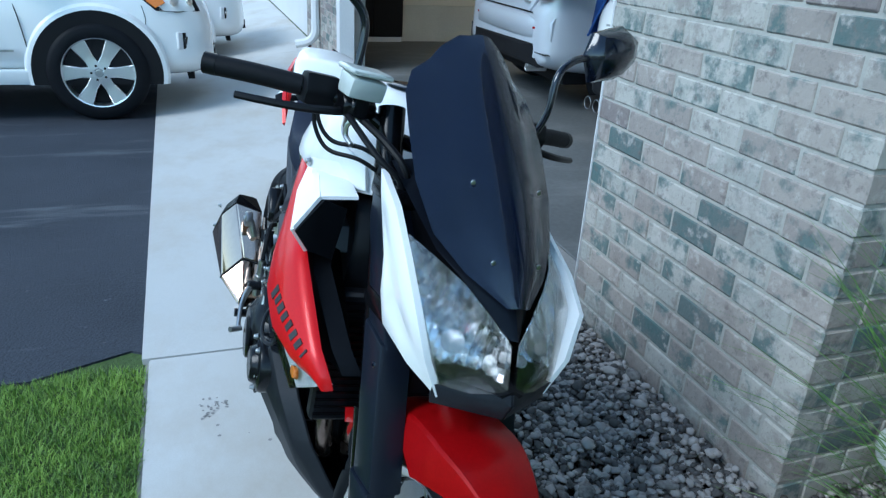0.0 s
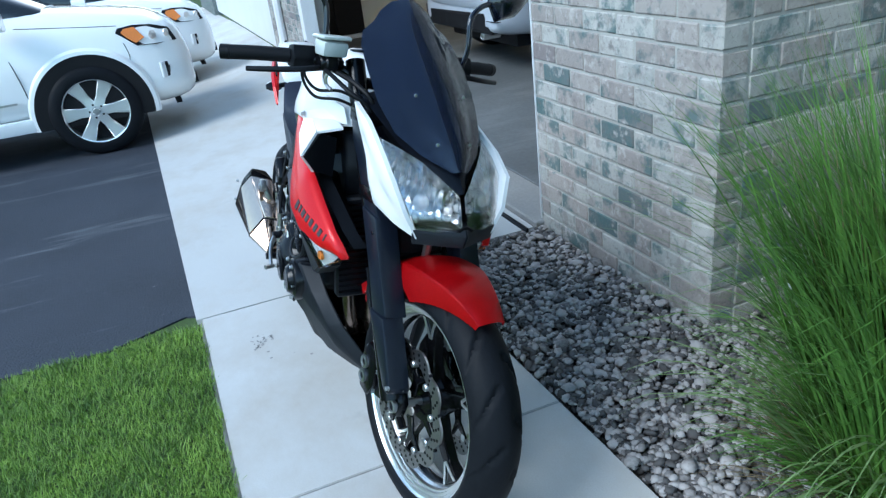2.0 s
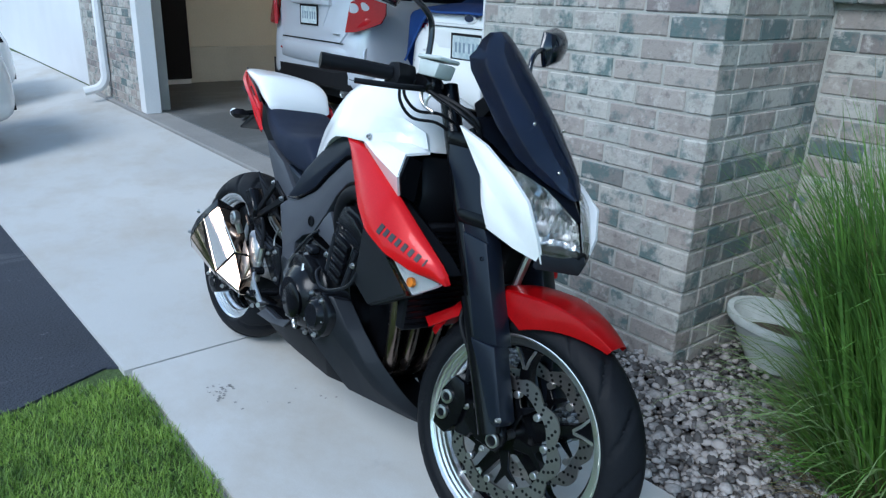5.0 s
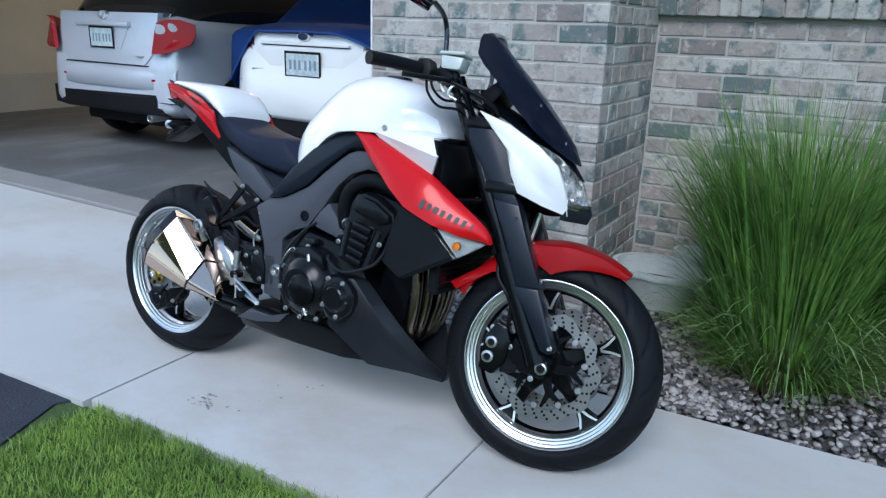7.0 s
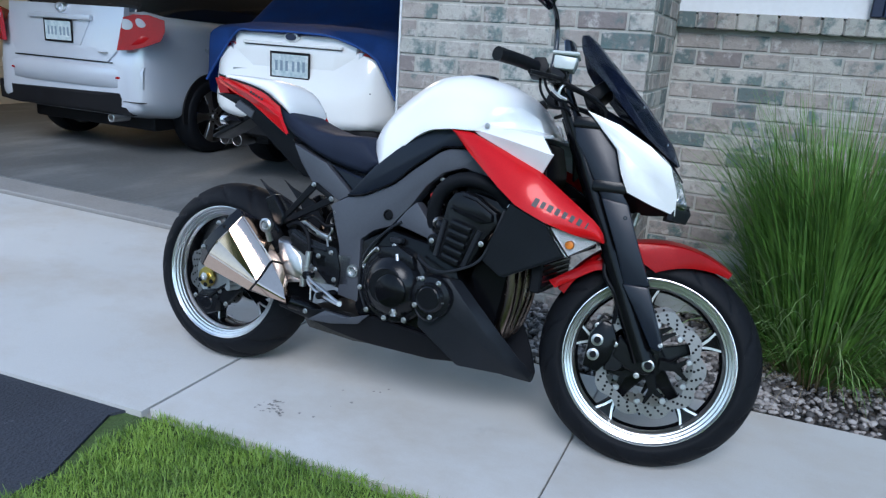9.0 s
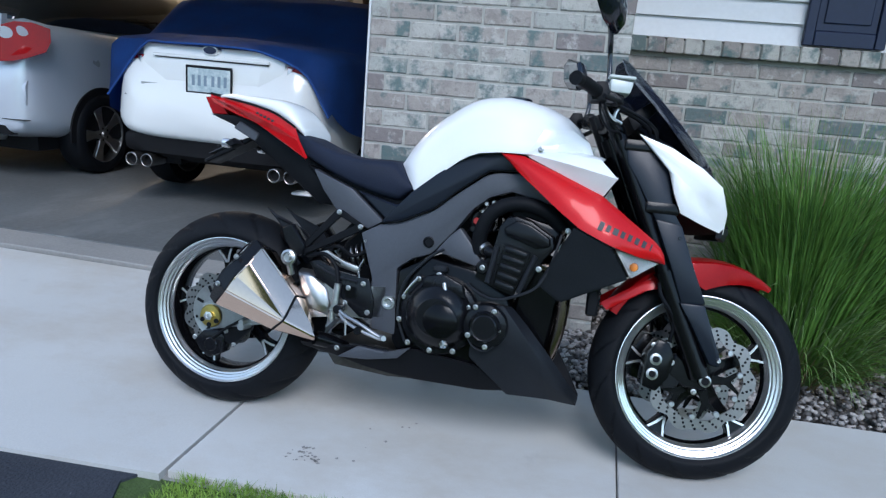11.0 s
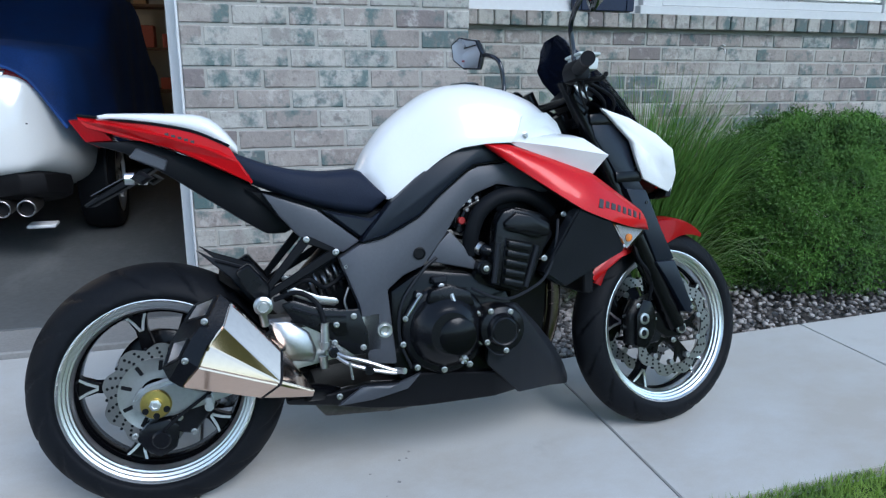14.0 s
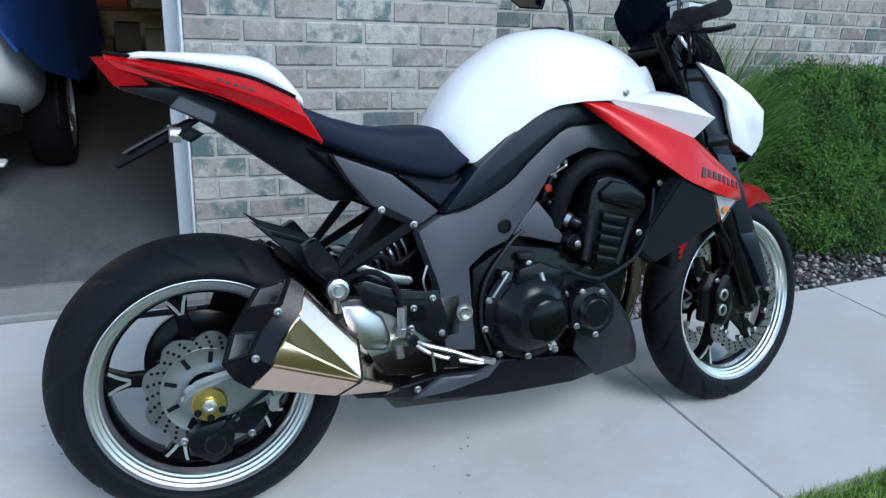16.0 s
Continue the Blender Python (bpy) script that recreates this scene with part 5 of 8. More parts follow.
# bars, grips, levers, reservoir, mirrors
bar = [(0.247, -0.362, 1.003), (0.300, -0.262, 1.009), (0.348, -0.16, 1.000), (0.385, -0.08, 0.965), (0.392, 0, 0.962), (0.385, 0.08, 0.965), (0.348, 0.16, 1.000), (0.300, 0.262, 1.009), (0.247, 0.362, 1.003)]
turned("handlebar", tube(bar, 0.0125, 12), ENGINE)
for s in SIDES:
    turned("grip", tube([(0.250, s * 0.356, 1.003), (0.280, s * 0.300, 1.007), (0.312, s * 0.236, 1.009)], 0.0165, 14), RUBBER, label="ribbed black rubber grip")
    turned("bar_end", tube([(0.240, s * 0.374, 1.002), (0.250, s * 0.356, 1.003)], 0.0172, 14), BLACK_PLASTIC)
    turned("switch_housing", prism([(0.300, 0.985), (0.340, 0.985), (0.347, 1.008), (0.336, 1.036), (0.308, 1.034), (0.296, 1.010)], s * 0.185, s * 0.240, 0.006, segments=2), BLACK_PLASTIC)
    turned("lever", tube([(0.350, s * 0.165, 0.992), (0.376, s * 0.200, 0.990), (0.368, s * 0.250, 0.984), (0.338, s * 0.305, 0.978), (0.316, s * 0.338, 0.975)], 0.0075, 8, ends=0.006), BLACK_PLASTIC, label="black hand lever")
    turned("lever_clamp", prism([(0.34, 0.985), (0.385, 0.985), (0.39, 1.01), (0.36, 1.03), (0.335, 1.02)], s * 0.135, s * 0.190, 0.006), ENGINE)
    stem = [(0.345, 0.205, 1.005), (0.358, 0.212, 1.060), (0.352, 0.214, 1.128), (0.342, 0.245, 1.160), (0.330, 0.290, 1.176)] if s > 0 else [(0.345, 0.175, 1.005), (0.350, 0.170, 1.060), (0.345, 0.172, 1.128), (0.338, 0.200, 1.160), (0.322, 0.255, 1.182)]
    turned("mirror_stem", tube([(x, s * y, z) for x, y, z in stem], 0.007, 10), BLACK_GLOSS)
    head = [(-0.055, -0.052), (0.010, -0.056), (0.058, -0.030), (0.066, 0.020), (0.030, 0.046), (-0.045, 0.040), (-0.068, 0.000)]
    head = [(y * 1.12, z * 0.98) for y, z in head]
    own = loft([[Vector((dx, y * k, z * k)) for y, z in head] for dx, k in ((0.045, 0.35), (0.034, 0.75), (0.010, 1.0), (0.0, 1.0))])
    m = Matrix.Translation((0.306, 0.345, 1.196) if s > 0 else (0.300, -0.312, 1.205)) @ Matrix.Rotation(radians(14 if s > 0 else -30), 4, "Z") @ Matrix.Rotation(radians(-8), 4, "Y") @ Matrix.Rotation(radians(16 if s > 0 else -16), 4, "X") @ Matrix.Scale(s, 4, (0, 1, 0))
    own.transform(m)
    mir = turned("mirror", own, BLACK_GLOSS, label="black angular mirror")
    own = prism([(y * 0.9, z * 0.9) for y, z in head], 0, 0.002, 0)
    own.transform(m @ Matrix.Rotation(radians(90), 4, "Z") @ Matrix.Translation((0, 0.0005, 0)))
    own.transform(STEER)
    part("mirror_glass", own, MIRROR, mir)
# brake fluid reservoir, alloy finish, on the right; clutch reservoir opposite
for s, mat in ((-1, POT),):
    own = prism([(0.352, 1.020), (0.404, 1.018), (0.412, 1.050), (0.350, 1.056)], s * 0.137, s * 0.196, 0.007, segments=2)
    res = turned("fluid_reservoir", own, mat, label="small pale brake fluid reservoir")
    own = box(0.346, 0.415, min(s * 0.132, s * 0.201), max(s * 0.132, s * 0.201), 1.055, 1.064, 0.003)
    own.transform(STEER)
    part("reservoir_lid", own, mat, res)
    own = box(0.362, 0.392, min(s * 0.150, s * 0.180), max(s * 0.150, s * 0.180), 0.985, 1.020, 0.004)
    own.transform(STEER)
    part("reservoir_bracket", own, CASTING, res)
turned("throttle_cable", tube([(0.335, -0.215, 1.0), (0.345, -0.21, 0.965), (0.37, -0.19, 0.942), (0.40, -0.15, 0.945), (0.42, -0.11, 0.93)], 0.0036, 8), BLACK_PLASTIC)
turned("throttle_cable", tube([(0.325, -0.215, 0.995), (0.332, -0.21, 0.955), (0.358, -0.19, 0.925), (0.395, -0.15, 0.925), (0.41, -0.11, 0.91)], 0.0036, 8), BLACK_PLASTIC)
for s in SIDES:
    turned("control_cable", tube([(0.37, s * 0.16, 0.99), (0.45, s * 0.13, 0.965), (0.485, s * 0.105, 0.93), (0.45, s * 0.08, 0.85)], 0.006, 8), BLACK_PLASTIC)
    turned("control_cable", tube([(0.38, s * 0.18, 0.99), (0.47, s * 0.16, 0.955), (0.50, s * 0.12, 0.92), (0.47, s * 0.09, 0.84)], 0.005, 8), BLACK_PLASTIC)
own = tube([(0.348, -0.166, 0.990), (0.358, -0.172, 0.968), (0.374, -0.172, 0.955), (0.396, -0.168, 0.946)], 0.0042, 8)
own = tube([(0.388, -0.168, 0.990), (0.376, -0.174, 0.972), (0.374, -0.172, 0.955)], 0.0042, 8, bm=own)
turned("cable_guide", own, POLISHED, label="bright bent cable guide")
turned("horn_plate", prism([(0.53, 0.60), (0.58, 0.60), (0.58, 0.69), (0.53, 0.70)], -0.06, 0.06, 0.006), BLACK_PLASTIC)
turned("brake_splitter", tube([(0.60, 0.0, 0.60), (0.625, 0.0, 0.72)], 0.010, 8), SATIN)

# ---- tank, seat, tail ----
top_line = ((-0.193, 0.806), (-0.167, 0.858), (-0.120, 0.917), (-0.071, 0.957), (-0.007, 1.000), (0.041, 1.018), (0.107, 1.024), (0.157, 1.018), (0.224, 1.002), (0.275, 0.980), (0.314, 0.948), (0.345, 0.908), (0.360, 0.876))
low_line = ((-0.193, 0.804), (-0.126, 0.731), (-0.063, 0.780), (-0.003, 0.827), (0.045, 0.853), (0.117, 0.861), (0.360, 0.862))
half_line = ((-0.193, 0.045), (-0.16, 0.095), (-0.126, 0.128), (-0.06, 0.150), (0.0, 0.168), (0.06, 0.182), (0.12, 0.188), (0.22, 0.186), (0.29, 0.168), (0.33, 0.142), (0.36, 0.10))
rings = []
for k in range(33):
    x = -0.193 + 0.553 * (0.5 - 0.5 * math.cos(math.pi * k / 32))
    lo, hi, w = along(x, low_line), along(x, top_line), along(x, half_line)
    ring = []
    for i in range(29):
        a = -0.12 + (math.pi + 0.24) * i / 28
        c, s = math.cos(a), math.sin(a)
        y = w * math.copysign(abs(c) ** 0.80, c)
        z = lo + (hi - lo) * (max(0, s) ** 0.92 if s > 0 else 0.0) + (0.3 * s * (hi - lo) if s < 0 else 0)
        # a scooped shoulder above the knees
        y *= 1 - 0.06 * math.exp(-((s - 0.35) / 0.2) ** 2) * (1 if -0.1 < x < 0.2 else 0.4)
        ring.append((x, y, z))
    rings.append(ring)
tank = part("fuel_tank", loft(rings), PEARL, bike, "pearl white fuel tank", 60)
part("fuel_cap", revolve([(0, 0), (0.042, 0), (0.042, 0.006), (0.036, 0.009), (0, 0.010)], 28, turn=Matrix.Translation((0.125, 0, 1.018)) @ Matrix.Rotation(radians(90), 4, "X")), BLACK_GLOSS, tank)
for s in SIDES:
    bolt(0.222, s * 0.186, 0.872, 0.007, mat=SATIN)
    # the tank cover's front trim piece
    own = panel([(0.186, s * 0.187, 0.858), (0.205, s * 0.184, 0.885), (0.222, s * 0.176, 0.922), (0.300, s * 0.150, 0.930), (0.345, s * 0.115, 0.905), (0.362, s * 0.112, 0.868), (0.30, s * 0.160, 0.862)], 0.006, 0.010)
    part("tank_trim", own, PEARL, bike)
rings = []
seat_top = ((-0.545, 0.892), (-0.497, 0.868), (-0.430, 0.839), (-0.364, 0.820), (-0.298, 0.811), (-0.202, 0.813), (-0.190, 0.806), (-0.132, 0.738))
seat_low = ((-0.545, 0.850), (-0.468, 0.792), (-0.374, 0.748), (-0.311, 0.723), (-0.248, 0.704), (-0.177, 0.690), (-0.132, 0.733))
seat_half = ((-0.545, 0.095), (-0.46, 0.118), (-0.36, 0.138), (-0.28, 0.140), (-0.20, 0.128), (-0.16, 0.124), (-0.132, 0.120))
for k in range(22):
    x = -0.545 + 0.413 * k / 21
    rings.append(section(x, along(x, seat_low), along(x, seat_top), along(x, seat_half), 4.6, 28))
part("seat", loft(rings), VINYL, bike, "black vinyl rider's seat", 60)
rings = []
cowl_top = ((-0.812, 0.966), (-0.777, 0.973), (-0.663, 0.969), (-0.581, 0.964), (-0.550, 0.958), (-0.515, 0.930), (-0.485, 0.886))
cowl_low = ((-0.868, 0.960), (-0.726, 0.945), (-0.607, 0.915), (-0.552, 0.890), (-0.485, 0.850))
cowl_half = ((-0.812, 0.030), (-0.79, 0.062), (-0.70, 0.092), (-0.60, 0.114), (-0.53, 0.124), (-0.485, 0.112))
for k in range(18):
    x = -0.812 + 0.327 * k / 17
    rings.append(section(x, along(x, cowl_low), along(x, cowl_top), along(x, cowl_half), 2.8, 24))
part("seat_cowl", loft(rings), PEARL, bike, "white pillion seat cowl", 60)
for s in SIDES:
    seam = [(-0.838, 0.036, 0.968), (-0.744, 0.072, 0.951), (-0.661, 0.098, 0.936), (-0.583, 0.116, 0.916), (-0.529, 0.128, 0.891), (-0.503, 0.132, 0.877)]
    crease = [(-0.835, 0.046, 0.958), (-0.743, 0.094, 0.934), (-0.650, 0.124, 0.909), (-0.555, 0.144, 0.874), (-0.489, 0.150, 0.841), (-0.459, 0.146, 0.790)]
    hem = [(-0.520, 0.140, 0.826), (-0.580, 0.128, 0.861), (-0.651, 0.110, 0.888), (-0.734, 0.086, 0.912), (-0.817, 0.052, 0.940)]
    upper = [(x, s * y, z) for x, y, z in seam + crease[::-1]]
    lower = [(x, s * y, z) for x, y, z in crease + hem]
    own = panel(upper, 0.010, 0.001)
    own = panel(lower, 0.010, 0.001, own)
    own.normal_update()
    surface = BVHTree.FromBMesh(own)
    red = part("tail_panel", own, RED, bike, "glossy red creased tail side panel", 18)
    for k in range(5):
        x, z = -0.640 + 0.014 * k, 0.913 - 0.005 * k
        spot = surface.ray_cast(Vector((x, s * 0.5, z)), Vector((0, -s, 0)))
        if spot[0] is not None:
            own = box(x - 0.0042, x + 0.0042, spot[0].y - 0.003, spot[0].y + 0.003, z - 0.0035, z + 0.0035, 0)
            part("lettering_bar", own, BAR_GREY, red, smooth=0)
    part("tail_seam", tube([(x, s * (y + 0.001), z + 0.002) for x, y, z in seam], 0.0035, 6), BLACK_PLASTIC, bike)
own = loft([[Vector(p) for p in ((-0.864, 0, 0.964), (-0.858, 0.034, 0.958), (-0.826, 0.040, 0.908), (-0.806, 0, 0.896), (-0.826, -0.040, 0.908), (-0.858, -0.034, 0.958))], [Vector(p) for p in ((-0.80, 0, 0.966), (-0.80, 0.060, 0.954), (-0.765, 0.062, 0.908), (-0.76, 0, 0.890), (-0.765, -0.062, 0.908), (-0.80, -0.060, 0.954))]])
part("tail_lamp", own, LAMP_RED, bike, "red tail lamp at the tip of the tail")
under = [(-0.822, 0.905), (-0.735, 0.874), (-0.648, 0.818), (-0.566, 0.757), (-0.482, 0.696), (-0.432, 0.662), (-0.386, 0.660), (-0.352, 0.680), (-0.440, 0.775), (-0.480, 0.800), (-0.56, 0.845), (-0.70, 0.905)]
part("undertail", prism(under, -0.072, 0.072, 0.010, segments=2), BLACK_PLASTIC, bike)
for s in SIDES:
    part("undertail_plate", prism([(-0.712, 0.888), (-0.645, 0.856), (-0.655, 0.829), (-0.732, 0.866)], s * 0.066, s * 0.076, 0.003), GREY_PANEL, bike)
    own = loft([[Vector((-0.702 + dx, s * y, 0.815 + dz)) for dx, dz in ((-0.030 * k, 0.002), (0, 0.017 * k), (0.026 * k, 0), (0, -0.015 * k))] for y, k in ((0.085, 0.6), (0.10, 1.0), (0.125, 1.0), (0.14, 0.5))])
    ind = part("rear_indicator", own, BLACK_PLASTIC, bike, "small black rear indicator")
    part("indicator_lens", tube([(-0.738, s * 0.118, 0.816), (-0.718, s * 0.116, 0.815)], 0.0145, 12), POLISHED, ind)
    part("indicator_stalk", tube([(-0.72, s * 0.04, 0.825), (-0.725, s * 0.09, 0.816)], 0.009, 8), BLACK_PLASTIC, ind)
own = prism([(-0.70, 0.842), (-0.67, 0.842), (-0.74, 0.800), (-0.835, 0.752), (-0.845, 0.760), (-0.76, 0.812)], -0.045, 0.045, 0.004)
part("plate_bracket", own, BLACK_PLASTIC, bike)
plate = part("number_plate", box(-0.0015, 0.0015, -0.05, 0.05, -0.055, 0.055, 0.001), GREY_PANEL, bike, "small number plate seen edge-on")
plate.data.transform(Matrix.Translation((-0.776, 0, 0.806)) @ Matrix.Rotation(radians(63), 4, "Y"))

# ---- frame, side covers, shrouds ----
spar = [(-0.212, 0.322), (-0.224, 0.470), (-0.267, 0.594), (-0.213, 0.624), (-0.151, 0.636), (-0.060, 0.680), (0.000, 0.732), (0.075, 0.789), (0.105, 0.801), (0.228, 0.808), (0.330, 0.790), (0.345, 0.745), (0.287, 0.722), (0.154, 0.752), (0.093, 0.731), (0.048, 0.691), (0.004, 0.627), (-0.055, 0.557), (-0.109, 0.537), (-0.151, 0.504), (-0.146, 0.420), (-0.138, 0.312)]
for s in SIDES:
    part("frame_spar", prism(spar, s * 0.095, s * 0.150, 0.006, segments=2), GREY_PANEL, bike, "dark grey alloy frame spar")
    part("frame_brace", prism([(-0.045, 0.566), (-0.010, 0.612), (0.020, 0.640), (0.060, 0.592), (0.104, 0.528), (0.060, 0.540), (0.000, 0.556)], s * 0.100, s * 0.148, 0.006, segments=2), GREY_PANEL, bike, "grey brace of the frame spar")
    part("frame_seam", tube([(x, s * 0.1585, z) for x, z in ((-0.205, 0.631), (-0.151, 0.640), (-0.060, 0.685), (0.000, 0.737), (0.075, 0.794), (0.105, 0.806), (0.225, 0.813))], 0.0022, 6), ENGINE, bike)
    cover = [(-0.213, 0.629), (-0.151, 0.641), (-0.060, 0.686), (0.000, 0.738), (0.075, 0.795), (0.105, 0.807), (0.235, 0.815), (0.235, 0.850), (0.117, 0.860), (0.045, 0.852), (-0.005, 0.826), (-0.065, 0.779), (-0.128, 0.726)]
    part("frame_cover", prism(cover, s * 0.095, s * 0.157, 0.008, segments=2), BLUE_BLACK, bike, "dark upper frame cover")
    part("side_cover", prism([(-0.438, 0.766), (-0.312, 0.717), (-0.210, 0.632), (-0.254, 0.606), (-0.357, 0.652), (-0.402, 0.706)], s * 0.085, s * 0.130, 0.006, segments=2), GREY_PANEL, bike, "grey side cover below the seat")
    part("seat_base_cover", prism([(-0.300, 0.716), (-0.178, 0.684), (-0.128, 0.714), (-0.205, 0.636)], s * 0.085, s * 0.124, 0.006), BLUE_BLACK, bike)
    own = revolve([(0, 0.0), (0.0150, 0.0), (0.0160, 0.003), (0.013, 0.004), (0.011, -0.004), (0, -0.004)], 24)
    own.transform(Matrix.Translation((-0.065, s * 0.151, 0.590)) @ Matrix.Scale(s, 4, (0, 1, 0)))
    part("frame_plug", own, BLACK_PLASTIC, bike)
    own = revolve([(0, 0.002), (0.007, 0.002), (0.008, 0.008), (0.013, 0.009), (0.014, 0.004), (0.019, 0.004), (0.021, 0.0), (0, 0.0)], 28)
    own.transform(Matrix.Translation((-0.166, s * 0.151, 0.404)) @ Matrix.Scale(s, 4, (0, 1, 0)))
    part("swingarm_pivot", own, SATIN, bike, "bright pivot nut")
    for px, pz in ((-0.252, 0.572), (-0.273, 0.610)):
        bolt(px, s * 0.142, pz)
    # shroud: red blade, white upper, black lower duct, indicator
    high = [(0.114, s * 0.172, 0.856), (0.175, s * 0.182, 0.852), (0.279, s * 0.198, 0.812), (0.396, s * 0.212, 0.764), (0.544, s * 0.195, 0.658), (0.566, s * 0.184, 0.634), (0.573, s * 0.174, 0.606)]
    low = [(0.116, s * 0.173, 0.853), (0.182, s * 0.200, 0.797), (0.292, s * 0.240, 0.713), (0.351, s * 0.252, 0.672), (0.428, s * 0.248, 0.640), (0.500, s * 0.222, 0.618), (0.572, s * 0.174, 0.603)]
    red = blade_shell(high, low, s * 0.009, s * 0.010)
    red.normal_update()
    surface = BVHTree.FromBMesh(red)
    red = part("shroud", red, RED, bike, "glossy red radiator shroud", 55)
    # maker's lettering as plain bars
    for k, w in enumerate((0.013, 0.011, 0.014, 0.011, 0.011, 0.011, 0.011, 0.004)):
        f = k / 7
        x, z = 0.400 + 0.130 * f, 0.688 - 0.044 * f
        spot = surface.ray_cast(Vector((x, s * 0.5, z)), Vector((0, -s, 0)))
        if spot[0] is None:
            continue
        out = spot[1] if spot[1].y * s > 0 else -spot[1]
        ahead = Vector((1, 0, -0.34))
        ahead = (ahead - out * ahead.dot(out)).normalized()
        turn = Matrix((ahead, out, ahead.cross(out))).transposed().to_4x4()
        own = box(-w / 2, w / 2, -0.002, 0.0014, -0.011 if k == 0 else -0.010, 0.013 if k == 0 else 0.008, 0)
        own.transform(Matrix.Translation(spot[0]) @ turn)
        part("lettering_bar", own, BAR_GREY, red, smooth=0)
    own = panel([(0.172, s * 0.176, 0.862), (0.290, s * 0.180, 0.868), (0.382, s * 0.192, 0.857), (0.427, s * 0.240, 0.810), (0.300, s * 0.216, 0.838)], 0.006, 0.003)
    own = panel([(0.172, s * 0.176, 0.862), (0.300, s * 0.216, 0.838), (0.427, s * 0.240, 0.810), (0.396, s * 0.207, 0.762), (0.290, s * 0.193, 0.808), (0.200, s * 0.180, 0.845)], 0.006, 0.001, own)
    part("shroud_top", own, PEARL, bike, "white creased upper shroud panel", 20)
    own = panel([(0.262, s * 0.178, 0.868), (0.382, s * 0.190, 0.857), (0.392, s * 0.130, 0.866), (0.310, s * 0.130, 0.876)], 0.006, 0.004)
    part("shroud_cap", own, PEARL, bike)
    own = panel([(0.382, s * 0.186, 0.852), (0.423, s * 0.234, 0.808), (0.396, s * 0.204, 0.766), (0.390, s * 0.160, 0.75), (0.380, s * 0.145, 0.84)], 0.006, 0.002)
    part("shroud_lip", own, BLACK_PLASTIC, bike)
    own = loft([[Vector((x - 0.016, s * (y - d), z + 0.012)) for x, y, z in ((0.350, 0.250, 0.668), (0.452, 0.244, 0.626), (0.503, 0.210, 0.546), (0.330, 0.190, 0.458), (0.266, 0.198, 0.502))] for d in (0.055, 0.0)])
    bmesh.ops.bevel(own, geom=own.edges[:], offset=0.006, segments=2, affect="EDGES")
    part("radiator_duct", own, DARK_PLASTIC, bike, "matt black radiator side duct")
    own = loft([[Vector((x, s * (y - d), z)) for x, y, z in ((0.18, 0.18, 0.83), (0.39, 0.205, 0.735), (0.53, 0.185, 0.655), (0.55, 0.165, 0.618), (0.41, 0.235, 0.648), (0.28, 0.218, 0.73))] for d in (0.05, 0.018)])
    part("shroud_inner", own, BLACK_PLASTIC, bike)
    own = loft([[Vector((x, s * (y + d), z)) for x, y, z in ((0.434, 0.240, 0.634), (0.560, 0.180, 0.606), (0.545, 0.184, 0.592), (0.489, 0.208, 0.556))] for d in (-0.012, 0.006)])
    ind = part("front_indicator", own, CLEAR, bike, "clear wedge-shaped front indicator")
    own = loft([[Vector((x, s * (y + d), z)) for x, y, z in ((0.438, 0.234, 0.631), (0.554, 0.178, 0.604), (0.489, 0.203, 0.561))] for d in (-0.018, -0.008)])
    part("indicator_reflector", own, PAINT_WHITE, ind)
    own = revolve([(0, -0.008), (0.011, -0.006), (0.012, 0.004), (0, 0.009)], 12, (0.493, s * 0.208, 0.590))
    part("indicator_bulb", own, AMBER, ind)
    bolt(0.252, s * 0.205, 0.555, 0.006)
    bolt(0.317, s * 0.192, 0.664, 0.005)
# dark box between the shrouds behind the head
part("airbox", prism([(0.15, 0.66), (0.36, 0.66), (0.385, 0.76), (0.36, 0.85), (0.15, 0.84)], -0.12, 0.12, 0.01), BLACK_PLASTIC, bike)
part("seat_rail_box", prism([(-0.48, 0.78), (-0.36, 0.66), (-0.20, 0.58), (-0.10, 0.62), (0.05, 0.76), (0.05, 0.80), (-0.12, 0.70)], -0.09, 0.09, 0.006), BLACK_PLASTIC, bike)

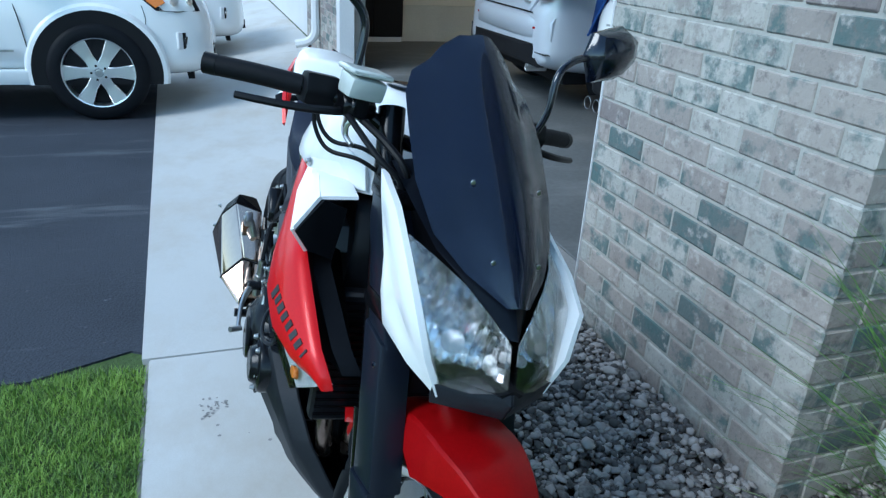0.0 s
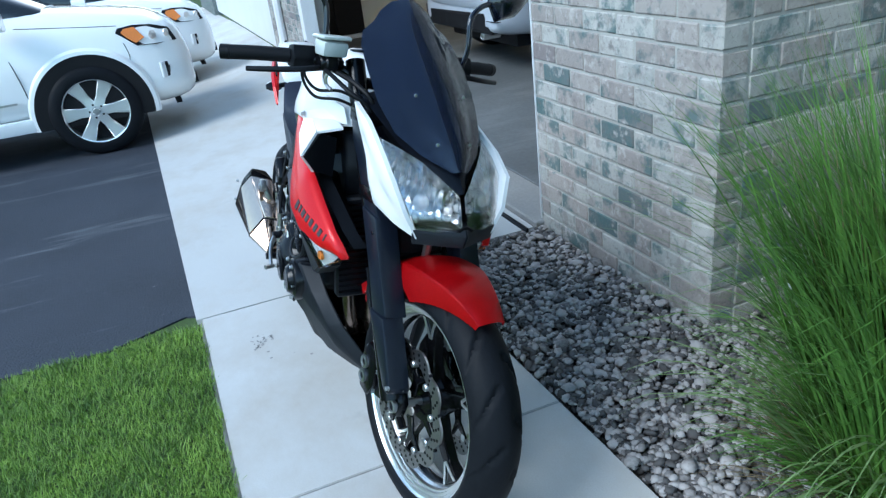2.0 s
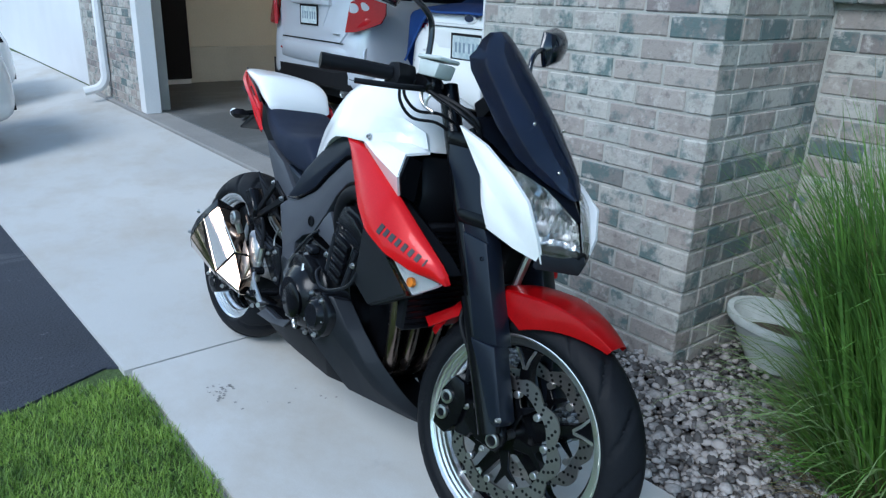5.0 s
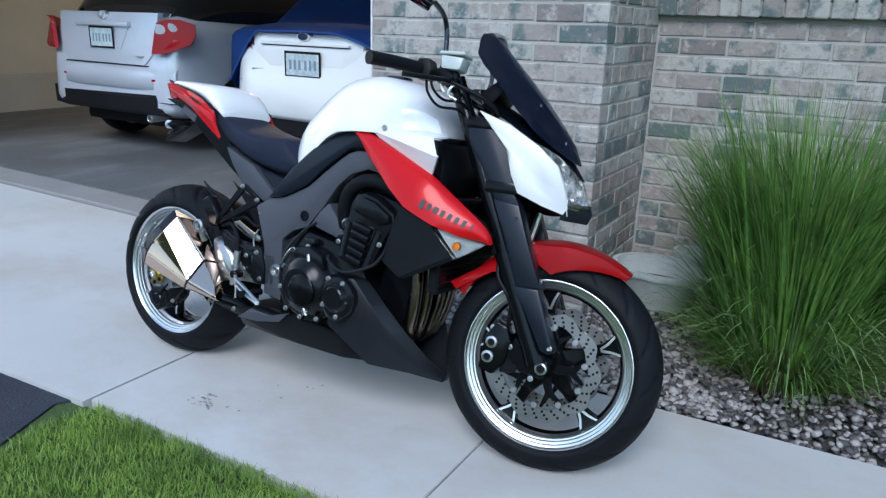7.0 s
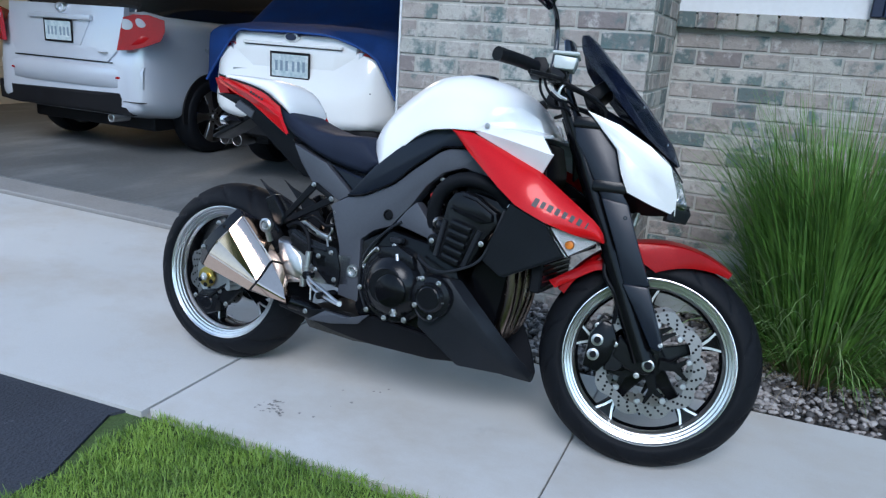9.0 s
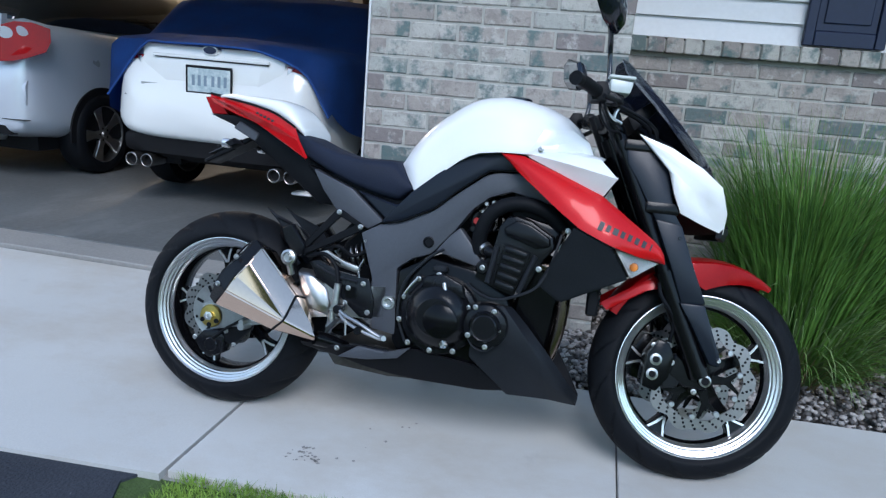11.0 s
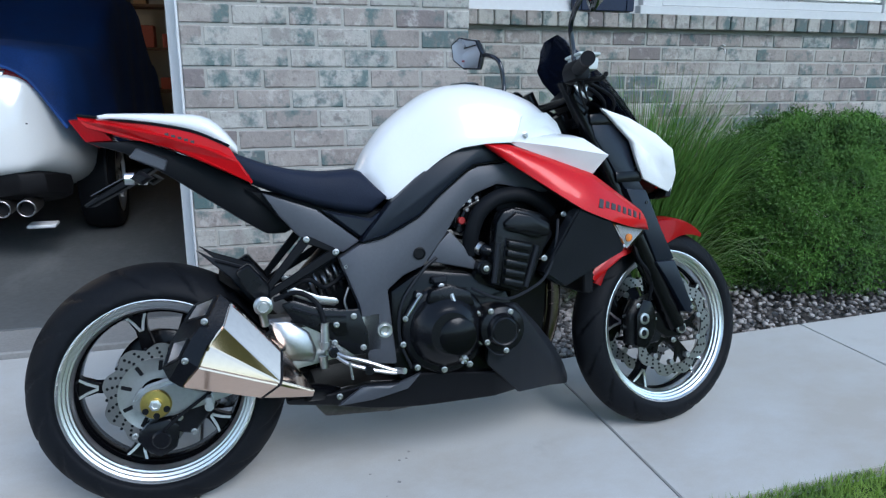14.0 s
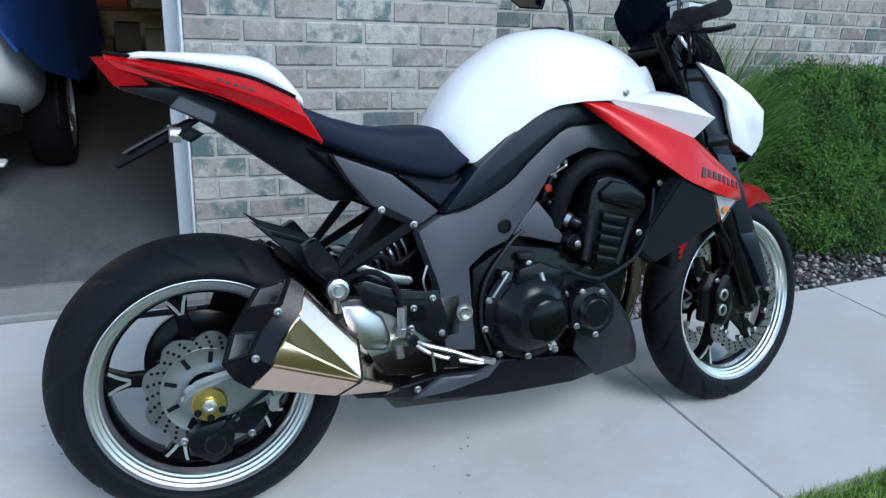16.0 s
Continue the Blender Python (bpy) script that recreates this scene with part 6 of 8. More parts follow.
# ---- engine ----
part("crankcase", prism([(-0.150, 0.300), (-0.145, 0.500), (-0.060, 0.548), (0.075, 0.525), (0.165, 0.470), (0.205, 0.380), (0.185, 0.275), (0.020, 0.235), (-0.12, 0.25)], -0.150, 0.150, 0.012, segments=2), ENGINE, bike, "black painted engine crankcase")
for s in SIDES:
    cx, cz = -0.012, 0.392
    own = revolve([(0, 0.226), (0.052, 0.225), (0.056, 0.221), (0.060, 0.219), (0.076, 0.208), (0.090, 0.190), (0.096, 0.178), (0.108, 0.174), (0.113, 0.168), (0.113, 0.148), (0, 0.148)], 56)
    own.transform(Matrix.Translation((cx, 0, cz)) @ Matrix.Scale(s, 4, (0, 1, 0)))
    cover_ob = part("clutch_cover" if s < 0 else "alternator_cover", own, CASTING, bike, "round black domed engine cover", 30)
    own = revolve([(0, 0.0), (0.044, 0.0), (0.048, -0.003), (0.048, -0.010), (0, -0.010)], 40)
    own.transform(Matrix.Translation((cx + 0.016, s * 0.230, cz - 0.010)) @ Matrix.Scale(s, 4, (0, 1, 0)))
    part("cover_face", own, ENGINE, cover_ob)
    own = prism([(cx - 0.052, cz + 0.076), (cx - 0.040, cz + 0.108), (cx + 0.010, cz + 0.118), (cx + 0.062, cz + 0.096), (cx + 0.075, cz + 0.055), (cx + 0.03, cz + 0.066)], s * 0.165, s * 0.200, 0.008, segments=2)
    part("cover_boss", own, CASTING, bike)
    for bx, by, bz in ((-0.078, 0.175, 0.486), (-0.115, 0.172, 0.430), (-0.125, 0.170, 0.365), (-0.093, 0.175, 0.303), (-0.026, 0.186, 0.292), (0.041, 0.190, 0.299), (0.078, 0.186, 0.352), (0.070, 0.186, 0.425), (-0.020, 0.180, 0.505)):
        part("bolt_boss", disc((bx, 0, bz), 0.0105, s * 0.150, s * by, 14, 0.002), CASTING, cover_ob)
        bolt(bx, s * by, bz, 0.0052)
    # clutch arm with its bright pin, and a cast filler cap
    part("release_arm", tube([(-0.074, s * 0.188, 0.492), (-0.092, s * 0.190, 0.470), (-0.112, s * 0.186, 0.440)], 0.0042, 8), SATIN, bike, "bright cable arm")
    part("cable_stop", tube([(0.000, s * 0.196, 0.486), (0.006, s * 0.200, 0.462)], 0.0065, 10), SATIN, bike)
    own = None
    for k in range(3):
        a = math.pi * k / 3
        c, d = 0.011 * math.cos(a), 0.011 * math.sin(a)
        own = tube([(0.018 - c, s * 0.216, 0.320 - d), (0.018 + c, s * 0.216, 0.320 + d)], 0.0042, 6, bm=own)
    part("filler_cap", own, SATIN, bike, "small star-shaped filler cap")
    part("wiring_clip", box(-0.040, -0.002, min(s * 0.150, s * 0.178), max(s * 0.150, s * 0.178), 0.512, 0.530, 0.004), DARK_PLASTIC, bike)
    # timing cover
    own = revolve([(0, 0.186), (0.030, 0.186), (0.034, 0.183), (0.037, 0.184), (0.041, 0.178), (0.044, 0.172), (0.058, 0.168), (0.062, 0.160), (0.062, 0.100), (0, 0.100)], 36)
    own.transform(Matrix.Translation((0.126, s * 0.046, 0.384)) @ Matrix.Scale(s, 4, (0, 1, 0)))
    timing = part("timing_cover", own, CASTING, bike, "small round black engine cover", 30)
    for bx, bz in ((0.163, 0.378), (0.132, 0.329), (0.148, 0.428), (0.096, 0.434), (0.082, 0.356)):
        part("bolt_boss", disc((bx, 0, bz), 0.010, s * 0.160, s * 0.216, 12, 0.002), CASTING, timing)
        bolt(bx, s * 0.216, bz, 0.005)
    part("cover_gasket", tube([(x, s * 0.212, z) for x, z in ((0.078, 0.352), (0.100, 0.324), (0.134, 0.318), (0.164, 0.348), (0.176, 0.384))], 0.0026, 6), DARK_PLASTIC, timing)
part("cylinder_block", prism([(0.060, 0.500), (0.175, 0.460), (0.240, 0.560), (0.120, 0.600)], -0.150, 0.150, 0.008), ENGINE, bike)
part("cylinder_head", prism([(0.118, 0.602), (0.240, 0.562), (0.300, 0.620), (0.294, 0.668), (0.200, 0.690), (0.150, 0.680)], -0.158, 0.158, 0.012, segments=2), ENGINE, bike)
for s in SIDES:
    # ribbed side cover that runs from the cam box down to the crankcase
    out = [(0.131, 0.658), (0.150, 0.686), (0.176, 0.693), (0.220, 0.682), (0.284, 0.645), (0.291, 0.612), (0.262, 0.574), (0.222, 0.486), (0.168, 0.474), (0.111, 0.490), (0.118, 0.585)]
    side = part("cylinder_cover", prism(out, s * 0.150, s * 0.190, 0.008, segments=2, inset=0.05), CASTING, bike, "ribbed black cylinder side cover")
    part("cam_cap", prism([(0.145, 0.654), (0.180, 0.680), (0.222, 0.670), (0.276, 0.638), (0.278, 0.616), (0.240, 0.606), (0.190, 0.622), (0.155, 0.632)], s * 0.188, s * 0.203, 0.006, segments=2, inset=0.08), CASTING, side)
    part("cam_cap_groove", tube([(x, s * 0.2035, z) for x, z in ((0.150, 0.640), (0.174, 0.638), (0.186, 0.628), (0.206, 0.630), (0.262, 0.612))], 0.0022, 6), ENGINE, side)
    part("rib_recess", prism([(0.153, 0.614), (0.226, 0.596), (0.192, 0.472), (0.132, 0.490)], s * 0.186, s * 0.194, 0.002), ENGINE, side)
    for k in range(5):
        f, g = (k + 0.08) / 5, (k + 0.80) / 5
        a, b4 = Vector((0.157, 0.611)).lerp(Vector((0.137, 0.493)), f), Vector((0.157, 0.611)).lerp(Vector((0.137, 0.493)), g)
        c, d = Vector((0.220, 0.595)).lerp(Vector((0.188, 0.478)), f), Vector((0.220, 0.595)).lerp(Vector((0.188, 0.478)), g)
        part("cooling_rib", prism([tuple(a), tuple(c), tuple(d), tuple(b4)], s * 0.192, s * 0.207, 0.005, segments=2), CASTING, side)
    for x0, z0, x1, z1 in ((0.134, 0.604, 0.116, 0.502), (0.240, 0.588, 0.202, 0.484)):
        part("cover_flange", tube([(x0, s * 0.192, z0), (x1, s * 0.192, z1)], 0.0075, 8), DARK_PLASTIC, side)
    part("coolant_hose", tube([(0.300, s * 0.150, 0.668), (0.262, s * 0.158, 0.702), (0.206, s * 0.162, 0.722), (0.146, s * 0.160, 0.716), (0.101, s * 0.156, 0.684), (0.078, s * 0.146, 0.630), (0.074, s * 0.130, 0.576)], 0.0205, 14), RUBBER, bike, "thick black coolant hose")
    # throttle bodies' fittings in the gap behind the hose
    for px, pz, r, m in ((0.076, 0.690, 0.0065, SATIN), (0.083, 0.713, 0.007, SATIN), (0.104, 0.719, 0.0065, SATIN), (0.070, 0.628, 0.007, SATIN), (0.060, 0.662, 0.010, RED_PLUG), (0.052, 0.640, 0.009, CASTING)):
        part("fuel_fitting", disc((px, 0, pz), r, s * 0.08, s * 0.128, 12, 0.002), m, bike)
    part("fuel_rail", tube([(0.048, s * 0.118, 0.632), (0.080, s * 0.118, 0.700), (0.118, s * 0.110, 0.730)], 0.008, 8), CASTING, bike)
    part("throttle_body", disc((0.075, 0, 0.662), 0.036, s * 0.05, s * 0.112, 20, 0.006), CASTING, bike)
    for x0, z0, x1, z1 in ((0.058, 0.660, 0.098, 0.640), (0.066, 0.690, 0.110, 0.712)):
        part("throttle_cable_end", tube([(x0, s * 0.124, z0), (x1, s * 0.124, z1)], 0.0032, 6), SATIN, bike)
    # water outlet with a pale clamp, and its nut
    part("water_outlet", tube([(0.092, s * 0.135, 0.598), (0.108, s * 0.156, 0.584), (0.136, s * 0.160, 0.576)], 0.0155, 12), CASTING, bike)
    part("hose_clamp", tube([(0.094, s * 0.146, 0.592), (0.101, s * 0.153, 0.587)], 0.0178, 14), SATIN, bike, "pale hose clamp")
    own = revolve([(0, 0.0), (0.015, 0.0), (0.016, -0.006), (0.011, -0.006), (0.010, 0.004), (0, 0.004)], 18)
    own.transform(Matrix.Translation((0.099, s * 0.186, 0.540)) @ Matrix.Scale(s, 4, (0, 1, 0)))
    part("drain_nut", own, CASTING, bike)
    bolt(0.099, s * 0.188, 0.540)
    part("outlet_boss", disc((0.099, 0, 0.540), 0.020, s * 0.12, s * 0.180, 16, 0.004), CASTING, bike)
    part("engine_cable", tube([(x, s * y, z) for x, y, z in ((0.060, 0.180, 0.492), (0.076, 0.200, 0.483), (0.114, 0.212, 0.466), (0.153, 0.214, 0.462), (0.205, 0.212, 0.479), (0.249, 0.208, 0.505), (0.277, 0.205, 0.552), (0.292, 0.200, 0.606), (0.302, 0.190, 0.652))], 0.0040, 8), DARK_PLASTIC, bike, "thin grey overflow hose")
    part("engine_cable", tube([(-0.105, s * 0.160, 0.30), (-0.132, s * 0.166, 0.38), (-0.120, s * 0.164, 0.47), (-0.060, s * 0.156, 0.545), (-0.02, s * 0.150, 0.575)], 0.0042, 8), DARK_PLASTIC, bike)
for k, y in enumerate((-0.105, -0.040, 0.040, 0.105)):
    own = tube([(0.245, y, 0.560), (0.296, y, 0.545), (0.320, y, 0.490), (0.314, y * 0.9, 0.36), (0.270, y * 0.7, 0.262), (0.14, y * 0.55, 0.218), (0.0, y * 0.5, 0.208)], 0.0175, 12)
    part("header_pipe", own, PIPE, bike, "heat-tinted exhaust header pipe")
rad = part("radiator", box(0.385, 0.418, -0.155, 0.155, 0.44, 0.70, 0.006), BLACK_PLASTIC, bike, "black radiator core")
for k in range(16):
    part("radiator_tube", box(0.416, 0.421, -0.15, 0.15, 0.455 + 0.015 * k, 0.460 + 0.015 * k, 0), ENGINE, rad, smooth=0)
part("collector_box", prism([(-0.352, 0.225), (-0.325, 0.190), (-0.16, 0.180), (-0.02, 0.186), (0.0, 0.25), (-0.2, 0.27), (-0.34, 0.26)], -0.12, 0.12, 0.012, segments=2), BURNT, bike, "dark exhaust collector box")
# black block added to darken the see-through gap between engine and radiator
part("oil_cooler", prism([(0.175, 0.30), (0.285, 0.30), (0.300, 0.40), (0.320, 0.55), (0.235, 0.56), (0.190, 0.46)], -0.095, 0.095, 0.008), ENGINE, bike)
part("rear_inner_guard", prism([(-0.395, 0.40), (-0.150, 0.36), (-0.130, 0.60), (-0.270, 0.640), (-0.360, 0.55)], -0.022, 0.022, 0.008), BLACK_PLASTIC, bike)
own = loft([[Vector((x, y, z + dz)) for x, y, z in ((0.06, 0.110, 0.196), (0.25, 0.078, 0.186), (0.385, 0.004, 0.158), (0.385, -0.004, 0.158), (0.25, -0.078, 0.186), (0.06, -0.110, 0.196))] for dz in (0.0, 0.006)])
part("belly_floor", own, BLACK_PLASTIC, bike)
part("oil_filter", tube([(0.21, 0.0, 0.34), (0.28, 0.0, 0.32)], 0.034, 18), ENGINE, bike)
for s in SIDES:
    own = loft([[Vector((x, s * y, z)) for x, y, z in r] for r in (
        ((0.100, 0.205, 0.432), (0.092, 0.206, 0.360), (0.086, 0.196, 0.292), (0.100, 0.130, 0.292), (0.110, 0.130, 0.430)),
        ((0.165, 0.200, 0.446), (0.182, 0.196, 0.350), (0.195, 0.130, 0.184), (0.195, 0.100, 0.190), (0.190, 0.150, 0.438)),
        ((0.222, 0.180, 0.374), (0.236, 0.166, 0.300), (0.250, 0.108, 0.180), (0.250, 0.075, 0.186), (0.248, 0.138, 0.378)),
        ((0.280, 0.150, 0.300), (0.292, 0.134, 0.245), (0.308, 0.080, 0.174), (0.305, 0.050, 0.180), (0.306, 0.112, 0.308)),
        ((0.340, 0.094, 0.226), (0.348, 0.080, 0.198), (0.354, 0.042, 0.160), (0.350, 0.020, 0.166), (0.358, 0.066, 0.236)),
        ((0.385, 0.030, 0.172), (0.392, 0.022, 0.160), (0.392, 0.008, 0.149), (0.386, 0.001, 0.153), (0.396, 0.010, 0.180)))])
    bmesh.ops.bevel(own, geom=own.edges[:], offset=0.004, segments=1, affect="EDGES")
    part("belly_cowl", own, DARK_PLASTIC, bike, "matt black pointed belly cowl", 25)
    own = loft([[Vector((x, s * y * (0.86 if x > 0.15 else 1.0), z)) for y, z in ((0.165, zt), (0.150, zb + 0.01), (0.095, zb), (0.095, zt - 0.01))] for x, zt, zb in ((-0.420, 0.262, 0.236), (-0.310, 0.262, 0.218), (-0.219, 0.275, 0.198), (-0.139, 0.268, 0.188), (-0.076, 0.284, 0.184), (0.116, 0.262, 0.182), (0.21, 0.30, 0.188))])
    bmesh.ops.bevel(own, geom=own.edges[:], offset=0.004, segments=1, affect="EDGES")
    part("belly_pan", own, BLACK_PLASTIC, bike)
    own = panel([(-0.297, s * 0.172, 0.232), (-0.235, s * 0.176, 0.272), (-0.150, s * 0.176, 0.266), (-0.085, s * 0.172, 0.286), (-0.120, s * 0.172, 0.252), (-0.21, s * 0.174, 0.236)], 0.01, 0.004)
    part("belly_scoop", own, GREY_PANEL, bike)
    bolt(-0.295, s * 0.190, 0.261, 0.006)
    bolt(0.185, s * 0.172, 0.412, 0.005, mat=BLACK_GLOSS)

# ---- rear end ----
for s in SIDES:
    own = loft([[Vector((x, s * y, z)) for y, z in ((0.150, zt), (0.150, zb), (0.112, zb - 0.004), (0.112, zt + 0.004))] for x, zt, zb in ((-0.170, 0.455, 0.350), (-0.30, 0.445, 0.345), (-0.40, 0.440, 0.330), (-0.50, 0.385, 0.300), (-0.60, 0.346, 0.276), (-0.690, 0.340, 0.256), (-0.745, 0.326, 0.262), (-0.768, 0.306, 0.278))])
    bmesh.ops.bevel(own, geom=own.edges[:], offset=0.008, segments=2, affect="EDGES")
    part("swingarm", own, SATIN, bike, "satin alloy swingarm")
    own = revolve([(0, 0.0), (0.010, 0.0), (0.012, 0.004), (0.016, 0.004), (0.016, 0.001), (0.032, 0.0), (0.035, -0.006), (0, -0.006)], 32)
    own.transform(Matrix.Translation((REAR[0], s * 0.160, REAR[1] - 0.008)) @ Matrix.Scale(s, 4, (0, 1, 0)))
    part("chain_adjuster", own, GOLD, bike, "gold anodised chain adjuster")
    for k in range(3):
        a = radians(-90 + (k - 1) * 62)
        own = disc((REAR[0] + 0.026 * math.cos(a), 0, REAR[1] - 0.008 + 0.026 * math.sin(a)), 0.0075, s * 0.155, s * 0.1625, 12)
        part("adjuster_hole", own, BLACK_PLASTIC, bike)
    own = revolve([(0, 0.0), (0.014, 0.0), (0.014, 0.004), (0.008, 0.005), (0.007, 0.002), (0, 0.002)], 6)
    own.transform(Matrix.Translation((REAR[0], s * 0.168, REAR[1] - 0.006)) @ Matrix.Scale(s, 4, (0, 1, 0)))
    part("rear_axle_nut", own, POLISHED, bike)
own, spots = petal_disc((REAR[0], 0, REAR[1]), -0.098, 0.125, 0.085, 0.005, 9, 27)
d = part("rear_disc", own, STEEL, bike, "petal-edged drilled rear brake disc")
drill(d, spots, 0.005, Matrix.Identity(4))
own = revolve([(0.04, -0.095), (0.078, -0.095), (0.090, -0.099), (0.090, -0.103), (0.076, -0.101), (0.04, -0.101)], 40, (REAR[0], 0, REAR[1]), closed=True)
carrier = part("disc_carrier", own, SATIN, bike)
for k in range(9):
    own = box(-0.012, 0.012, -0.0016, 0.0016, -0.0045, 0.0045, 0.001)
    own.transform(Matrix.Translation((REAR[0], -0.1035, REAR[1])) @ Matrix.Rotation(2 * math.pi * k / 9, 4, "Y") @ Matrix.Translation((0.072, 0, 0)))
    part("carrier_slot", own, BLACK_PLASTIC, carrier)
part("rear_caliper", prism([(-0.742, 0.244), (-0.690, 0.252), (-0.668, 0.232), (-0.680, 0.178), (-0.718, 0.160), (-0.752, 0.184), (-0.768, 0.214)], -0.148, -0.080, 0.008, segments=2), CASTING, bike, "black rear brake caliper")
part("caliper_piston", disc((-0.712, 0, 0.204), 0.022, -0.140, -0.154, 20, 0.004), CASTING, bike)
part("caliper_arm", prism([(-0.690, 0.252), (-0.640, 0.270), (-0.596, 0.286), (-0.580, 0.270), (-0.596, 0.254), (-0.640, 0.205), (-0.672, 0.214)], -0.142, -0.128, 0.004), CASTING, bike, "black caliper hanger below the swingarm")
for px, py, pz in ((-0.639, 0.143, 0.211), (-0.769, 0.143, 0.219), (-0.668, 0.143, 0.250)):
    bolt(px, -py, pz, 0.007)
for z in (0.278, 0.292):
    part("hanger_bush", tube([(-0.597, -0.140, z), (-0.597, -0.192, z + 0.002)], 0.0105 if z < 0.285 else 0.0080, 12), SATIN, bike)
part("brake_line", tube([(-0.705, -0.150, 0.225), (-0.660, -0.156, 0.262), (-0.560, -0.156, 0.330), (-0.450, -0.150, 0.430), (-0.360, -0.150, 0.455)], 0.0042, 8), RUBBER, bike)
part("sprocket", revolve([(0.05, 0.092), (0.118, 0.092), (0.122, 0.095), (0.118, 0.098), (0.05, 0.098)], 44, (REAR[0], 0, REAR[1]), closed=True), ENGINE, bike)
part("chain", loft([[Vector((REAR[0] + 0.124 * math.cos(a), 0.095 + y, REAR[1] + 0.124 * math.sin(a))) if i < 20 else Vector((-0.13 + 0.045 * math.cos(a), 0.095 + y, 0.42 + 0.045 * math.sin(a))) for y, k in ((-0.009, 1), (0.009, 1))] for i, a in [(i, radians(90 + 9.5 * i)) for i in range(20)] + [(20 + i, radians(-90 + 9.5 * i)) for i in range(20)]], cap=False, closed=False), STEEL, bike, smooth=60)
# hugger: a finned guard over the rear tyre
own = loft([[Vector((x, y * w, z - 0.02 * y * y)) for y in (-1, -0.6, 0, 0.6, 1)] for x, z, w in ((-0.555, 0.578, 0.070), (-0.520, 0.552, 0.090), (-0.47, 0.500, 0.105), (-0.42, 0.445, 0.10), (-0.39, 0.39, 0.09))], cap=False, closed=False)
bmesh.ops.solidify(own, geom=own.faces[:], thickness=0.004)
part("rear_hugger", own, BLACK_PLASTIC, bike, "black rear hugger")
for s in SIDES:
    own = prism([(-0.606, 0.638), (-0.571, 0.617), (-0.515, 0.596), (-0.469, 0.577), (-0.423, 0.517), (-0.437, 0.490), (-0.457, 0.470), (-0.486, 0.499), (-0.528, 0.560)], s * 0.062, s * 0.074, 0.003, inset=0.04)
    fin = part("hugger_fin", own, DARK_PLASTIC, bike, "pointed black hugger fin")
    part("fin_edge", tube([(x, s * 0.075, z) for x, z in ((-0.560, 0.606), (-0.510, 0.588), (-0.466, 0.568), (-0.440, 0.535))], 0.004, 6), BLACK_PLASTIC, fin)
    # pillion peg hanger: open triangle of flat bars
    for a, c, w in (((-0.342, 0.646), (-0.462, 0.512), 0.012), ((-0.274, 0.609), (-0.468, 0.504), 0.012), ((-0.342, 0.646), (-0.275, 0.612), 0.010)):
        d = Vector((c[0] - a[0], c[1] - a[1])).normalized() * w
        own = prism([(a[0] - d.y, a[1] + d.x), (a[0] + d.y, a[1] - d.x), (c[0] + d.y * 0.7, c[1] - d.x * 0.7), (c[0] - d.y * 0.7, c[1] + d.x * 0.7)], s * 0.126, s * 0.137, 0.003)
        part("pillion_hanger", own, BLACK_PLASTIC, bike)
    bolt(-0.342, s * 0.138, 0.646)
    bolt(-0.274, s * 0.138, 0.609)
    own = revolve([(0, 0), (0.019, 0), (0.022, 0.006), (0.022, 0.018), (0.015, 0.021), (0.014, 0.015), (0.009, 0.015), (0.008, 0.024), (0, 0.024)], 20)
    own.transform(Matrix.Translation((-0.458, s * 0.192, 0.505)) @ Matrix.Scale(s, 4, (0, 1, 0)))
    mount = part("silencer_mount", own, SATIN, bike, "bright silencer mounting bush")
    part("mount_lug", tube([(-0.462, s * 0.196, 0.500), (-0.456, s * 0.180, 0.455)], 0.010, 10), SATIN, mount)
    own = prism([(-0.515, 0.583), (-0.482, 0.600), (-0.436, 0.540), (-0.440, 0.508), (-0.462, 0.500), (-0.500, 0.545)], s * 0.108, s * 0.150, 0.005)
    part("folded_pillion_peg", own, CASTING, bike)
    part("peg_spring", tube([(-0.470, s * 0.155, 0.508), (-0.446, s * 0.155, 0.482)], 0.0065, 8), CASTING, bike)
    # rider's footrest plate, peg, pedal
    own = prism([(-0.415, 0.495), (-0.385, 0.502), (-0.330, 0.478), (-0.269, 0.468), (-0.228, 0.466), (-0.209, 0.404), (-0.209, 0.350), (-0.248, 0.350), (-0.290, 0.385), (-0.330, 0.418), (-0.390, 0.452)], s * 0.140, s * 0.158, 0.006, segments=2)
    plate = part("footrest_plate", own, CASTING, bike, "black footrest hanger plate with bright bolts")
    part("heel_rib", tube([(-0.390, s * 0.160, 0.486), (-0.330, s * 0.160, 0.462), (-0.262, s * 0.160, 0.452)], 0.005, 6), DARK_PLASTIC, plate)
    part("plate_pocket", prism([(-0.315, 0.440), (-0.262, 0.436), (-0.258, 0.400), (-0.290, 0.405)], s * 0.156, s * 0.1595, 0.003), ENGINE, plate)
    # bright slotted link above the swingarm
    own = prism([(-0.405, 0.532), (-0.383, 0.531), (-0.322, 0.503), (-0.276, 0.492), (-0.270, 0.480), (-0.283, 0.472), (-0.335, 0.484), (-0.390, 0.510)], s * 0.104, s * 0.118, 0.004, segments=2)
    link = part("linkage_arm", own, SATIN, bike, "bright alloy suspension link")
    part("link_slot", prism([(-0.378, 0.520), (-0.330, 0.497), (-0.332, 0.491), (-0.376, 0.511)], s * 0.116, s * 0.1195, 0.002), BLACK_PLASTIC, link)
    part("footpeg", tube([(-0.225, s * 0.150, 0.325), (-0.225, s * 0.235, 0.327)], 0.011, 10), CASTING, bike, "black footpeg")
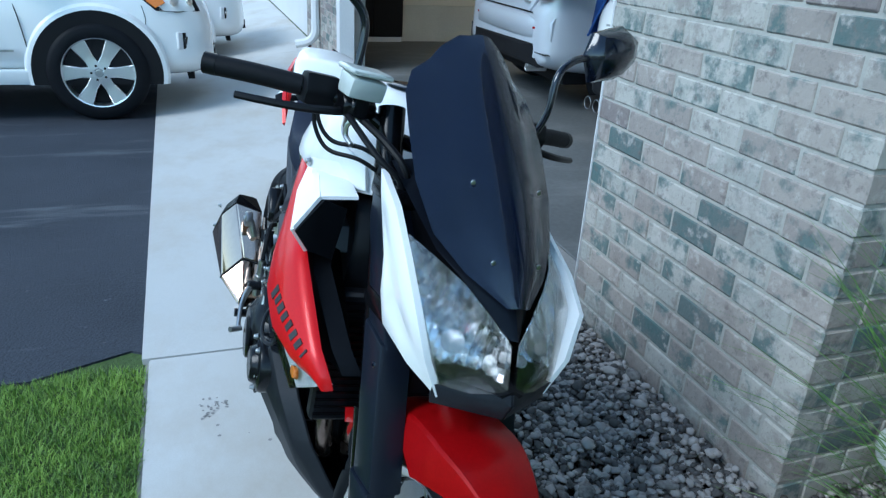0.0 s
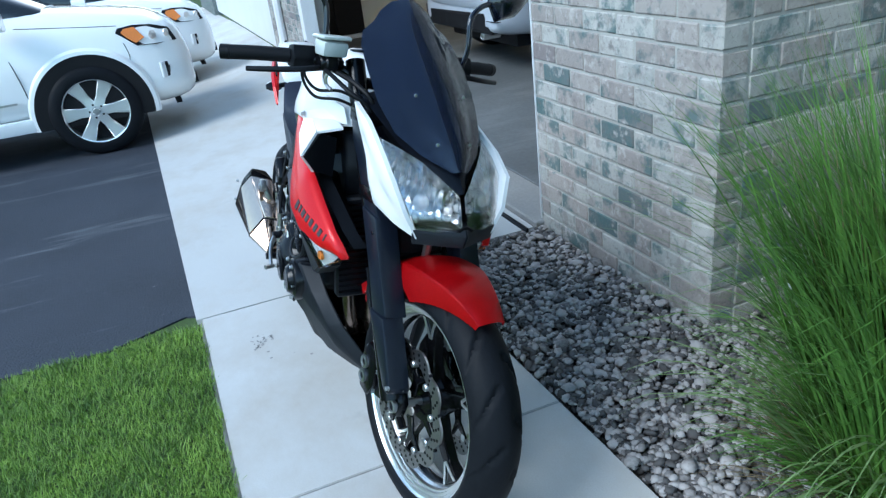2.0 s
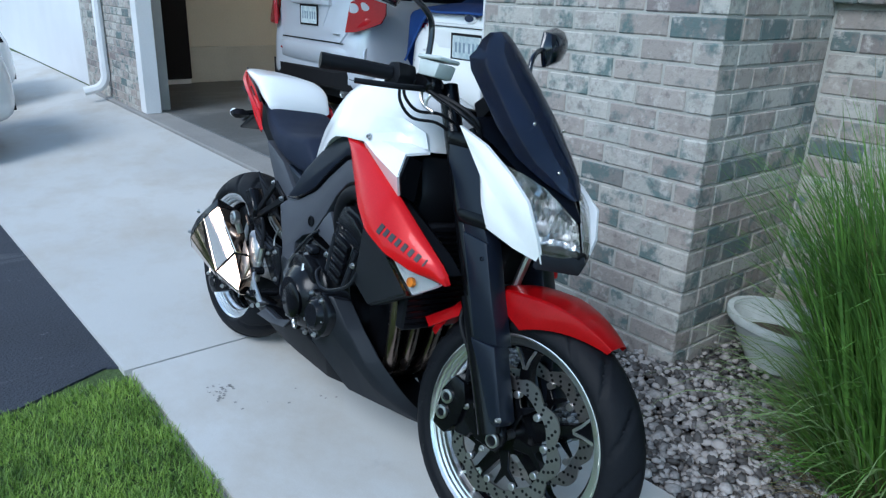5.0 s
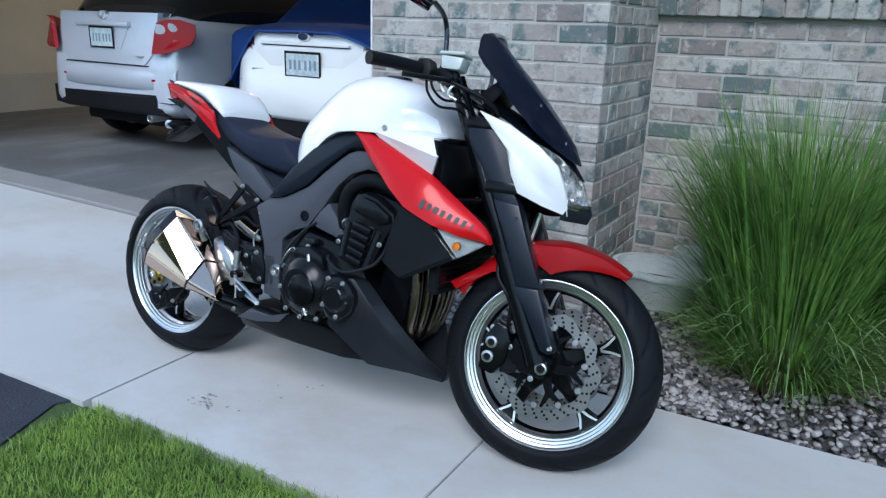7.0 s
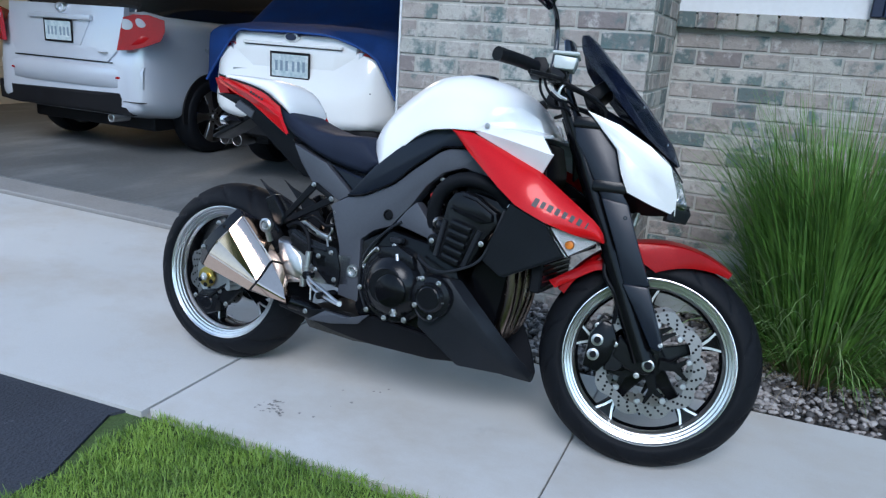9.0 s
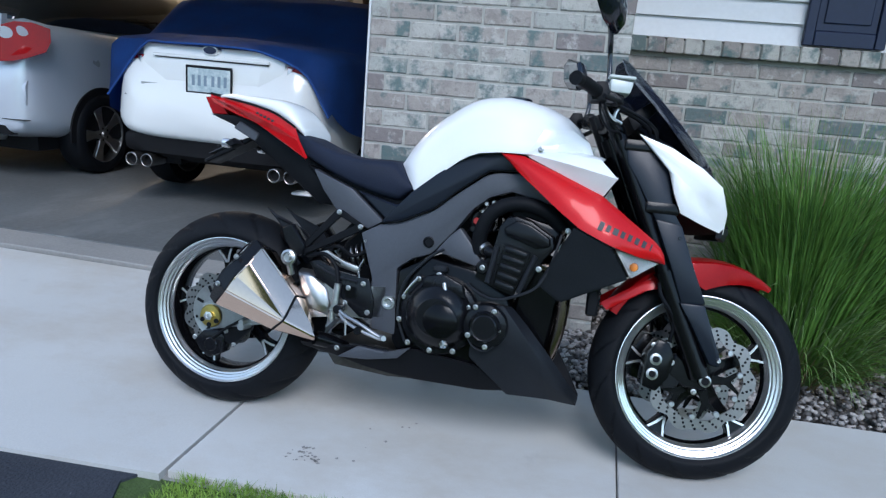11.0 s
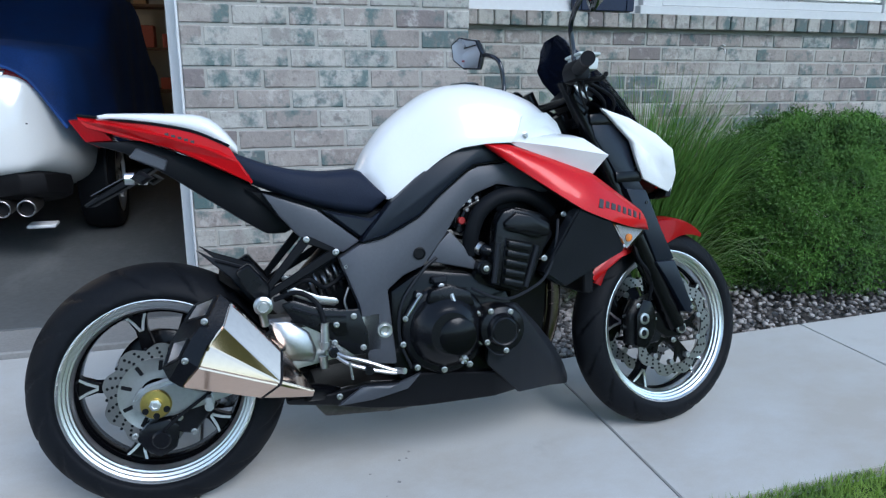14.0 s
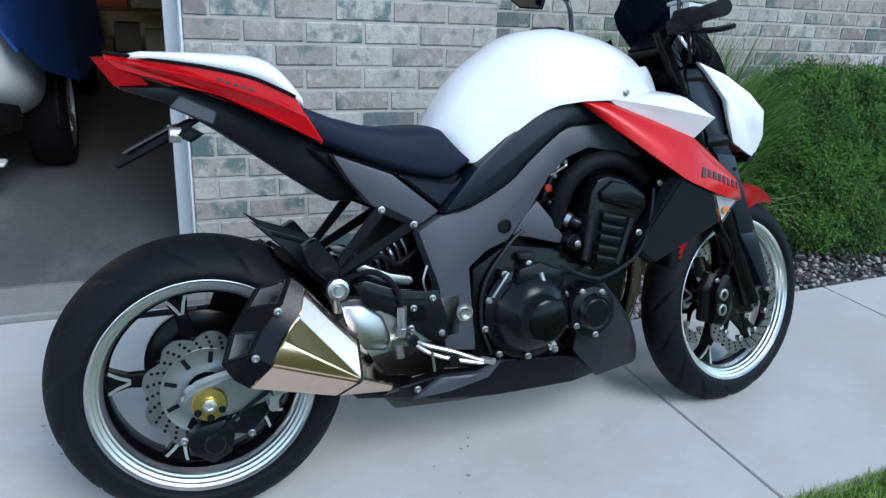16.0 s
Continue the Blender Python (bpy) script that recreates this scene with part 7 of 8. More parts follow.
    # cast foot lever: two bars that meet at the pad
    own = tube([(-0.305, s * 0.186, 0.376), (-0.276, s * 0.206, 0.362), (-0.226, s * 0.220, 0.346), (-0.168, s * 0.228, 0.321), (-0.148, s * 0.230, 0.319)], 0.0055, 8)
    own = tube([(-0.300, s * 0.190, 0.366), (-0.272, s * 0.208, 0.346), (-0.226, s * 0.220, 0.329), (-0.166, s * 0.228, 0.314), (-0.148, s * 0.230, 0.317)], 0.0055, 8, bm=own)
    own = tube([(-0.158, s * 0.222, 0.317), (-0.142, s * 0.250, 0.320)], 0.0075, 10, bm=own)
    lever = part("brake_pedal" if s < 0 else "gear_lever", own, SATIN, bike, "bright alloy foot lever")
    part("return_pin", tube([(-0.268, s * 0.214, 0.350), (-0.264, s * 0.216, 0.306)], 0.0035, 8), SATIN, lever)
    part("pedal_pivot", disc((-0.302, 0, 0.372), 0.013, s * 0.165, s * 0.200, 14, 0.003), CASTING, lever)
    for px, pz in ((-0.243, 0.449), (-0.224, 0.368), (-0.287, 0.432), (-0.294, 0.388)):
        bolt(px, s * 0.159, pz, 0.006)
    own = tube([(-0.316, s * 0.168, 0.442), (-0.318, s * 0.170, 0.386)], 0.0105, 12)
    own = tube([(-0.318, s * 0.170, 0.396), (-0.319, s * 0.170, 0.378)], 0.0140, 12, bm=own)
    cyl = part("brake_cylinder", own, SATIN, bike, "pale brake cylinder")
    part("cylinder_foot", tube([(-0.326, s * 0.172, 0.362), (-0.325, s * 0.172, 0.332)], 0.0105, 12), SATIN, cyl)
    part("cylinder_hose", tube([(-0.316, s * 0.168, 0.442), (-0.330, s * 0.162, 0.490), (-0.372, s * 0.150, 0.520), (-0.430, s * 0.130, 0.505)], 0.0062, 8), RUBBER, cyl)
    # pale swingarm hump beside the silencer
    own = loft([[Vector((x, s * y, z)) for x, z in ring_] for y, ring_ in ((0.115, ((-0.455, 0.470), (-0.400, 0.466), (-0.345, 0.430), (-0.325, 0.375), (-0.340, 0.335), (-0.430, 0.350))), (0.150, ((-0.450, 0.462), (-0.400, 0.458), (-0.352, 0.424), (-0.335, 0.375), (-0.345, 0.342), (-0.425, 0.356))), (0.160, ((-0.435, 0.448), (-0.402, 0.444), (-0.366, 0.414), (-0.352, 0.376), (-0.356, 0.356), (-0.415, 0.368))))])
    bmesh.ops.bevel(own, geom=own.edges[:], offset=0.004, segments=2, affect="EDGES")
    part("swingarm_hump", own, SATIN, bike, "pale cast alloy swingarm shoulder", 50)
    part("tie_strap", tube([(-0.250, s * 0.150, 0.520), (-0.262, s * 0.156, 0.490), (-0.258, s * 0.158, 0.465)], 0.003, 6), STEEL, bike)
# shock absorber with a coil spring
part("shock_absorber", tube([(-0.345, 0, 0.500), (-0.235, 0, 0.545)], 0.023, 14), CASTING, bike)
part("shock_collar", tube([(-0.262, 0, 0.534), (-0.246, 0, 0.541)], 0.040, 18), CASTING, bike)
turn_axis = Vector((-0.110, 0, -0.045)).normalized()
across = Vector((0, 1, 0)).cross(turn_axis)
coil = [Vector((-0.250, 0, 0.539)).lerp(Vector((-0.335, 0, 0.504)), k / 72) + 0.036 * (Vector((0, 1, 0)) * math.cos(k * 0.44) + across * math.sin(k * 0.44)) for k in range(73)]
part("coil_spring", tube(coil, 0.0062, 8, 2), SPRING, bike, "steel coil spring")
part("rear_master_hose", tube([(-0.23, -0.09, 0.560), (-0.30, -0.10, 0.520), (-0.345, -0.12, 0.545), (-0.41, -0.11, 0.520)], 0.006, 8), RUBBER, bike)
# silencers: faceted shell, welded band, black end cap with two square outlets
for s in SIDES:
    def ring(rows):
        return [Vector((x, s * y, z)) for x, y, z in rows]
    back = ((-0.530, 0.234, 0.527), (-0.547, 0.268, 0.483), (-0.585, 0.276, 0.442), (-0.607, 0.285, 0.399), (-0.648, 0.262, 0.354), (-0.605, 0.170, 0.310), (-0.545, 0.150, 0.39), (-0.515, 0.160, 0.51))
    front = ((-0.424, 0.206, 0.398), (-0.4315, 0.258, 0.338), (-0.4325, 0.260, 0.335), (-0.436, 0.262, 0.329), (-0.478, 0.234, 0.296), (-0.455, 0.165, 0.280), (-0.425, 0.150, 0.33), (-0.416, 0.160, 0.388))
    tip = ((-0.374, 0.200, 0.322), (-0.357, 0.211, 0.294), (-0.356, 0.212, 0.291), (-0.355, 0.213, 0.286), (-0.359, 0.206, 0.275), (-0.372, 0.172, 0.266), (-0.382, 0.155, 0.290), (-0.385, 0.160, 0.322))
    own = loft([ring(back), ring(front)])
    bmesh.ops.bevel(own, geom=own.edges[:], offset=0.004, segments=2, affect="EDGES")
    sil = part("silencer", own, GOLDEN, bike, "champagne-chromed angular silencer", 25)
    own = loft([ring(front), ring(tip)])
    bmesh.ops.bevel(own, geom=own.edges[:], offset=0.003, segments=1, affect="EDGES")
    part("silencer_nose", own, GOLDEN, sil, smooth=25)
    own = loft([[Vector((x + d, s * (0.176 + (y - 0.176) * 1.014), z)) for x, y, z in front] for d in (-0.0025, 0.0025)])
    part("silencer_seam", own, BLACK_PLASTIC, sil)
    rear = ((-0.550, 0.226, 0.545), (-0.574, 0.254, 0.504), (-0.615, 0.264, 0.462), (-0.639, 0.270, 0.421), (-0.672, 0.246, 0.368), (-0.689, 0.200, 0.386), (-0.668, 0.186, 0.441), (-0.614, 0.168, 0.517))
    p = [Vector((x, s * y, z)) for x, y, z in rear]
    quads = []
    for quad in ((p[0].lerp(p[7], 0.10), p[1].lerp(p[7].lerp(p[6], 0.40), 0.10), p[7].lerp(p[6], 0.50).lerp(p[1], 0.10), p[7].lerp(p[0], 0.12)),
                 (p[2].lerp(p[6], 0.10), p[3].lerp(p[5], 0.10), p[5].lerp(p[3], 0.14), p[6].lerp(p[2], 0.12))):
        mid = sum(quad, Vector()) / 4
        quads.append([mid + (q - mid) * 0.90 for q in quad])
    own = bmesh.new()
    a, b2 = [own.verts.new(q) for q in ring(back)], [own.verts.new(q) for q in p]
    for k in range(8):
        own.faces.new((a[k], a[(k + 1) % 8], b2[(k + 1) % 8], b2[k]))
    own.faces.new(a[::-1])
    rim_edges = [own.edges.get((b2[k], b2[(k + 1) % 8])) for k in range(8)]
    for quad in quads:
        vs = [own.verts.new(q) for q in quad]
        rim_edges += [own.edges.new((vs[k], vs[(k + 1) % 4])) for k in range(4)]
    bmesh.ops.triangle_fill(own, use_beauty=True, edges=rim_edges, normal=(-0.85, s * -0.3, 0.3))
    cap = part("end_cap", own, CASTING, sil, "black silencer end cap with two outlets", 20)
    for quad in quads:
        n = (quad[1] - quad[0]).cross(quad[3] - quad[0]).normalized()
        n = -n if n.x < 0 else n
        mid = sum(quad, Vector()) / 4
        inside = [mid + (q - mid) * 0.90 + n * 0.034 for q in quad]
        part("outlet", loft([quad, inside], cap=False), POLISHED, sil, "bright square outlet liner", 20)
        own = bmesh.new()
        own.faces.new([own.verts.new(q) for q in inside])
        part("outlet_bore", own, BLACK_PLASTIC, sil, smooth=0)
        part("outlet_lip", tube([*(q - n * 0.001 for q in quad), quad[0] - n * 0.001, quad[1] - n * 0.001], 0.0030, 6, 1), CASTING, sil)
    for px, py, pz in ((-0.586, 0.270, 0.495), (-0.633, 0.276, 0.414)):
        bolt(px, s * py, pz, 0.006)
    part("link_pipe", tube([(-0.37, s * 0.172, 0.277), (-0.33, s * 0.14, 0.262), (-0.28, s * 0.10, 0.235)], 0.022, 12), ENGINE, bike)
# side stand, down on the left
part("side_stand", tube([(-0.06, 0.12, 0.26), (-0.10, 0.23, 0.15), (-0.13, 0.340, 0.078)], 0.011, 10), BLACK_PLASTIC, bike)
part("stand_foot", box(-0.155, -0.115, 0.322, 0.362, 0.067, 0.077, 0.003), BLACK_PLASTIC, bike)

# ---- cars ----


def slice_ring(y, half, zlo, zhi, power=4.0, count=28, tuck=0.0):
    """A rounded cross-section of a car body at y; tuck narrows it towards the top."""
    ring = []
    for i in range(count):
        a = 2 * math.pi * i / count
        c, s = math.cos(a), math.sin(a)
        z = (zlo + zhi) / 2 + (zhi - zlo) / 2 * math.copysign(abs(s) ** (2 / power), s)
        f = (z - zlo) / (zhi - zlo)
        x = half * math.copysign(abs(c) ** (2 / power), c) * (1 - tuck * f)
        ring.append((x, y, z))
    return ring


def wheel_arch(car, x, y, r, z, low):
    """The dark opening round a wheel, cut off at the sill."""
    s = 1 if x > 0 else -1
    own = revolve([(0, 0), (r, 0), (r, 0.014), (0, 0.014)], 48, turn=Matrix.Translation((x, y, z)) @ Matrix.Rotation(radians(-90 * s), 4, "Z"))
    bmesh.ops.bisect_plane(own, geom=own.verts[:] + own.edges[:] + own.faces[:], plane_co=(0, 0, low), plane_no=(0, 0, 1), clear_inner=True)
    return part("wheel_arch", own, CAR_BLACK, car)


def car_wheel(car, x, y, r, width, spokes, rim_mat, name="wheel"):
    s = 1 if x > 0 else -1
    turn = Matrix.Translation((x, y, r)) @ Matrix.Rotation(radians(-90), 4, "Z")
    if s < 0:
        turn = Matrix.Translation((x, y, r)) @ Matrix.Rotation(radians(90), 4, "Z")
    # profile y runs outwards after the turn
    t = revolve([(r * 0.71, 0), (r * 0.76, 0.004), (r * 0.90, 0.0), (r * 0.97, -0.014), (r, -0.04), (r, -width + 0.04), (r * 0.95, -width), (r * 0.71, -width)], 56, closed=True, turn=turn)
    w = part(name, t, RUBBER, car, "black car tyre")
    b = revolve([(r * 0.73, -0.002), (r * 0.69, -0.006), (r * 0.67, -0.05), (r * 0.67, -width), (r * 0.71, -width), (r * 0.73, -0.05)], 48, closed=True, turn=turn)
    part("rim", b, rim_mat, w)
    part("wheel_back", revolve([(0, -0.09), (r * 0.67, -0.09), (r * 0.67, -0.1), (0, -0.1)], 32, turn=turn), CAR_BLACK, w)
    for k in range(spokes):
        own = loft([[Vector((q, d, e)) for d, e in ((-0.05, -h), (-0.012 - dip, -h), (-0.012 - dip, h), (-0.05, h))] for q, h, dip in ((r * 0.08, r * 0.115, 0.0), (r * 0.34, r * 0.105, 0.006), (r * 0.69, r * 0.165, 0.0))])
        bmesh.ops.bevel(own, geom=own.edges[:], offset=0.006, segments=1, affect="EDGES")
        own.transform(turn @ Matrix.Rotation(2 * math.pi * k / spokes, 4, "Y"))
        part("spoke", own, rim_mat, w)
    part("hub_cap", revolve([(0, 0.0), (r * 0.07, -0.002), (r * 0.09, -0.02), (0, -0.02)], 20, turn=turn), SATIN, w)
    for k in range(5):
        a = 2 * math.pi * k / 5
        part("wheel_nut", revolve([(0, -0.012), (0.009, -0.012), (0.009, -0.04), (0, -0.04)], 8, turn=turn @ Matrix.Translation((r * 0.15 * math.cos(a), 0, r * 0.15 * math.sin(a)))), CAR_BLACK, w)
    return w


def number_plate(car, y, z, width=0.305, height=0.155):
    """A framed plate at the tail, its characters as plain bars."""
    p = part("number_plate", box(-width / 2, width / 2, y - 0.008, y, z - height / 2, z + height / 2, 0.002), PLATE_PAINT, car, "pale blue and white number plate in a dark frame")
    b = box(-width / 2 - 0.008, width / 2 + 0.008, y - 0.012, y - 0.001, z + height / 2 - 0.004, z + height / 2 + 0.012, 0.002)
    b = box(-width / 2 - 0.008, width / 2 + 0.008, y - 0.012, y - 0.001, z - height / 2 - 0.012, z - height / 2 + 0.004, 0.002, bm=b)
    for s in SIDES:
        b = box(s * (width / 2 + 0.002) - 0.006, s * (width / 2 + 0.002) + 0.006, y - 0.012, y - 0.001, z - height / 2, z + height / 2, 0.002, bm=b)
    part("plate_frame", b, CAR_BLACK, p)
    for k in range(6):
        x = -0.105 + 0.042 * k + (0.008 if k > 2 else -0.004)
        part("character_bar", box(x - 0.010, x + 0.010, y - 0.0095, y - 0.0078, z - 0.036, z + 0.030, 0), PLATE_INK, p, smooth=0)
    return p


def skin(outline, y_of, mat, name, car, thick=0.01, label="", crown=0.004):
    """A panel on a tail or nose: its outline in x and z, with y_of(x, z) for the depth."""
    own = bmesh.new()
    pts = [Vector((x, y_of(x, z), z)) for x, z in outline]
    c = sum(pts, Vector()) / len(pts)
    n = len(pts)
    back = [own.verts.new(p + Vector((0, thick, 0))) for p in pts]
    edge_ring = [own.verts.new(p) for p in pts]
    mid = [own.verts.new(Vector((c.x + (p.x - c.x) * 0.7, y_of(c.x + (p.x - c.x) * 0.7, c.z + (p.z - c.z) * 0.7) - crown, c.z + (p.z - c.z) * 0.7))) for p in pts]
    for a, b in ((back, edge_ring), (edge_ring, mid)):
        for i in range(n):
            own.faces.new((a[i], a[(i + 1) % n], b[(i + 1) % n], b[i]))
    own.faces.new(mid)
    return part(name, own, mat, car, label)


# white saloon, tail towards the drive, under a rumpled blue cover
saloon = thing("saloon_car", "white saloon car in the garage, half under a blue cover", "car", HOUSE @ Matrix.Translation((-2.10, 2.20, 0.012)))
rows = ((0.00, 0.54, 0.50, 0.74), (0.03, 0.63, 0.47, 0.80), (0.07, 0.695, 0.455, 0.98), (0.14, 0.755, 0.44, 1.05), (0.30, 0.815, 0.36, 1.10), (0.8, 0.855, 0.26, 1.08), (2.0, 0.870, 0.22, 1.02), (3.3, 0.870, 0.22, 1.0), (4.0, 0.84, 0.25, 0.86), (4.4, 0.74, 0.28, 0.76), (4.55, 0.55, 0.36, 0.62))
part("body", loft([slice_ring(y, h, a, c, 5.0, 40, 0.10) for y, h, a, c in rows]), CAR_WHITE, saloon, smooth=55)
part("cabin", loft([slice_ring(y, h, 0.95, c, 4.0, 32, 0.25) for y, h, c in ((0.62, 0.62, 1.04), (1.1, 0.76, 1.40), (1.7, 0.78, 1.47), (2.4, 0.77, 1.44), (3.2, 0.70, 1.02))]), CAR_GLASS, saloon, smooth=55)


def tail_y(x, z):
    return 0.062 + 0.070 * (abs(x) / 0.70) ** 3 + 0.10 * max(0, z - 0.92) - 0.03 * max(0, 0.85 - z)


skin([(-0.46, 0.80), (-0.40, 0.715), (0.40, 0.715), (0.46, 0.80), (0.485, 0.93), (0.50, 1.06), (-0.50, 1.06), (-0.485, 0.93)], lambda x, z: tail_y(x, z) - 0.022, CAR_WHITE, "boot_lid", saloon, 0.03, crown=0.006)
part("boot_grip", box(-0.40, 0.40, 0.030, 0.07, 0.985, 1.005, 0.004), CAR_WHITE, saloon)
part("boot_grip_shadow_gap", box(-0.39, 0.39, 0.040, 0.07, 0.979, 0.9845, 0.001), CAR_BLACK, saloon)
number_plate(saloon, 0.030, 0.858)
part("badge", revolve([(0, 0.022), (0.050, 0.024), (0.056, 0.03), (0.056, 0.06), (0, 0.06)], 28, turn=Matrix.Translation((0, 0.012, 1.045)) @ Matrix.Scale(0.55, 4, (0, 0, 1))), POLISHED, saloon, "oval chrome badge")
part("badge_field", revolve([(0, 0.019), (0.044, 0.021), (0.044, 0.030), (0, 0.030)], 28, turn=Matrix.Translation((0, 0.012, 1.045)) @ Matrix.Scale(0.52, 4, (0, 0, 1))), NAVY, saloon, "dark blue field of the badge")
for s in SIDES:
    tail = skin([(s * 0.505, 0.985), (s * 0.496, 0.898), (s * 0.600, 0.884), (s * 0.668, 0.886), (s * 0.676, 0.940), (s * 0.630, 0.985)], lambda x, z: tail_y(x, z) - 0.016, LAMP_RED, "tail_lamp", saloon, 0.06, "red and clear tail lamp")
    skin([(s * 0.511, 0.979), (s * 0.502, 0.906), (s * 0.518, 0.904), (s * 0.545, 0.979)], lambda x, z: tail_y(x, z) - 0.022, SATIN, "clear_lens", tail, 0.02, "clear inner lens")
    for dx in (0.0, 0.125):
        x = s * (0.455 + dx * 0.9)
        own = revolve([(0.044, -0.01), (0.040, -0.012), (0.037, -0.01), (0.037, 0.16), (0.044, 0.16)], 28, closed=True, turn=Matrix.Translation((x, 0.03, 0.305)))
        # a duller steel than chrome puts the shade under the bumper into the tips
        tip = part("exhaust_tip", own, STEEL, saloon, "round chrome exhaust tip")
        part("exhaust_bore", disc((x, 0, 0.305), 0.037, 0.06, 0.07, 20), CAR_BLACK, tip)
    part("lettering_bar", box(s * 0.43 - 0.06, s * 0.43 + 0.06, 0.034, 0.046, 0.775 if s > 0 else 0.80, 0.783 if s > 0 else 0.815, 0), SATIN, saloon, smooth=0)
    part("bumper_line", box(s * 0.52 - 0.10, s * 0.52 + 0.10, 0.045, 0.09, 0.722, 0.728, 0), CAR_BLACK, saloon, smooth=0)
    for y in (0.92, 3.55):
        wheel_arch(saloon, s * 0.855, y, 0.36, 0.33, 0.27)
        car_wheel(saloon, s * 0.895, y, 0.32, 0.2, 5, SATIN)
part("rear_diffuser", loft([slice_ring(y, h, a, c, 5, 28) for y, h, a, c in ((0.045, 0.56, 0.36, 0.50), (0.09, 0.66, 0.34, 0.50), (0.3, 0.74, 0.28, 0.48))]), CAR_BLACK, saloon)
# black in place of bare metal, for the shade beneath the car
part("exhaust_box", box(-0.62, -0.30, 0.18, 0.5, 0.27, 0.38, 0.03, 2), CAR_BLACK, saloon)
part("tow_strap", box(0.52, 0.66, 0.15, 0.25, 0.17, 0.19, 0.006), PAINT_WHITE, saloon)
# the cover: draped fabric with folds and a slanting hem
rows = []
for k in range(30):
    y = 0.10 + 4.3 * (k / 29) ** 1.25
    top = along(y, ((0.10, 1.105), (0.30, 1.14), (0.62, 1.125), (1.1, 1.44), (1.7, 1.51), (2.4, 1.48), (3.2, 1.06), (4.0, 0.92), (4.4, 0.80)))
    half = along(y, ((0.10, 0.765), (0.25, 0.850), (0.6, 0.920), (3.5, 0.925), (4.4, 0.78)))
    hem = along(y, ((0.10, 0.72), (0.24, 0.62), (0.4, 0.56), (0.7, 0.48), (1.5, 0.40), (4.4, 0.45)))
    ring = []
    n = 44
    for i in range(n + 1):
        u = -1 + 2 * i / n
        a = abs(u)
        if a < 0.55:
            x, z = half * 0.86 * u / 0.55, top - 0.035 * (a / 0.55) ** 3
        elif a < 0.68:
            f = (a - 0.55) / 0.13
            x, z = math.copysign(half * (0.86 + 0.14 * math.sin(f * 1.57)), u), top - 0.035 - 0.09 * f * f
        else:
            f = (a - 0.68) / 0.32
            lo = min(hem, top - 0.13)
            x, z = math.copysign(half + 0.03 * f + 0.020 * f * math.sin(9 * y + 2 * u), u), top - 0.125 - (top - 0.125 - lo) * f
        fold = 0.012 * noise.noise(Vector((x * 4, y * 5, z * 3)))
        ring.append(Vector((x + fold, y + fold, z + fold)))
    rows.append(ring)
near, far_side = ((0, 1.078), (0.30, 1.072), (0.47, 1.030), (0.58, 0.990), (0.66, 0.930), (0.74, 0.80), (0.80, 0.70)), ((0, 1.078), (0.46, 1.068), (0.54, 0.99), (0.60, 0.91), (0.70, 0.80), (0.80, 0.68))
first = []
for p in rows[0]:
    z = min(p.z - 0.012, along(abs(p.x), near if p.x > 0 else far_side))
    first.append(Vector((p.x * 0.99, min(p.y - 0.03, tail_y(p.x, z) - 0.055) + 0.006 * math.sin(21 * p.x), z)))
own = loft([first] + rows, cap=False, closed=False)
bmesh.ops.solidify(own, geom=own.faces[:], thickness=0.006)
cover = part("car_cover", own, COVER_BLUE, smooth=70)
part("cover_hem", tube([p + Vector((0, -0.002, 0)) for p in first[::2]], 0.008, 8, 2), COVER_BLUE, cover, "rolled elastic hem of the cover")
cover.matrix_world = saloon.matrix_world.copy()
tagged(cover, "rumpled blue fabric car cover draped over the saloon", "car cover")

# silver hatchback
hatch = thing("hatchback_car", "silver hatchback parked nose-in inside the garage", "car", HOUSE @ Matrix.Translation((-4.43, 2.33, 0.012)))
rows = ((0.00, 0.72, 0.40, 0.74), (0.015, 0.79, 0.36, 0.80), (0.04, 0.825, 0.34, 0.90), (0.075, 0.845, 0.33, 1.04), (0.12, 0.860, 0.32, 1.13), (0.22, 0.880, 0.30, 1.17), (0.8, 0.892, 0.24, 1.15), (2.0, 0.892, 0.22, 1.08), (3.3, 0.885, 0.22, 1.04), (4.0, 0.82, 0.26, 0.88), (4.3, 0.62, 0.34, 0.72))
part("body", loft([slice_ring(y, h, a, c, 7.0, 48, 0.06) for y, h, a, c in rows]), CAR_SILVER, hatch, smooth=55)
part("cabin", loft([slice_ring(y, h, 1.0, c, 4.0, 32, 0.22) for y, h, c in ((0.16, 0.76, 1.18), (0.36, 0.82, 1.45), (0.8, 0.84, 1.56), (1.8, 0.84, 1.59), (2.5, 0.82, 1.53), (3.4, 0.76, 1.06))]), CAR_GLASS, hatch, smooth=55)
part("roof_spoiler", box(-0.58, 0.58, 0.18, 0.42, 1.53, 1.575, 0.015, 2), CAR_SILVER, hatch)


def hatch_y(x, z):
    """The tail's surface: upright at the bumper, sloping forwards above it, bending round at the sides."""
    return 0.0 + 0.10 * max(0, z - 0.72) ** 1.0 * 1.25 + 0.05 * (abs(x) / 0.85) ** 4


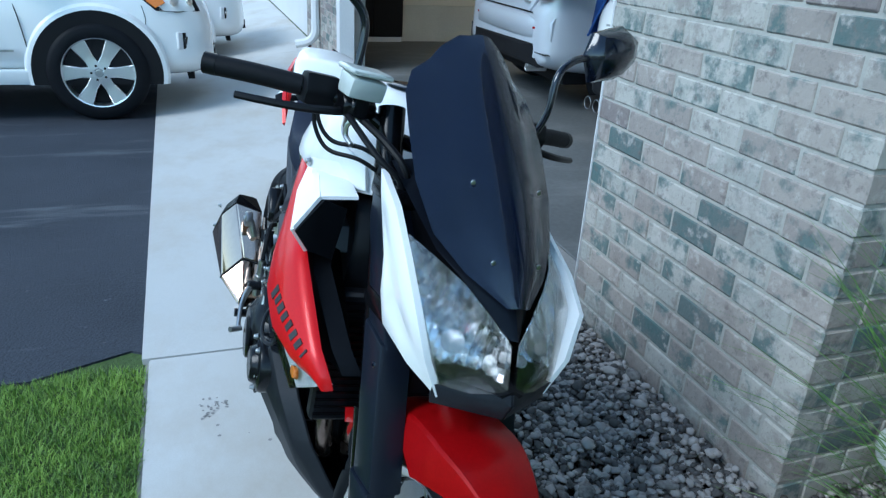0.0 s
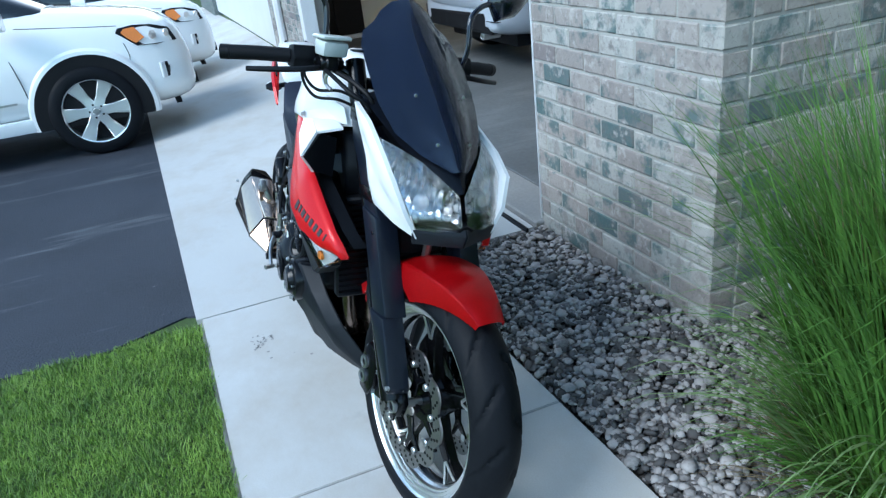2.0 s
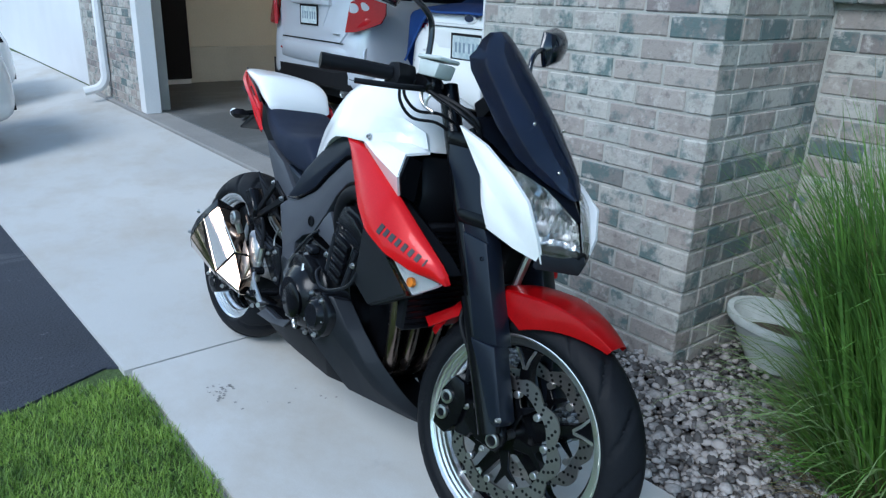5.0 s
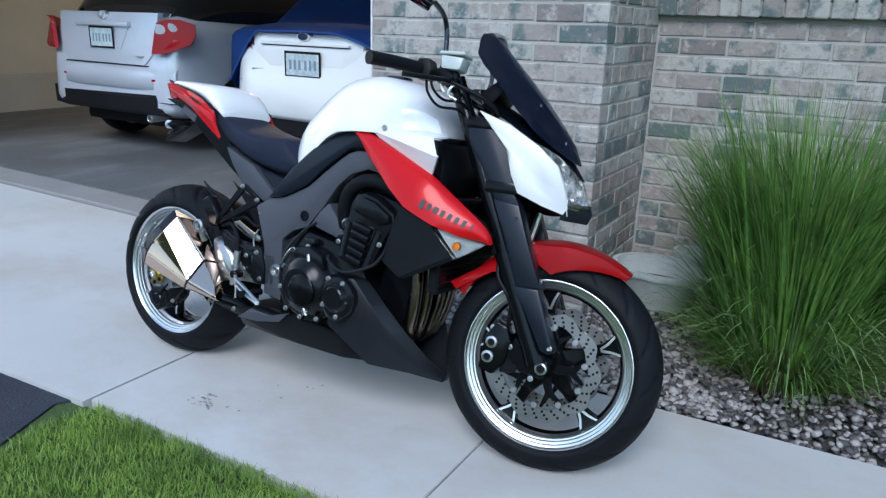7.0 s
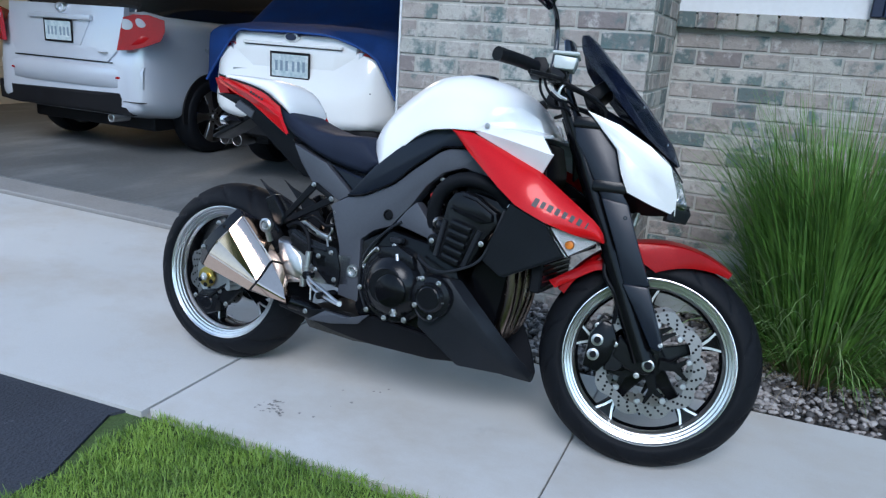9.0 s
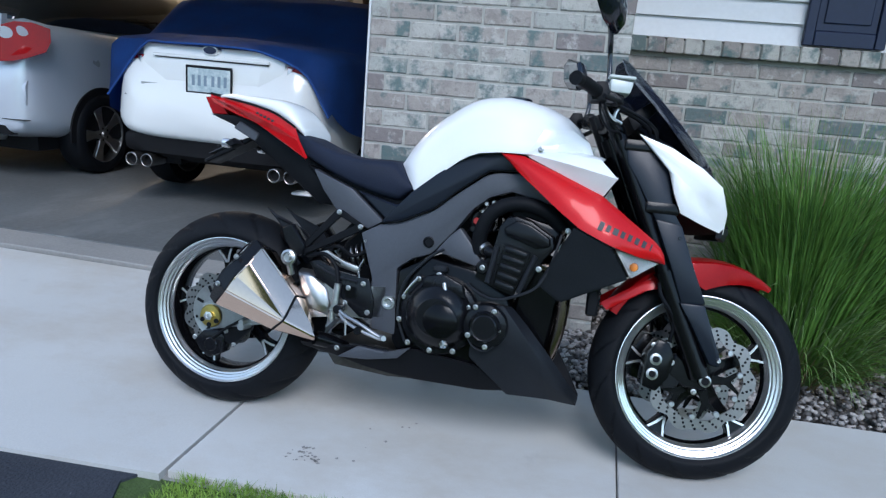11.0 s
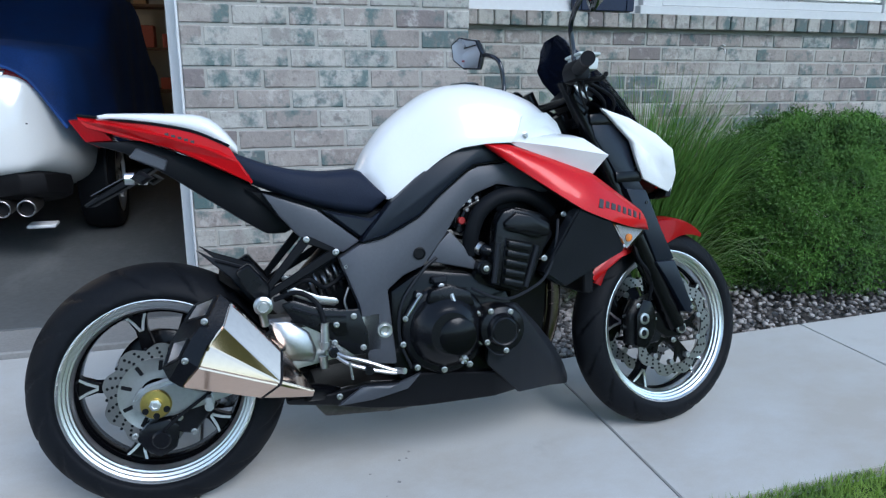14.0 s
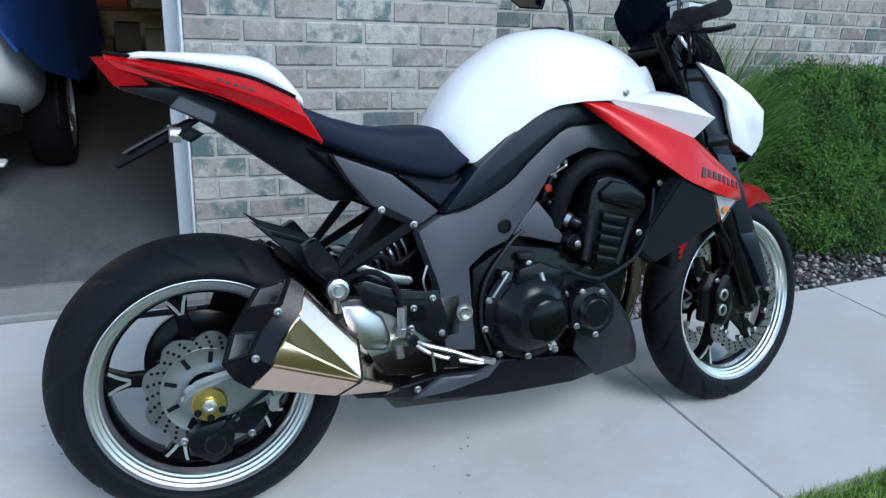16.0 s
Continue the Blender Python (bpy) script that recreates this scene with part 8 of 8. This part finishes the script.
skin([(-0.60, 0.84), (-0.52, 0.755), (0.52, 0.755), (0.60, 0.84), (0.655, 1.00), (0.66, 1.17), (-0.66, 1.17), (-0.655, 1.00)], lambda x, z: hatch_y(x, z) - 0.020, CAR_SILVER, "tailgate", hatch, 0.05, crown=0.010)
for x0, x1, z0, z1 in ((-0.56, 0.56, 0.742, 0.750),):
    part("tailgate_seam", box(x0, x1, -0.008, 0.05, z0, z1, 0), CAR_BLACK, hatch, smooth=0)
skin([(-0.235, 0.865), (0.235, 0.865), (0.33, 1.055), (-0.33, 1.055)], lambda x, z: hatch_y(x, z) - 0.034, CAR_SILVER, "plate_recess", hatch, 0.012, crown=0.001)
part("tailgate_grip", box(-0.36, 0.36, -0.018, 0.09, 1.055, 1.095, 0.010, 2), CAR_SILVER, hatch)
number_plate(hatch, -0.012, 0.962)
part("badge", revolve([(0.040, -0.01), (0.050, -0.008), (0.050, 0.03), (0.040, 0.03)], 28, closed=True, turn=Matrix.Translation((0.0, 0.016, 1.142)) @ Matrix.Scale(0.75, 4, (0, 0, 1))), POLISHED, hatch, "oval chrome badge")
for s in SIDES:
    own = panel([(s * 0.630, 0.004, 0.846), (s * 0.662, 0.018, 0.998), (s * 0.688, 0.028, 1.092), (s * 0.770, 0.050, 1.120), (s * 0.850, 0.126, 1.122), (s * 0.892, 0.240, 1.088), (s * 0.896, 0.235, 1.000), (s * 0.892, 0.190, 0.930), (s * 0.846, 0.062, 0.882), (s * 0.760, 0.022, 0.856)], 0.03, 0.014)
    own.transform(Matrix.Translation((s * 0.010, -0.018, 0)))
    own.normal_update()
    lens = BVHTree.FromBMesh(own)
    tail = part("tail_lamp", own, LAMP_RED, hatch, "red tail lamp with clear bowls in its top")
    for bx, bz, rad_x, rad_z in ((0.728, 1.046, 0.034, 0.040), (0.806, 1.062, 0.026, 0.034)):
        ring_pts = []
        for q in range(16):
            a = math.tau * q / 16
            px, pz = s * (bx + rad_x * math.cos(a)), bz + rad_z * math.sin(a)
            spot = lens.ray_cast(Vector((px, -1, pz)), Vector((0, 1, 0)))
            ring_pts.append(Vector((px, (spot[0].y if spot[0] else 0.03) - 0.003, pz)))
        part("clear_lens", loft([[p + Vector((0, d, 0)) for p in ring_pts] for d in (0.006, 0.0)]), CAR_SILVER, tail, "clear bowl in the tail lamp")
    skin([(s * 0.56, 0.622), (s * 0.77, 0.630), (s * 0.765, 0.652), (s * 0.57, 0.645)], lambda x, z: hatch_y(x, z) - 0.012, LAMP_RED, "reflector", hatch, 0.03)
    for y in (0.75, 3.35):
        wheel_arch(hatch, s * 0.878, y, 0.36, 0.32, 0.27)
        car_wheel(hatch, s * 0.91, y, 0.315, 0.2, 5, SATIN)
skin([(-0.86, 0.515), (-0.855, 0.36), (-0.60, 0.345), (0.72, 0.345), (0.66, 0.43), (0.62, 0.515)], lambda x, z: hatch_y(x, z) - 0.016, CAR_BLACK, "rear_valance", hatch, 0.06, "matt black lower bumper insert")
part("bumper_line", box(0.66, 0.86, -0.004, 0.04, 0.455, 0.460, 0), CAR_BLACK, hatch, smooth=0)
# bumper shelf: a soft swelling below the tailgate
part("bumper_shelf", loft([[Vector((x, y + 0.075 * (abs(x) / 0.82) ** 4, z)) for y, z in ((0.05, 0.738), (-0.004, 0.726), (-0.024, 0.690), (-0.022, 0.56), (0.04, 0.53))] for x in [0.82 * (k / 10 - 1) for k in range(21)]]), CAR_SILVER, hatch, smooth=70)
part("underbody", box(-0.72, 0.72, 0.25, 3.8, 0.20, 0.34, 0.03, 2), CAR_BLACK, hatch)
tip = part("exhaust_tip", revolve([(0.034, -0.01), (0.030, -0.012), (0.028, -0.01), (0.028, 0.16), (0.034, 0.16)], 24, closed=True, turn=Matrix.Translation((0.46, 0.05, 0.305))), POLISHED, hatch, "round chrome exhaust tip")
part("lettering_bar", box(0.44, 0.52, -0.026, 0.03, 0.815, 0.826, 0), SATIN, hatch, smooth=0)

# white off-roader on the drive, nose to the garage
suv = thing("suv_car", "white off-roader parked nose-in on the asphalt drive", "car", Matrix.Translation((-5.36, -0.07, -0.07)))
rows = ((0.00, 0.58, 0.40, 0.72), (-0.03, 0.68, 0.34, 0.84), (-0.08, 0.76, 0.31, 0.94), (-0.16, 0.825, 0.29, 1.00), (-0.30, 0.870, 0.28, 1.06), (-0.50, 0.895, 0.28, 1.10), (-0.9, 0.905, 0.28, 1.155), (-1.3, 0.905, 0.27, 1.20), (-2.4, 0.905, 0.26, 1.20), (-3.6, 0.90, 0.26, 1.20), (-4.3, 0.85, 0.30, 1.17), (-4.5, 0.70, 0.40, 1.0))
own = loft([slice_ring(y, h, a, c, 4.2, 56, 0.09) for y, h, a, c in rows])
own.normal_update()
suv_skin = BVHTree.FromBMesh(own)
part("body", own, CAR_WHITE, suv, smooth=55)


def on_side(s, y, z, lift=0.0):
    """A place on the off-roader's flank."""
    spot = suv_skin.ray_cast(Vector((s * 2.0, y, z)), Vector((-s, 0, 0)))
    return spot[0] + Vector((s * lift, 0, 0))


part("cabin", loft([slice_ring(y, h, 1.05, c, 4.0, 32, 0.24) for y, h, c in ((-1.05, 0.70, 1.18), (-1.75, 0.80, 1.58), (-2.4, 0.82, 1.69), (-3.6, 0.80, 1.68), (-4.3, 0.74, 1.2))]), CAR_GLASS, suv, smooth=55)
part("roof", loft([slice_ring(y, h, 1.60, c, 4.0, 32, 0.1) for y, h, c in ((-1.85, 0.60, 1.63), (-2.4, 0.66, 1.71), (-3.6, 0.65, 1.70), (-4.0, 0.58, 1.62))]), CAR_WHITE, suv, smooth=55)


def on_corner(s, degrees, z):
    """A place on the off-roader's front corner, seen from the given angle ahead of square-on to its side."""
    a = radians(degrees)
    way = Vector((s * math.cos(a), math.sin(a), 0))
    middle = Vector((s * 0.45, -0.55, z))
    return suv_skin.ray_cast(middle + way * 2.0, -way)[0]


for s in SIDES:
    # headlamp wrapped round the corner: dark seal, bright bowl, amber tail
    rim = [on_corner(s, a, z) for a, z in ((60, 0.800), (40, 0.796), (22, 0.808), (3, 0.920), (6, 0.948), (24, 0.958), (44, 0.945), (60, 0.900))]
    middle = sum(rim, Vector()) / len(rim)
    own = panel([middle + (p - middle) * 1.05 for p in rim], 0.012, 0.004)
    lampo = part("headlamp", own, CAR_BLACK, suv, "clear wrap-round headlamp with an amber corner")
    own = panel([p + Vector((s * 0.004, 0.004, 0)) for p in rim], 0.006, 0.014)
    part("lens", own, CHROME, lampo, "clear lens over a chrome bowl")
    own = panel([p + Vector((s * 0.012, 0.010, 0)) for p in (on_corner(s, 20, 0.825), on_corner(s, 12, 0.870), on_corner(s, 6, 0.918), on_corner(s, 10, 0.942), on_corner(s, 24, 0.948), on_corner(s, 30, 0.860))], 0.008, 0.010)
    part("corner_lens", own, AMBER, lampo, "amber corner lens")
    for a, r in ((38, 0.036), (52, 0.030)):
        p = on_corner(s, a, 0.872)
        own = revolve([(0, 0.0), (r * 0.5, 0.003), (r, 0.012), (r, 0.0), (0, -0.004)], 20, turn=Matrix.Translation(p + Vector((s * 0.012, 0.014, 0))) @ Matrix.Rotation(radians(-s * (90 - a)), 4, "Z"))
        part("lamp_bowl", own, POLISHED, lampo)
    # fog lamp in a dark slot of the bumper
    p = on_corner(s, 42, 0.585)
    m = Matrix.Translation(p) @ Matrix.Rotation(radians(-s * 48), 4, "Z")
    own = box(-0.055, 0.055, -0.02, 0.006, -0.065, 0.065, 0.02, 3)
    own.transform(m)
    fog = part("fog_lamp_recess", own, PAINT_WHITE, suv)
    own = box(-0.020, 0.012, -0.01, 0.010, -0.060, 0.060, 0.006, 2)
    own.transform(m)
    part("slot", own, CAR_BLACK, fog)
    own = revolve([(0, 0.0), (0.030, 0.0), (0.034, -0.01), (0, -0.01)], 18, turn=m @ Matrix.Translation((s * -0.030, 0.012, 0)))
    part("fog_lamp", own, CHROME, fog)
    part("bonnet_seam", tube([on_side(s, y, z, 0.0005) for y, z in ((-0.52, 0.975), (-0.75, 1.000), (-1.0, 1.030), (-1.25, 1.060))], 0.0032, 6), CAR_BLACK, suv)
    part("door_seam", tube([on_side(s, y, z, 0.0005) for y, z in ((-1.30, 0.36), (-1.30, 0.55), (-1.34, 0.80), (-1.42, 1.06))], 0.0036, 6), CAR_BLACK, suv)
    part("bumper_seam", tube([on_side(s, y, z, 0.0005) for y, z in ((-0.50, 0.66), (-0.48, 0.74), (-0.50, 0.84))], 0.0028, 6), CAR_BLACK, suv)
    part("sill", box(s * 0.86 - 0.04, s * 0.86 + 0.04, -3.2, -1.28, 0.27, 0.38, 0.02, 2), CAR_WHITE, suv)
    part("side_moulding", box(s * 0.905 - 0.012, s * 0.905 + 0.012, -3.0, -1.60, 0.56, 0.64, 0.008, 2), CAR_WHITE, suv)
    part("lettering_bar", box(s * 0.912 - 0.003, s * 0.912 + 0.003, -1.56, -1.38, 0.51, 0.525, 0), SATIN, suv, smooth=0)
    for y in (-0.84, -3.45):
        wheel_arch(suv, s * 0.893, y, 0.452, 0.355, 0.27)
        own = revolve([(0.446, -0.03), (0.446, 0.004), (0.449, 0.008), (0.456, 0.0075), (0.480, 0.001), (0.500, -0.03)], 64, closed=True, turn=Matrix.Translation((s * 0.898, y, 0.355)) @ Matrix.Rotation(radians(-90 * s), 4, "Z"))
        bmesh.ops.bisect_plane(own, geom=own.verts[:] + own.edges[:] + own.faces[:], plane_co=(0, 0, 0.27), plane_no=(0, 0, 1), clear_inner=True)
        part("arch_flare", own, CAR_WHITE, suv)
        car_wheel(suv, s * 0.932, y, 0.360, 0.22, 6, POLISHED)
    own = loft([slice_ring(y, 0.10, 1.06, 1.20, 3, 16) for y in (-1.42, -1.36, -1.28)])
    own.transform(Matrix.Translation((s * 1.0, 0, 0)))
    part("wing_mirror", own, CAR_WHITE, suv)
skin([(-0.42, 0.72), (0.42, 0.72), (0.47, 0.86), (-0.47, 0.86)], lambda x, z: -0.050 - 0.16 * x * x - 0.40 * (z - 0.72), CAR_BLACK, "grille", suv, 0.05)
skin([(-0.40, 0.38), (0.40, 0.38), (0.44, 0.48), (-0.44, 0.48)], lambda x, z: -0.002 - 0.16 * x * x, CAR_BLACK, "lower_grille", suv, 0.05)
skin([(-0.55, 0.25), (0.55, 0.25), (0.60, 0.34), (-0.60, 0.34)], lambda x, z: -0.14 - 0.24 * x * x, CAR_BLACK, "front_valance", suv, 0.05)
other = copy_thing(suv, Matrix.Translation((-8.10, 0.36, -0.10)))
tagged(other, "white off-roader standing further along the drive", "car")
# ---- the single bricks of the walls ----
lay(wall_front, (CORNER_X, FRONT_Y, 0), (-1, 0, 0), (0, 1, 0), CORNER_X + 0.672, 22, -0.023, lambda row: BRICK_L if row % 2 else BRICK_D)
lay(wall_front, (CORNER_X, FRONT_Y + BRICK_D + 0.010, 0), (0, 1, 0), (-1, 0, 0), HOUSE_Y - FRONT_Y - BRICK_D, 22, -0.023, lambda row: 0.100 if row % 2 else BRICK_L)
lay(wall_house, (CORNER_X + 0.011, HOUSE_Y, 0), (1, 0, 0), (0, 1, 0), 4.4, 16, 0.012, lambda row: BRICK_L if row % 2 else BRICK_D)
lay(wall_left, (LEFT - 0.166, FRONT_Y, 0), (-1, 0, 0), (0, 1, 0), 1.9, 22, -0.023, lambda row: BRICK_L if row % 2 else BRICK_D)
